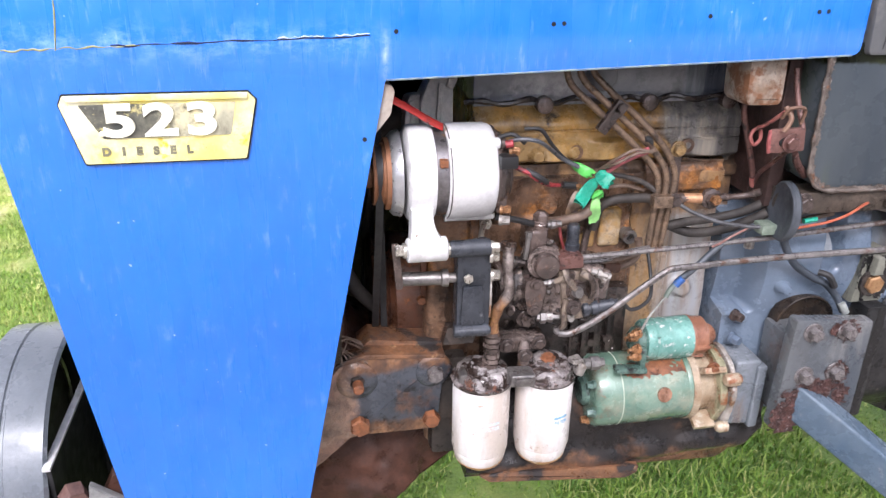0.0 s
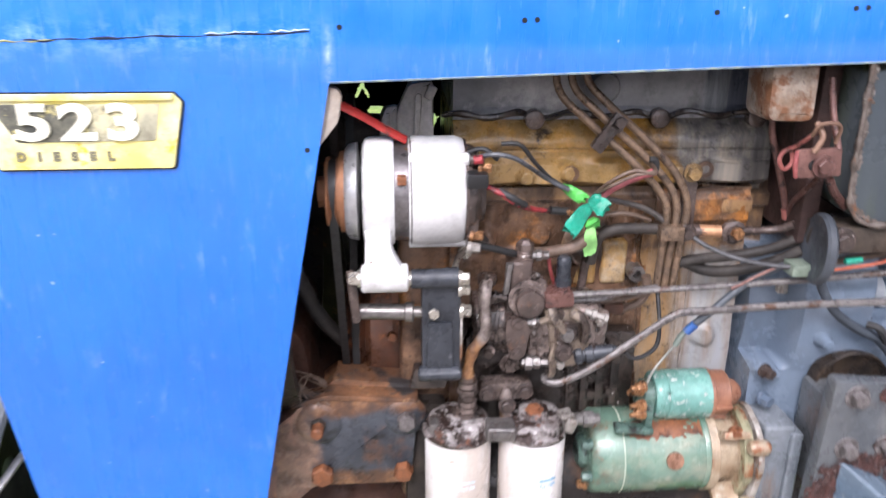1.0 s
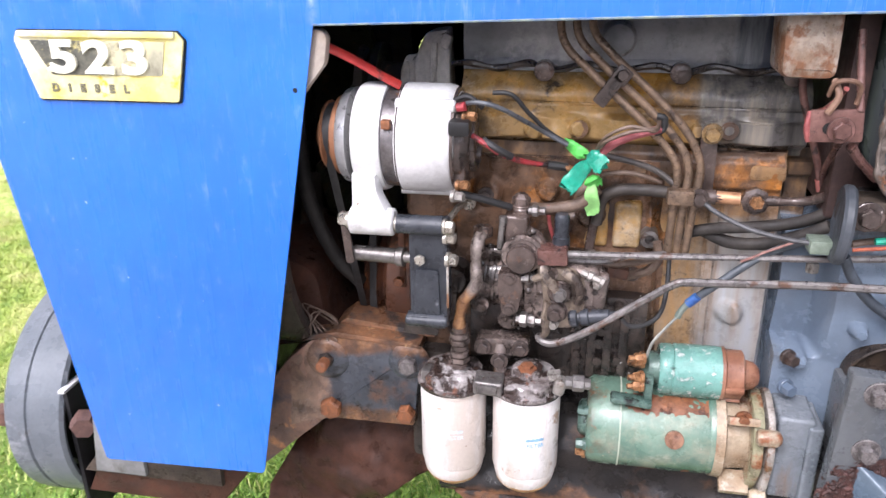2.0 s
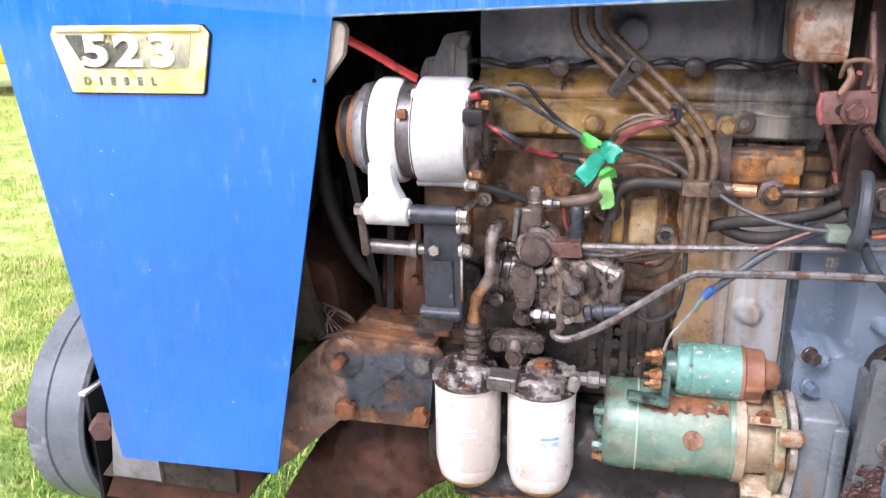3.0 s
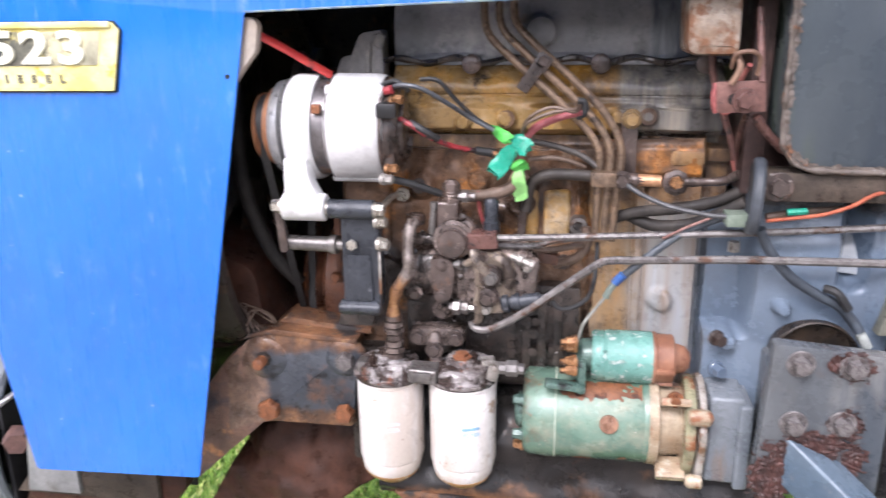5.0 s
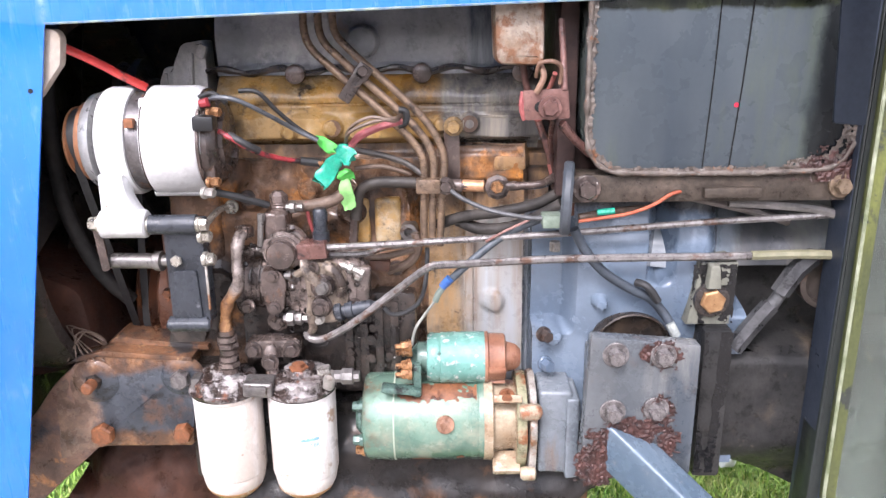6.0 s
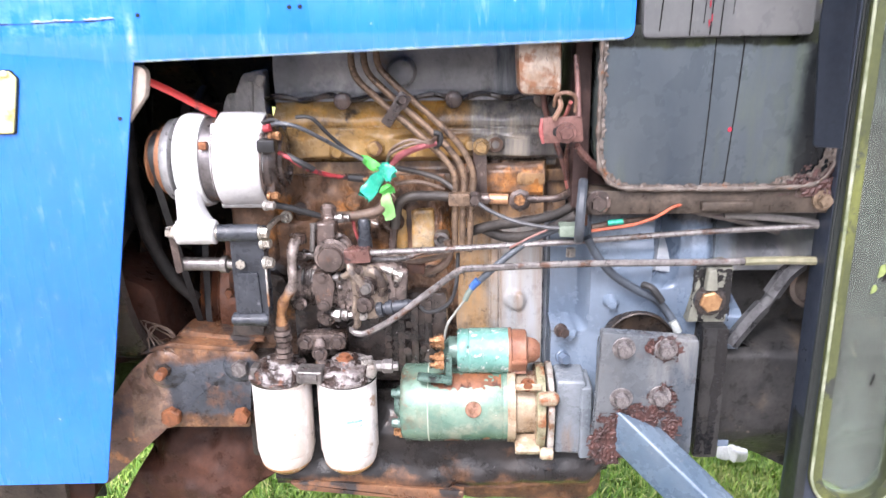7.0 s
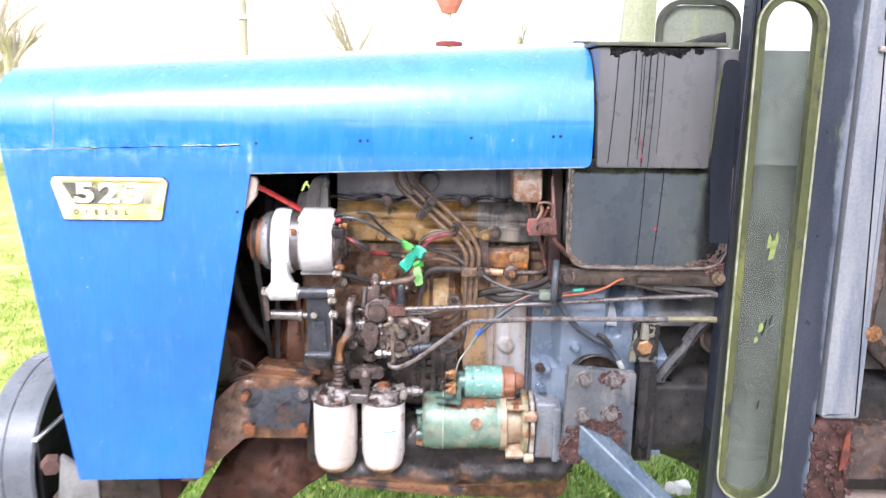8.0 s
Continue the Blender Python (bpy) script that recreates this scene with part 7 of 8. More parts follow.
tube(bm, [(0.5120, 0.0000, 1.2190), (0.5160, -0.0100, 1.2050), (0.5080, -0.0100, 1.1880)], 0.0034, 8)
T("return_spring", bm, worn("rusty clip", [(0.14, 0.075, 0.050), (0.30, 0.18, 0.12)], 0.6, 0.2, 40, bump=0.4), "bent rusty wire clip")
bm = B()
tube(bm, [(0.5330, 0.0300, 1.2050), (0.5300, 0.0500, 1.1880), (0.5240, 0.0640, 1.1760), (0.5150, 0.0680, 1.1700), (0.5120, 0.0680, 1.1590), (0.5190, 0.0680, 1.1490), (0.5270, 0.0680, 1.1560), (0.5260, 0.0680, 1.1680), (0.5200, 0.0660, 1.1760)], 0.0028, 10)
T("wire_ring", bm, worn("chipped pink red wire", [(0.28, 0.06, 0.055), (0.52, 0.20, 0.17)], 0.45, 0, 60, [((0.12, 0.05, 0.04), 0.4, 80)], bump=0.4), "red wire bent into a hanging ring")
# black disc on its stalk
bm = B()
lathe(bm, (0.5487, 0.014, 1.0665), (-0.985, 0.16, 0.04), [(-0.006, 0.03), (-0.006, 0.040), (-0.003, 0.0425), (0.003, 0.0425), (0.006, 0.040), (0.006, 0.030), (0.0045, 0.028), (0.0045, 0.008)], 40)
disc = T("clutch_pedal_pad", bm, DISC, "round slate grey rubber pad")
bm = B()
box(bm, (0.556, 0.026, 1.07), (0.004, 0.02, 0.05), 0.001)
T("backing_plate", bm, RUSTY, "", disc)
bm = B()
span(bm, 0.522, 0.545, 0.015, 0.04, 1.030, 1.045, 0.002)
T("wire_clip", bm, worn("green grey clip", [(0.16, 0.22, 0.17), (0.25, 0.30, 0.24)], 0.5, 0.1, 40), "green grey wire clip")

# ---- pipes, rods and wiring ----
def run(name, pts, r, material, label="", seg=8, flat=1.0, lump=0.0, parent=None):
    bm = B()
    tube(bm, pts, r, seg, 6, flat, lump)
    return T(name, bm, material, label, parent)


for k in range(3):
    d = k * 0.0125
    run("injector_pipe", [((0.2440, 0.1000, 1.2930)[0] + d * 1.5, 0.105, (0.2440, 0.1000, 1.2930)[2] + d * 0.5), ((0.2470, 0.0950, 1.2410)[0] + d * 1.3, 0.098, (0.2470, 0.0950, 1.2410)[2] + d * 0.6), ((0.2820, 0.0880, 1.2050)[0] + d * 0.8, 0.086, (0.2820, 0.0880, 1.2050)[2] + d * 0.9), ((0.3360, 0.0800, 1.1580)[0] + d * 0.75, 0.079, (0.3360, 0.0800, 1.1580)[2] + d * 0.9), ((0.3710, 0.0780, 1.1230)[0] + d * 0.85, 0.077, (0.3710, 0.0780, 1.1230)[2] + d * 0.7), ((0.3830, 0.0750, 1.0990)[0] + d, 0.075, (0.3830, 0.0750, 1.0990)[2] + d * 0.2), ((0.3830, 0.0750, 1.0640)[0] + d * 0.9, 0.075, (0.3830, 0.0750, 1.0640)[2]), ((0.3820, 0.0800, 0.9920)[0] + d * 0.8, 0.080, (0.3820, 0.0800, 0.9920)[2])], 0.0048, PIPE, "grimy steel injector pipe", 10)
bm = B()
box(bm, (0.3040, 0.0780, 1.1930), (0.016, 0.012, 0.050), 0.003, (0, 35, 0))
box(bm, (0.3140, 0.0780, 1.2050), (0.020, 0.012, 0.020), 0.004, (0, 35, 0))
clipu = T("pipe_clamp", bm, GREASE, "dark steel pipe clamp")
bolt(clipu, (0.3150, 0.0720, 1.2070), "y", 0.012, 0.006, GREASE)
bm = B()
box(bm, (0.3890, 0.0680, 1.0710), (0.030, 0.016, 0.018), 0.003)
T("pipe_clamp", bm, PIPE, "brown steel pipe clamp")
bolt(tractor, (0.4100, 0.0700, 1.0700), "y", 0.014, 0.008, GREASE, 0.011)
bm = B()
plate(bm, [(0.4080, 1.1470) + (0.008,), (0.4270, 1.1490) + (0.008,), (0.4280, 1.0680) + (0.004,), (0.4090, 1.0660) + (0.004,)], 0.097, 0.102, 0.001)
strap = T("lifting_strap", bm, GREASE, "dark steel strap")
bolt(strap, (0.4200, 0.0980, 1.1380), "y", 0.016, 0.008, HEAD, 0.012)
run("throttle_rod", [(0.2620, 0.0450, 1.0010), (0.3400, 0.0400, 1.0060), (0.4440, 0.0350, 1.0130), (0.5460, 0.0300, 1.0200), (0.7140, 0.0300, 1.0320), (0.8140, 0.0300, 1.0370), (0.8810, 0.0300, 1.0410)], 0.0042, ROD, "thin grey throttle rod")
run("stop_rod", [(0.2350, 0.0400, 0.8940), (0.2390, 0.0380, 0.8860), (0.2570, 0.0350, 0.8860), (0.2940, 0.0300, 0.9080), (0.3420, 0.0260, 0.9460), (0.3850, 0.0220, 0.9800), (0.4020, 0.0220, 0.9850), (0.4300, 0.0220, 0.9860), (0.5460, 0.0220, 0.9910), (0.7080, 0.0220, 0.9920), (0.7760, 0.0220, 0.9930)], 0.0048, ROD, "cranked grey stop rod")
run("rod_sleeve", [(0.7690, 0.0220, 0.9930), (0.8300, 0.0220, 0.9940), (0.8810, 0.0220, 0.9920)], 0.0058, worn("olive sleeve", [(0.16, 0.155, 0.09), (0.28, 0.26, 0.17)], 0.5, 0, 30), "olive sleeve on the rod")
run("link_rod", [(0.2660, 0.0600, 0.9870), (0.3090, 0.0600, 0.9880), (0.3380, 0.0650, 0.9950), (0.3800, 0.0700, 0.9980)], 0.004, ROD)
run("link_rod", [(0.2940, 0.0700, 0.9820), (0.3290, 0.0750, 0.9790), (0.3690, 0.0800, 0.9870)], 0.0045, WIRE_BROWN)
run("coolant_hose", [(0.3340, 0.1000, 0.9520), (0.3630, 0.0900, 0.9670), (0.3740, 0.0900, 0.9860), (0.3710, 0.0900, 1.0050)], 0.006, WIRE_BROWN)
bm = B()
lathe(bm, (0.3620, 0.1100, 1.0040), "y", [(-0.02, 0.011), (0.012, 0.011), (0.0125, 0.006), (0.0, 0.0055)], 18)
T("open_pipe_stub", bm, STEEL, "open steel pipe stub")
bm = B()
lathe(bm, (0.4160, 0.0850, 1.0670), (1, -0.1, 0.0), [(0, 0.009), (0.014, 0.009), (0.015, 0.0065), (0.025, 0.0065)], 10)
T("pipe_nut", bm, GREASE)
run("copper_joint", [(0.4310, 0.0850, 1.0670), (0.4570, 0.0800, 1.0670)], 0.0075, worn("copper joint", [(0.50, 0.24, 0.12), (0.66, 0.40, 0.24)], 0.45, 0.4, 40, bump=0.4), "orange copper joint", 12)
bm = B()
lathe(bm, (0.4730, 0.0850, 1.0660), "y", [(0, 0.016), (0.008, 0.016), (0.010, 0.011), (0.016, 0.010)], 8)
ring = T("banjo_joint", bm, GREASE, "greasy banjo joint")
bolt(ring, (0.4720, 0.0680, 1.0690), "y", 0.014, 0.008, COPPER_NUT)
run("fuel_line", [(0.4830, 0.0800, 1.0670), (0.5020, 0.0800, 1.0670), (0.5260, 0.0750, 1.0700), (0.5400, 0.0600, 1.0810)], 0.0055, GREASE, "", 10, 1, 0.2)
run("battery_cable", [(0.3980, 0.1000, 1.0130), (0.4310, 0.0900, 1.0260), (0.4810, 0.0800, 1.0350), (0.5220, 0.0700, 1.0470), (0.5480, 0.0600, 1.0640)], 0.007, DUSTY, "thick dusty black cable", 10)
run("battery_cable", [(0.4240, 0.1000, 1.0190), (0.4530, 0.0900, 1.0100), (0.4920, 0.0800, 1.0150), (0.5250, 0.0600, 1.0350), (0.5480, 0.0500, 1.0510)], 0.0075, DUSTY, "thick dusty black cable", 10)
run("grey_cable", [(0.5500, 0.0400, 1.0420), (0.5160, 0.0400, 1.0330), (0.4810, 0.0350, 1.0180), (0.4570, 0.0300, 1.0020), (0.4350, 0.0260, 0.9840), (0.4090, 0.0300, 0.9580)], 0.0048, worn("slate cable", [(0.040, 0.050, 0.062), (0.10, 0.115, 0.13)], 0.5, 0, 30), "slate grey cable", 10)
run("red_lead", [(0.5080, 0.0300, 1.0370), (0.4810, 0.0280, 1.0250), (0.4670, 0.0260, 1.0180), (0.4570, 0.0300, 1.0110)], 0.0016, worn("faded pink lead", [(0.17, 0.075, 0.06), (0.34, 0.19, 0.16)], 0.5, 0, 40), "faded red lead")
run("blue_tape", [(0.4140, 0.0220, 0.9680), (0.4050, 0.0240, 0.9570)], 0.0054, WIRE_BLUE, "blue insulating tape", 10)
run("starter_lead", [(0.4090, 0.0300, 0.9580), (0.4000, 0.0300, 0.9460), (0.3960, 0.0300, 0.9360)], 0.0040, worn("green grey lead", [(0.10, 0.14, 0.12), (0.22, 0.26, 0.22)], 0.5, 0, 30), "", 8)
run("starter_lead", [(0.3960, 0.0300, 0.9370), (0.3830, 0.0300, 0.9190), (0.3710, 0.0300, 0.9000), (0.3660, 0.0350, 0.8760)], 0.0018, worn("dirty white lead", [(0.16, 0.17, 0.15), (0.40, 0.40, 0.36)], 0.5, 0, 40), "dirty white lead to the starter", 8)
run("thin_wire", [(0.3330, 0.0300, 0.9290), (0.3420, 0.0300, 0.9200), (0.3580, 0.0320, 0.9210), (0.3760, 0.0400, 0.9320), (0.3840, 0.0600, 0.9530), (0.3860, 0.0850, 0.9870)], 0.0028, RUBBER, "thin black wire")
run("black_hose", [(0.5590, 0.0200, 1.0280), (0.5730, 0.0250, 1.0020), (0.5990, 0.0300, 0.9710), (0.6310, 0.0300, 0.9500), (0.6560, 0.0300, 0.9370), (0.6740, 0.0250, 0.9170), (0.6870, 0.0200, 0.8940)], 0.0058, worn("slate hose", [(0.025, 0.032, 0.042), (0.065, 0.08, 0.10)], 0.5, 0, 30), "slate grey hose down to the plate", 10)
run("hose_end", [(0.6780, 0.0160, 0.9100), (0.6860, 0.0120, 0.8950)], 0.0058, worn("pale hose end", [(0.20, 0.225, 0.22), (0.38, 0.40, 0.37)], 0.5, 0, 40), "pale hose end", 10)
run("branch_hose", [(0.6380, 0.0300, 0.9580), (0.6490, 0.0200, 0.9560), (0.6630, 0.0200, 0.9370)], 0.005, RUBBER, "", 8)
run("thin_wire", [(0.4140, 0.0650, 1.0670), (0.4310, 0.0550, 1.0570), (0.4640, 0.0400, 1.0460), (0.5050, 0.0300, 1.0400), (0.5340, 0.0200, 1.0410)], 0.0030, worn("grey wire sleeve", [(0.035, 0.036, 0.04), (0.09, 0.09, 0.095)], 0.5, 0, 40), "grey wire")
run("orange_cable", [(0.5620, 0.0100, 1.0400), (0.5950, 0.0080, 1.0450), (0.6200, 0.0060, 1.0500), (0.6450, 0.0040, 1.0600), (0.6640, 0.0040, 1.0720), (0.6770, 0.0100, 1.0740)], 0.0021, WIRE_ORANGE, "orange braided cable")
run("green_joint", [(0.5840, 0.0150, 1.0490), (0.6040, 0.0150, 1.0510)], 0.0038, TAPE_B, "green tape on a wire")
run("steel_pipe", [(0.5650, 0.0250, 1.0410), (0.5990, 0.0300, 1.0460), (0.6480, 0.0400, 1.0480)], 0.004, WIRE_BROWN)
run("steel_pipe", [(0.6750, 0.0200, 1.0690), (0.7190, 0.0300, 1.0570), (0.7700, 0.0400, 1.0430), (0.8200, 0.0500, 1.0260)], 0.005, worn("dull pipe", [(0.12, 0.10, 0.09), (0.24, 0.21, 0.19)], 0.5, 0.2, 30), "dull brown pipe")
run("steel_pipe", [(0.7390, 0.0300, 1.0560), (0.7990, 0.0300, 1.0520), (0.8470, 0.0300, 1.0460), (0.8720, 0.0300, 1.0350), (0.8890, 0.0400, 1.0130)], 0.006, worn("dull pipe grey", [(0.16, 0.15, 0.14), (0.28, 0.26, 0.25)], 0.5, 0.2, 30), "dull grey pipe")
# alternator leads to the taped joint
run("grey_lead", [(0.1450, 0.0200, 1.1800), (0.1600, 0.0120, 1.1850), (0.1828, 0.0125, 1.1806), (0.2098, 0.0387, 1.1606), (0.2327, 0.0623, 1.1415), (0.2586, 0.0660, 1.1272)], 0.0027, WIRE_GREY, "grey lead with bare ends")
run("black_lead", [(0.1740, 0.0502, 1.1880), (0.1953, 0.0479, 1.1867), (0.2137, 0.0564, 1.1652), (0.2358, 0.0665, 1.1423), (0.2586, 0.0680, 1.1282)], 0.0026, RUBBER, "thin black lead")
run("black_lead", [(0.1340, 0.0300, 1.1830), (0.1510, 0.0250, 1.1880), (0.1670, 0.0200, 1.1770)], 0.003, RUBBER)
run("red_stub", [(0.1400, 0.0150, 1.1780), (0.1490, 0.0120, 1.1800)], 0.005, WIRE_RED, "red terminal sleeve")
run("red_lead", [(0.1560, 0.0200, 1.1460), (0.1720, 0.0121, 1.1390), (0.1924, 0.0222, 1.1234), (0.2176, 0.0490, 1.1093), (0.2399, 0.0667, 1.1025)], 0.0032, WIRE_RED, "red cable with worn black patches", 8, 1, 0.25)
run("black_sleeve", [(0.1680, 0.0160, 1.1430), (0.1847, 0.0113, 1.1343), (0.1991, 0.0214, 1.1234)], 0.0042, RUBBER, "worn black sleeve", 8)
run("black_sleeve", [(0.2368, 0.0638, 1.1038), (0.2596, 0.0710, 1.0991)], 0.0050, RUBBER, "black cable sleeve", 8)
run("bare_end", [(0.2565, 0.0690, 1.1002), (0.2658, 0.0710, 1.0970)], 0.004, COPPER_NUT)
run("black_lead", [(0.1370, 0.0300, 1.0750), (0.1640, 0.0400, 1.0660), (0.1956, 0.0600, 1.0505)], 0.0045, RUBBER, "black lead")
run("dirty_hose", [(0.2026, 0.0659, 1.0482), (0.2424, 0.0746, 1.0460), (0.2762, 0.0740, 1.0549), (0.2957, 0.0740, 1.0744)], 0.0075, WIRE_BROWN, "dirty brown hose", 10)
run("red_lead", [(0.2391, 0.0718, 1.0520), (0.2410, 0.0711, 1.0320), (0.2462, 0.0719, 1.0121), (0.2514, 0.0730, 1.0000)], 0.0024, worn("dull red wire", [(0.20, 0.03, 0.03), (0.34, 0.08, 0.075)], 0.5, 0, 40), "dull red wire")
for k in range(2):
    run("brown_strand", [(0.2907, 0.0720, 1.1198), ((0.3002, 0.0710, 1.1407)[0], 0.035 + 0.004 * k, (0.3002, 0.0710, 1.1407)[2] + 0.004 * k), ((0.3251, 0.0710, 1.1522)[0], 0.035, (0.3251, 0.0710, 1.1522)[2] + 0.006 * k), ((0.3518, 0.0720, 1.1560)[0], 0.04, (0.3518, 0.0720, 1.1560)[2] - 0.003 * k), (0.3588, 0.0780, 1.1555)], 0.0022, WIRE_BROWN, "", 6)
run("red_lead", [(0.2981, 0.0590, 1.1209), (0.3106, 0.0540, 1.1344), (0.3355, 0.0540, 1.1448), (0.3591, 0.0600, 1.1508)], 0.0046, worn("red wire bundle", [(0.20, 0.04, 0.045), (0.46, 0.13, 0.14)], 0.5, 0, 60, bump=0.5), "faded red wire bundle", 8, 1, 0.25)
run("rubber_loop", [(0.3552, 0.0740, 1.1616), (0.3634, 0.0740, 1.1596), (0.3634, 0.0740, 1.1473), (0.3542, 0.0740, 1.1421)], 0.004, RUBBER, "black rubber loop")
run("harness", [(0.3008, 0.0740, 1.1144), (0.3300, 0.0760, 1.1081), (0.3598, 0.0780, 1.0980), (0.3810, 0.0750, 1.0840)], 0.0038, worn("grey harness", [(0.035, 0.030, 0.027), (0.10, 0.085, 0.075)], 0.5, 0, 40), "grey dirty wire")
run("harness", [(0.2993, 0.0780, 1.0909), (0.3330, 0.0800, 1.0930), (0.3680, 0.0850, 1.0820)], 0.003, WIRE_BROWN)
run("dirty_hose", [(0.2970, 0.0900, 1.0250), (0.3030, 0.0850, 1.0590), (0.3220, 0.0800, 1.0720), (0.3540, 0.0800, 1.0730), (0.3820, 0.0800, 1.0710)], 0.007, worn("dark dirty hose", [(0.022, 0.019, 0.017), (0.065, 0.052, 0.043)], 0.6, 0, 30, bump=0.5), "dark dirty hose", 10)
run("pipe_down", [(0.2900, 0.1000, 0.9840), (0.2940, 0.1000, 1.0220), (0.2990, 0.0950, 1.0530)], 0.006, GREASE, "", 8)


def tape(c, tip, w0, w1, thick, material, label):
    """A folded flag of insulating tape from c to tip, creased, with a torn end."""
    bm = B()
    a, b = Vector(c), Vector(tip)
    d = (b - a).normalized()
    s = d.cross(Vector((0, 1, 0))).normalized()
    n = s.cross(d)
    rng = random.Random(int(a.x * 1e5))
    rows_ = []
    for k in range(13):
        u = k / 12
        w = (w0 + (w1 - w0) * u) * (0.55 + 0.45 * min(1, u * 4)) * (1 - 0.25 * max(0, u - 0.8) * 5)
        ring = []
        for j in range(16):
            q = math.tau * j / 16
            tear = (rng.uniform(-0.004, 0.003) if k == 12 else 0.0)
            crease = 0.0022 * noise.noise((u * 5 + a.x * 50, math.cos(q) * 1.6, math.sin(q) * 1.6)) + 0.0030 * math.sin(u * 4.2 + a.z * 90)
            ring.append(bm.verts.new(a.lerp(b, u) + d * tear + s * (w * math.cos(q) + 0.0018 * noise.noise((u * 7, 3, a.x * 70))) + n * (thick * 0.55 * math.sin(q) * (1.25 - 0.8 * u) + crease)))
        rows_.append(ring)
    for r0, r1 in zip(rows_, rows_[1:]):
        for j in range(16):
            bm.faces.new((r0[j], r0[(j + 1) % 16], r1[(j + 1) % 16], r1[j]))
    bm.faces.new(rows_[0][::-1])
    bm.faces.new(rows_[-1])
    return T("tape_tag", bm, material, label, None, 30)


tape((0.2530, 0.0780, 1.1290), (0.2800, 0.0680, 1.1150), 0.006, 0.008, 0.005, TAPE_A, "bright green insulating tape")
tape((0.2860, 0.0600, 1.1120), (0.2590, 0.0560, 1.0775), 0.008, 0.0125, 0.003, TAPE_B, "teal green insulating tape tag")
tape((0.2830, 0.0560, 1.1215), (0.3015, 0.0510, 1.1060), 0.009, 0.0115, 0.004, TAPE_B, "teal green insulating tape lump")
tape((0.2860, 0.0640, 1.0920), (0.2940, 0.0660, 1.0780), 0.010, 0.009, 0.005, TAPE_A, "bright green insulating tape")
tape((0.2880, 0.0680, 1.0830), (0.2915, 0.0720, 1.0420), 0.007, 0.0095, 0.003, TAPE_C, "pale green insulating tape tag")

# ---- cab side: door with a long rounded pane ----
ALGAE = worn("fresh algae", [(0.16, 0.22, 0.05), (0.30, 0.36, 0.13)], 0.7, 0, 60)
def ring_outline(x0, x1, z0, z1, rb, rt, n=10):
    out = []
    for cx, cz, r, a0 in ((x0 + rb, z0 + rb, rb, 180), (x1 - rb, z0 + rb, rb, 270), (x1 - rt, z1 - rt, rt, 0), (x0 + rt, z1 - rt, rt, 90)):
        for k in range(n + 1):
            a = radians(a0 + 90 * k / n)
            out.append((cx + r * math.cos(a), cz + r * math.sin(a)))
    return out


def ring_plate(bm, outer, inner, y0, y1):
    """A frame between two outlines with the same number of points."""
    n = len(outer)
    vs = [[bm.verts.new((p[0], y, p[1])) for p in o] for o, y in ((outer, y0), (inner, y0), (inner, y1), (outer, y1))]
    for a, b in zip(vs, vs[1:] + vs[:1]):
        for k in range(n):
            j = (k + 1) % n
            bm.faces.new((a[k], a[j], b[j], b[k]))
    return bm


DX0, DX1, DZ0, DZ1 = 0.878, 0.997, 0.636, 1.590
pane_out = ring_outline(DX0, DX1, DZ0, DZ1, 0.059, 0.059)
frame_out = ring_outline(DX0 - 0.020, DX1 + 0.062, DZ0 - 0.10, DZ1 + 0.45, 0.075, 0.06)
frame_out = [(DX0 - 0.007 - 0.013 * max(0.0, min(1.0, (1.45 - z) / 0.75)), z) if x < DX0 - 0.004 and 0.60 < z < 2.0 else (x, z) for x, z in frame_out]
bm = ring_plate(B(), frame_out, pane_out, -0.006, 0.036)
door = T("cab_door", bm, DOOR, "weathered slate blue cab door with a long rounded pane")
# Dark strip added for the shade on the door edge's return face.
bm = B()
plate(bm, [(DX0 - 0.0205, 0.62, 0.006), (DX0 - 0.0050, 0.62, 0.006), (DX0 - 0.0030, 1.60, 0.002), (DX0 - 0.0075, 1.60, 0.002)], -0.0095, 0.030, 0.003)
T("edge_shade", bm, worn("dark door edge shade", [(0.006, 0.008, 0.008), (0.022, 0.028, 0.026)], 0.5, 0, 12, [((0.045, 0.055, 0.030), 0.24, 14)], bump=0.3, streak=True), "dark strip for the shaded return of the door edge", door)
bm = ring_plate(B(), ring_outline(DX0 - 0.003, DX1 + 0.003, DZ0 - 0.003, DZ1 + 0.003, 0.062, 0.062), ring_outline(DX0 + 0.014, DX1 - 0.016, DZ0 + 0.014, DZ1 - 0.014, 0.044, 0.044), -0.013, 0.012)
T("window_seal", bm, SEAL, "rubber window seal green with algae", door)
bm = B()
p = ring_outline(DX0 - 0.001, DX1 + 0.001, DZ0 - 0.001, DZ1 + 0.001, 0.060, 0.060)
tube(bm, [(x, -0.0145, z) for x, z in p] + [(p[0][0], -0.0145, p[0][1])], 0.0022, 6, 1)
T("seal_lip", bm, SEAL_PALE, "pale worn seal lip", door)
bm = B()
p = ring_outline(DX0 + 0.012, DX1 - 0.014, DZ0 + 0.012, DZ1 - 0.012, 0.045, 0.045)
plate(bm, p, 0.002, 0.006, 0)
pane = T("pane", bm, GLASS, "dirty glass pane with green smears", door)
pane.visible_shadow = False
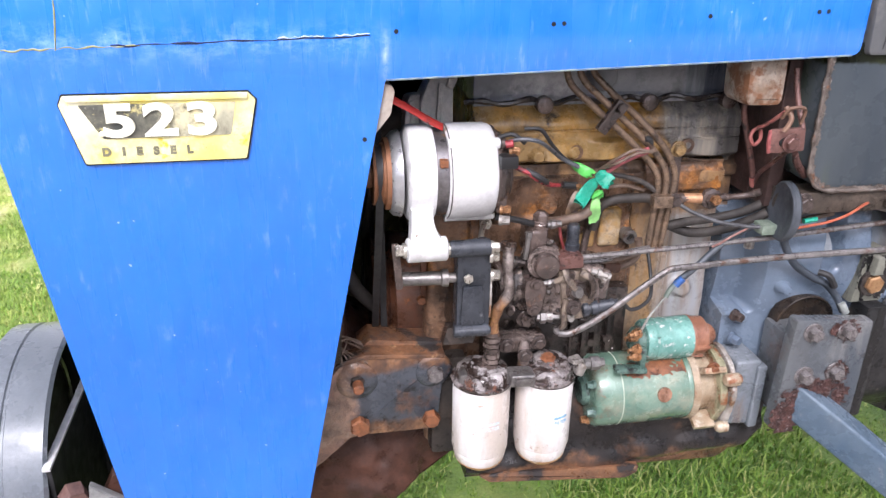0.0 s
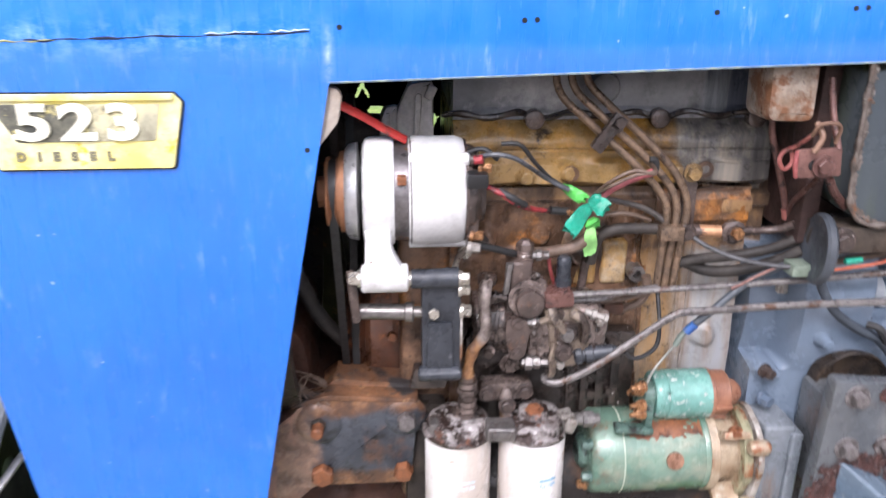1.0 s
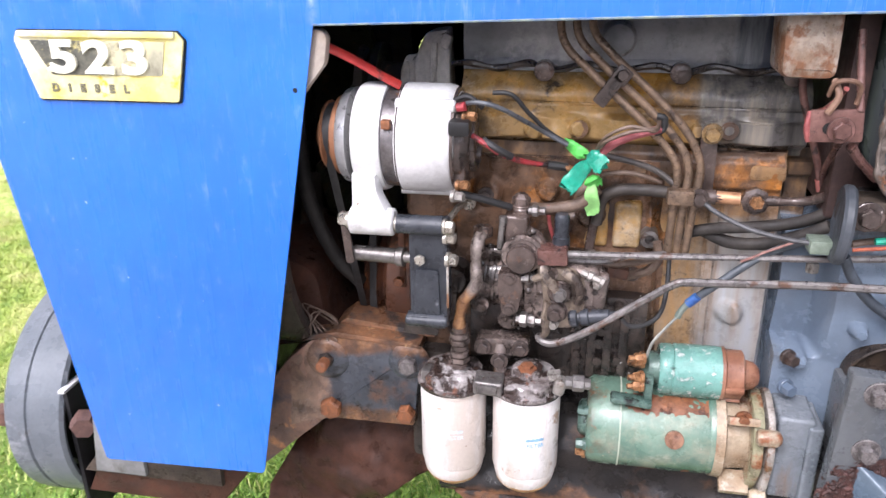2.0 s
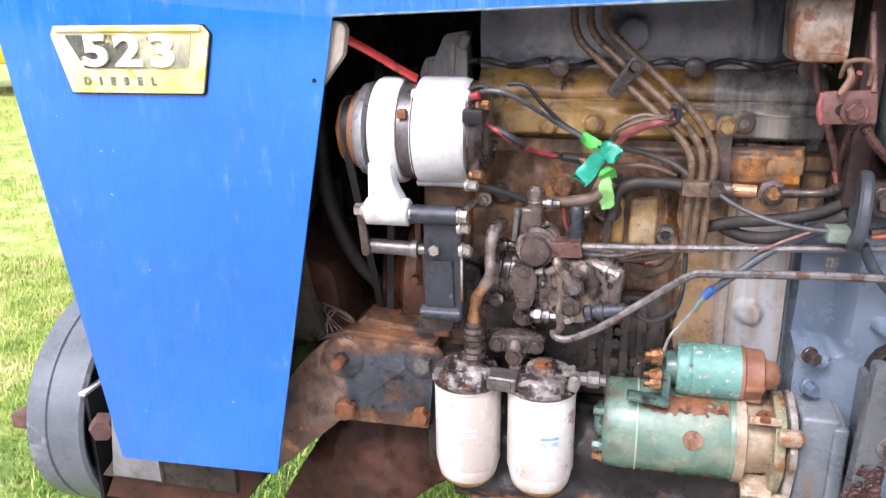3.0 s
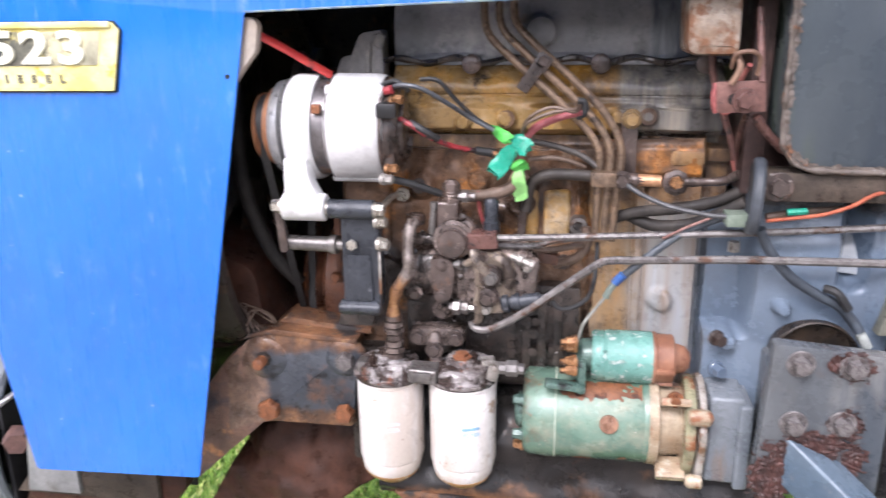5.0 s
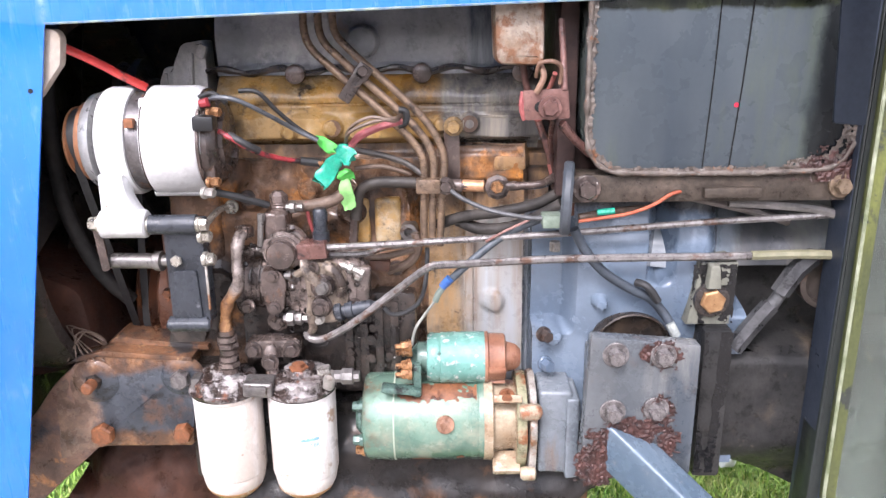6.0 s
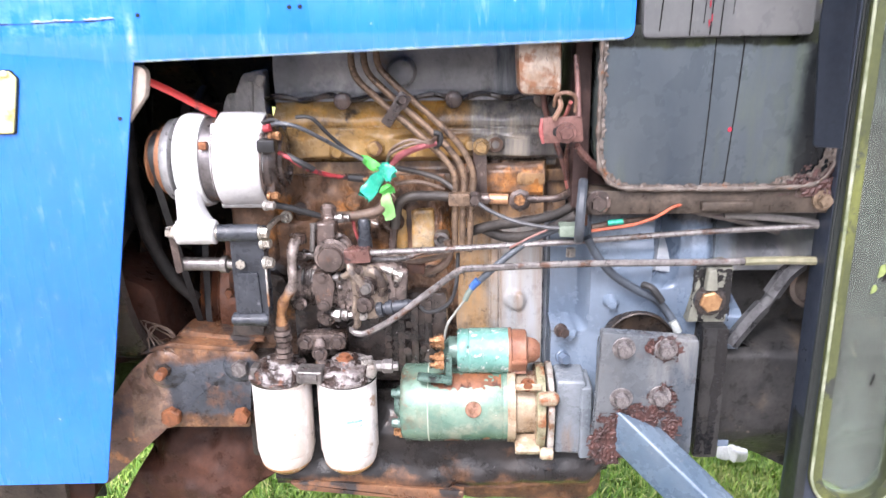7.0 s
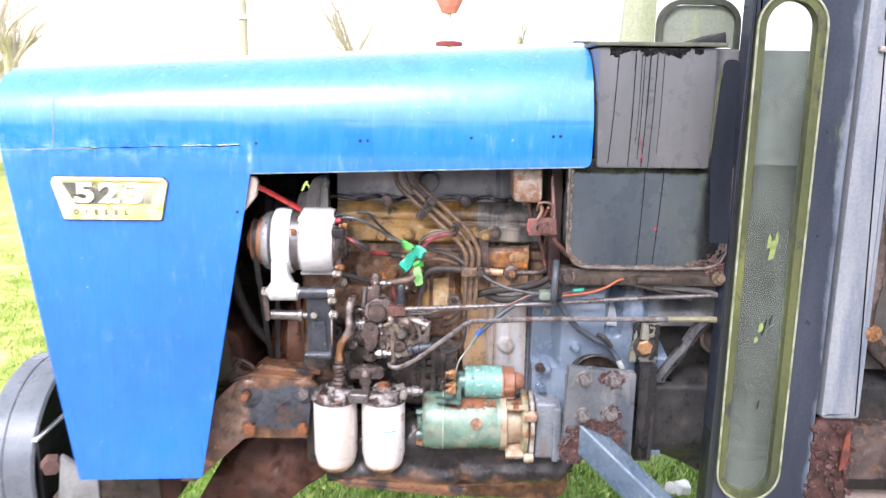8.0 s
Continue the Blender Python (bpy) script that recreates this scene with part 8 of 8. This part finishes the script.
for x, z, s, h in ((0.947, 1.135, 0.006, 0.040), (0.940, 1.150, 0.004, 0.028), (0.953, 1.155, 0.003, 0.03), (0.940, 0.985, 0.005, 0.020), (0.933, 0.960, 0.004, 0.014)):
    bm = B()
    plate(bm, [(x - s, z - h / 2, 0.002), (x + s * 0.6, z - h / 2 + 0.004, 0.002), (x + s, z, 0.003), (x + s * 0.4, z + h / 2, 0.002), (x - s * 0.7, z + h / 3, 0.002)], 0.0006, 0.0018, 0.0003)
    T("algae_smear", bm, ALGAE, "fresh green algae smear", door)
for x, z, h in ((0.949, 0.83, 0.018), (0.946, 0.985, 0.03), (0.957, 1.0, 0.02)):
    bm = B()
    box(bm, (x, 0.001, z), (0.003, 0.001, h), 0.0004, (0, 12, 0), 1)
    T("scratch", bm, DRIP, "", door)
bm = B()
plate(bm, [(0.872, 0.50, 0.02), (1.02, 0.50, 0.02), (1.02, 0.545), (0.872, 0.545)], -0.004, 0.04, 0.004)
T("door_sill", bm, DARK_IRON, "dark dirty lower door edge", door)
pillar = T("cab_pillar", plate(B(), [(1.073, 0.80, 0.01), (1.150, 0.80, 0.01), (1.140, 2.05, 0.01), (1.073, 2.05, 0.01)], 0.000, 0.10, 0.012, 8), PILLAR, "faded pale grey cab pillar")
bm = B()
span(bm, 1.100, 1.165, -0.03, 0.03, 1.545, 1.570, 0.006)
lathe(bm, (1.118, -0.02, 1.522), (1, 0, 0), [(0, 0.010), (0.03, 0.010), (0.032, 0.007)], 14)
T("door_hinge", bm, BELL, "grey hinge block", pillar)
bm = B()
span(bm, 1.096, 1.125, -0.008, 0.02, 1.492, 1.502, 0.003)
T("hinge_pin", bm, ALLOY, "", pillar)
bm = B()
span(bm, 1.15, 1.62, 0.10, 0.16, 0.55, 2.05, 0.01)
span(bm, 1.13, 1.50, 0.06, 0.40, 0.88, 0.94, 0.01)
T("cab_side", bm, worn("dark cab side", [(0.04, 0.042, 0.04), (0.11, 0.10, 0.085)], 0.6, 0, 8, [((0.22, 0.14, 0.09), 0.3, 14)], bump=0.4), "dark cluttered cab side")
bm = B()
span(bm, 1.085, 1.30, 0.02, 0.14, 0.66, 0.78, 0.015)
T("cab_rail", bm, GREASE, "dark brown cab rail")
bm = B()
tube(bm, [(1.12, 0.02, 1.27), (1.16, 0.03, 1.10), (1.15, 0.03, 0.98), (1.22, 0.04, 0.90)], 0.018, 10, 4, 1, 0.2)
T("hydraulic_pipe", bm, GREASE, "dark brown hydraulic pipe")
bm = B()
tube(bm, [(1.14, 0.02, 1.40), (1.19, 0.02, 1.36), (1.24, 0.03, 1.34)], 0.016, 10)
T("hydraulic_pipe", bm, GREASE, "dark brown hydraulic pipe")
bm = B()
lathe(bm, (1.155, 0.01, 0.975), "y", [(0, 0.016), (0.01, 0.016), (0.012, 0.010)], 8)
T("pipe_joint", bm, COPPER_NUT, "orange brass joint")
bm = B()
random.seed(8)
for k in range(90):
    x, z = 1.055 + 0.085 * random.random(), 0.60 + 0.19 * random.random()
    s = random.uniform(0.006, 0.018)
    box(bm, (x, -0.010 + 0.008 * random.random(), z), (s, 0.006, s * random.uniform(0.5, 1.1)), 0.001, (random.uniform(-25, 25), random.uniform(0, 90), random.uniform(-25, 25)), 1)
span(bm, 1.06, 1.14, -0.006, 0.02, 0.58, 0.80, 0.01)
T("rotted_corner", bm, FLAKE, "rotted rusty cab corner")
bm = B()
plate(bm, [(1.112, 0.700), (1.124, 0.706), (1.129, 0.735), (1.126, 0.785), (1.118, 0.770), (1.114, 0.735)], -0.0165, -0.010, 0.001)
T("red_patch", bm, worn("orange red paint", [(0.10, 0.028, 0.020), (0.26, 0.065, 0.035)], 0.5, 0, 40, [((0.05, 0.03, 0.025), 0.4, 60)], bump=0.6), "scrap of orange red paint")
bm = B()
span(bm, 1.08, 1.60, 0.0, 0.35, 0.50, 0.60, 0.01)
T("foot_plate", bm, worn("dusty plate", [(0.30, 0.24, 0.21), (0.42, 0.36, 0.32)], 0.7, 0, 10, bump=0.4), "dusty pinkish foot plate")
# windscreen panel behind the scuttle
SCREEN_TOP = 1.600
bm = ring_plate(B(), ring_outline(0.765, 0.930, 1.495, SCREEN_TOP, 0.004, 0.05), ring_outline(0.774, 0.921, 1.504, SCREEN_TOP - 0.010, 0.003, 0.043), 0.21, 0.235)
screen = T("windscreen", bm, worn("black screen rubber", [(0.03, 0.035, 0.03), (0.08, 0.09, 0.06)], 0.6, 0, 20), "windscreen in a black rubber frame")
bm = B()
plate(bm, [(0.776, 1.506), (0.919, 1.506), (0.919, SCREEN_TOP - 0.012, 0.04), (0.776, SCREEN_TOP - 0.012, 0.04)], 0.220, 0.224, 0)
T("screen_pane", bm, worn("algae clouded pane", [(0.20, 0.23, 0.19), (0.32, 0.35, 0.28)], 0.35, 0, 6, [((0.40, 0.46, 0.16), 0.25, 12)], bump=0.1, streak=True), "clouded pane green with algae", screen)
bm = B()
plate(bm, [(0.695, 1.50), (0.765, 1.50), (0.770, 2.02), (0.735, 2.02)], 0.235, 0.26, 0.004)
T("screen_corner_post", bm, worn("mossy post", [(0.34, 0.38, 0.22), (0.52, 0.55, 0.38)], 0.6, 0, 8, bump=0.3, streak=True), "pale mossy screen corner post")
bm = B()
span(bm, 0.59, 0.68, 0.18, 0.30, 1.500, 1.514, 0.004)
T("bonnet_catch", bm, BLACK, "black bonnet catch")
bm = B()
plate(bm, [(0.770, 1.505), (0.840, 1.505), (0.838, 1.526, 0.006), (0.825, 1.522)], 0.03, 0.12, 0.002)
T("lid_strip", bm, BLACK, "black raised rubber strip on the scuttle")
bm = B()
span(bm, 0.70, 1.55, -0.02, 0.62, 2.02, 2.08, 0.02)
span(bm, 1.45, 1.55, 0.16, 0.60, 0.9, 2.02, 0.02)
T("cab_roof", bm, DOOR, "slate blue cab roof")
# far engine side and far wheels keep the machine closed behind
bm = B()
lathe(bm, (2.05, -0.10, 0.78), (0, 1, 0), [(0.0, 0.30), (0.0, 0.62), (0.05, 0.74), (0.10, 0.78), (0.28, 0.78), (0.34, 0.74), (0.38, 0.62), (0.38, 0.30)], 56)
T("rear_wheel", bm, RUBBER, "large black rear tyre")

# ---- drum at the nose ----
bm = B()
CY, CZ, RY, RZ = 0.300, 0.600, 0.222, 0.200
prof = [(-0.622, 0.70), (-0.622, 0.93), (-0.608, 1.0), (-0.574, 1.0), (-0.572, 0.985), (-0.568, 0.985), (-0.566, 1.0), (-0.512, 1.0), (-0.507, 0.975), (-0.509, 0.945), (-0.575, 0.93), (-0.59, 0.90), (-0.59, 0.10)]
t = B()
rings = [[t.verts.new((s, CY + RY * r * math.cos(a), CZ + RZ * r * math.sin(a))) for a in (math.tau * k / 72 for k in range(72))] for s, r in prof]
for a, b in zip(rings, rings[1:]):
    for k in range(72):
        t.faces.new((a[k], a[(k + 1) % 72], b[(k + 1) % 72], b[k]))
t.faces.new(rings[0])
t.faces.new(rings[-1])
merge(bm, t)
drum = T("front_drum", bm, DRUM, "scuffed grey steel drum at the nose")
# Black inner shell added to paint the shade inside the drum.
bm = B()
t = B()
rings = [[t.verts.new((s_, CY + RY * r * math.cos(a), CZ + RZ * r * math.sin(a))) for a in (math.tau * k / 60 for k in range(60))] for s_, r in ((-0.586, 0.10), (-0.583, 0.86), (-0.520, 0.925), (-0.516, 0.945), (-0.522, 0.938))]
for a, b in zip(rings, rings[1:]):
    for k in range(60):
        t.faces.new((a[k], a[(k + 1) % 60], b[(k + 1) % 60], b[k]))
merge(bm, t)
T("drum_shade", bm, worn("black drum shade", [(0.006, 0.006, 0.006), (0.022, 0.018, 0.016)], 0.6, 0, 14, [((0.06, 0.04, 0.03), 0.2, 20)], bump=0.6, spec=0.15), "black shell for the shade inside the drum", drum)
bm = B()
tube(bm, [(-0.575, CY + RY * 0.78 * math.cos(a), CZ + RZ * 0.78 * math.sin(a)) for a in (math.tau * k / 40 for k in range(41))], 0.004, 6, 1)
T("rim_wire", bm, STEEL, "", drum)
# support plate beside the drum
bm = B()
span(bm, -0.508, -0.500, 0.10, 0.36, 0.44, 0.692, 0.002)
# Black sheet added to stand for the dark space behind the plate.
span(bm, -0.500, -0.330, 0.352, 0.360, 0.40, 0.70, 0.002)
bracket_plate = T("drum_bracket", bm, worn("dark bracket and fill", [(0.008, 0.009, 0.010), (0.026, 0.026, 0.028)], 0.5, 0.05, 14, bump=0.4, spec=0.2), "dark bracket plate with an added black fill sheet")
bm = B()
span(bm, -0.511, -0.499, 0.094, 0.36, 0.690, 0.6955, 0.0015)
T("plate_edge", bm, ALLOY_WHITE, "pale strip along the plate's top edge", bracket_plate)
bm = B()
span(bm, -0.640, -0.605, 0.085, 0.115, 0.622, 0.648, 0.004)
T("nub", bm, worn("rusty nub", [(0.10, 0.05, 0.035), (0.22, 0.12, 0.09)], 0.6, 0.2, 40, bump=0.6), "rusty pin end")
bolt(tractor, (-0.480, 0.105, 0.640), (0.5, -1, 0), 0.036, 0.028, worn("big rusty nut", [(0.10, 0.055, 0.05), (0.20, 0.11, 0.09)], 0.6, 0.2, 40, bump=0.6), 0.0, 0.0, "axle_nut", "large rusty brown nut")
bm = B()
plate(bm, [(-0.49, 0.55), (-0.25, 0.55), (-0.25, 0.615), (-0.44, 0.615)], 0.09, 0.14, 0.004)
T("axle_bracket", bm, RAIL, "brown dirty axle bracket")
bm = B()
plate(bm, [(-0.462, 0.560), (-0.375, 0.560), (-0.375, 0.612, 0.004), (-0.448, 0.668, 0.003)], 0.082, 0.094, 0.002)
T("gusset_plate", bm, worn("dull grey gusset", [(0.16, 0.165, 0.165), (0.34, 0.345, 0.34)], 0.45, 0.2, 12, [((0.10, 0.085, 0.07), 0.28, 16)], bump=0.4), "dull grey triangular gusset plate")

# ---- beyond the tractor ----
def van(at, turn):
    ob = tagged(new("van"), "parked van, white above and yellow below", "van")
    ob.matrix_basis = pose(*at, 0, 0, turn)
    bm = B()
    plate(bm, [(-2.3, 0.45, 0.1), (2.3, 0.45, 0.1), (2.35, 0.92), (-2.35, 0.92)], -0.9, 0.9, 0.05)
    part("lower_body", bm, VAN_YELLOW, ob, "glossy yellow lower body")
    bm = B()
    plate(bm, [(-2.35, 0.92), (2.35, 0.92), (2.3, 1.15, 0.05), (1.5, 2.0, 0.2), (-2.3, 2.05, 0.15)], -0.9, 0.9, 0.06)
    part("upper_body", bm, VAN_WHITE, ob, "white upper body")
    for x in (-1.6, -0.3, 1.0):
        bm = B()
        plate(bm, [(x, 1.38, 0.05), (x + 1.1, 1.38, 0.05), (x + 1.0, 1.82, 0.08), (x, 1.82, 0.05)], -0.915, -0.85, 0.01)
        part("side_window", bm, BLACK, ob, "dark side window")
    for k in range(9):
        bm = B()
        box(bm, (-1.6 + 0.36 * k, -0.905, 1.27), (0.24, 0.01, 0.13), 0.01)
        part("lettering_bar", bm, DARK_IRON, ob)
    for x in (-1.5, 1.5):
        for y in (-0.78, 0.78):
            bm = B()
            lathe(bm, (x, y - 0.11, 0.34), (0, 1, 0), [(0, 0.20), (0.0, 0.30), (0.03, 0.34), (0.19, 0.34), (0.22, 0.30), (0.22, 0.20)], 32)
            wheel = part("wheel", bm, RUBBER, ob)
            bm = B()
            lathe(bm, (x, y - 0.105 if y < 0 else y + 0.08, 0.34), (0, 1, 0), [(0, 0.06), (0.0, 0.20), (0.02, 0.205)], 24)
            part("rim", bm, STEEL, wheel)
    return ob


van((-8.6, 9.0, 0.0), 40)


def bare_tree(at, height, seed, label):
    """A leafless tree: tapered trunk, limbs and a crown of fine twigs."""
    rng = random.Random(seed)
    ob = tagged(new("tree"), label, "tree", "bare trees")
    ob.matrix_basis = pose(*at)
    trunk_bm, crown_bm = B(), B()

    def grow(bm, p, d, length, r, level):
        pts, q = [p], p
        for k in range(4):
            d = (d + Vector((rng.uniform(-1, 1), rng.uniform(-1, 1), rng.uniform(-0.3, 0.6))) * 0.16).normalized()
            q = q + d * length / 4
            pts.append(q)
        tube(bm, pts, (r, r * 0.55), 7 if level < 2 else 4, 2)
        if level >= 4:
            return
        for _ in range((5, 4, 4, 3)[level]):
            k = rng.randint(1, 4)
            nd = (d + Vector((rng.uniform(-1, 1), rng.uniform(-1, 1), rng.uniform(-0.2, 0.8))) * 0.8).normalized()
            grow(crown_bm if level > 0 else trunk_bm, pts[k], nd, length * rng.uniform(0.5, 0.75), r * 0.5 * (1.1 - 0.1 * k), level + 1)

    grow(trunk_bm, Vector((0, 0, -0.1)), Vector((0, 0, 1)), height * 0.42, height * 0.028, 0)
    part("trunk", trunk_bm, BARK, ob)
    part("crown", crown_bm, BARK, ob)
    return ob


HEDGE = worn("dark winter hedge", [(0.020, 0.026, 0.014), (0.060, 0.062, 0.034)], 0.9, 0, 1.2, [((0.085, 0.075, 0.055), 0.34, 3)], bump=0.8)


def hedge(y, x0, x1, label):
    """A tall ragged hedge: a thick bank of overlapping leafy clumps."""
    rng = random.Random(21)
    bm = B()
    x = x0
    while x < x1:
        h = 3.6 + 1.6 * noise.noise((x * 0.11, 4, 0)) + 1.1 * noise.noise((x * 0.45, 9, 0))
        for k in range(4):
            t = B()
            bmesh.ops.create_icosphere(t, subdivisions=2, radius=1.0)
            for v in t.verts:
                v.co *= 1 + 0.35 * noise.noise(v.co * 2.3 + Vector((x, k, 0)))
            s_ = rng.uniform(0.8, 1.25)
            merge(bm, t, Matrix.Translation((x + rng.uniform(-0.5, 0.5), y + rng.uniform(-0.6, 0.6), h * (0.12 + 0.27 * k))) @ Matrix.Diagonal((s_, s_, h * 0.22, 1)))
        x += 0.9
    return tagged(part("hedge", bm, HEDGE), label, "hedge", kind="stuff")


hedge(-15.0, -34.0, 34.0, "tall dark ragged hedge along the field edge")
for k, (x, y, h) in enumerate(((-16.5, 30, 9.0), (-18.5, 33, 8.0), (-3.2, 32, 7.0), (4.2, 40, 8.0))):
    bare_tree((x, y, 0), h, 11 + k, "bare winter tree paled by haze at the field edge")
post = tagged(new("post"), "weathered post with a pale band", "post")
post.matrix_basis = pose(-2.95, 12.0, 0)
bm = B()
lathe(bm, (0, 0, 0), "z", [(-0.1, 0.07), (2.4, 0.065), (3.4, 0.05), (3.45, 0.03)], 14, 0.05)
part("pole", bm, BARK, post)
bm = B()
lathe(bm, (0, 0, 2.42), "z", [(0, 0.10), (0.06, 0.10)], 14)
part("band", bm, VAN_WHITE, post, "pale band")
marker = tagged(new("marker_pole"), "red topped pole with a dark red base", "pole")
marker.matrix_basis = pose(0.45, 12.0, 0)
bm = B()
lathe(bm, (0, 0, 0), "z", [(-0.1, 0.04), (2.6, 0.04)], 12)
part("pole", bm, VAN_WHITE, marker)
bm = B()
lathe(bm, (0, 0, 2.55), "z", [(0, 0.12), (0.2, 0.22), (0.5, 0.25), (0.55, 0.1)], 18, 0.1)
part("top", bm, worn("pink red top", [(0.62, 0.16, 0.12), (0.75, 0.3, 0.25)], 0.5, 0, 10), marker, "faded red top")
bm = B()
lathe(bm, (0, 0, 2.03), "z", [(0, 0.22), (0.06, 0.22), (0.08, 0.12)], 18)
part("collar", bm, worn("dark red collar", [(0.20, 0.02, 0.03), (0.3, 0.05, 0.05)], 0.5, 0, 10), marker, "dark red collar")
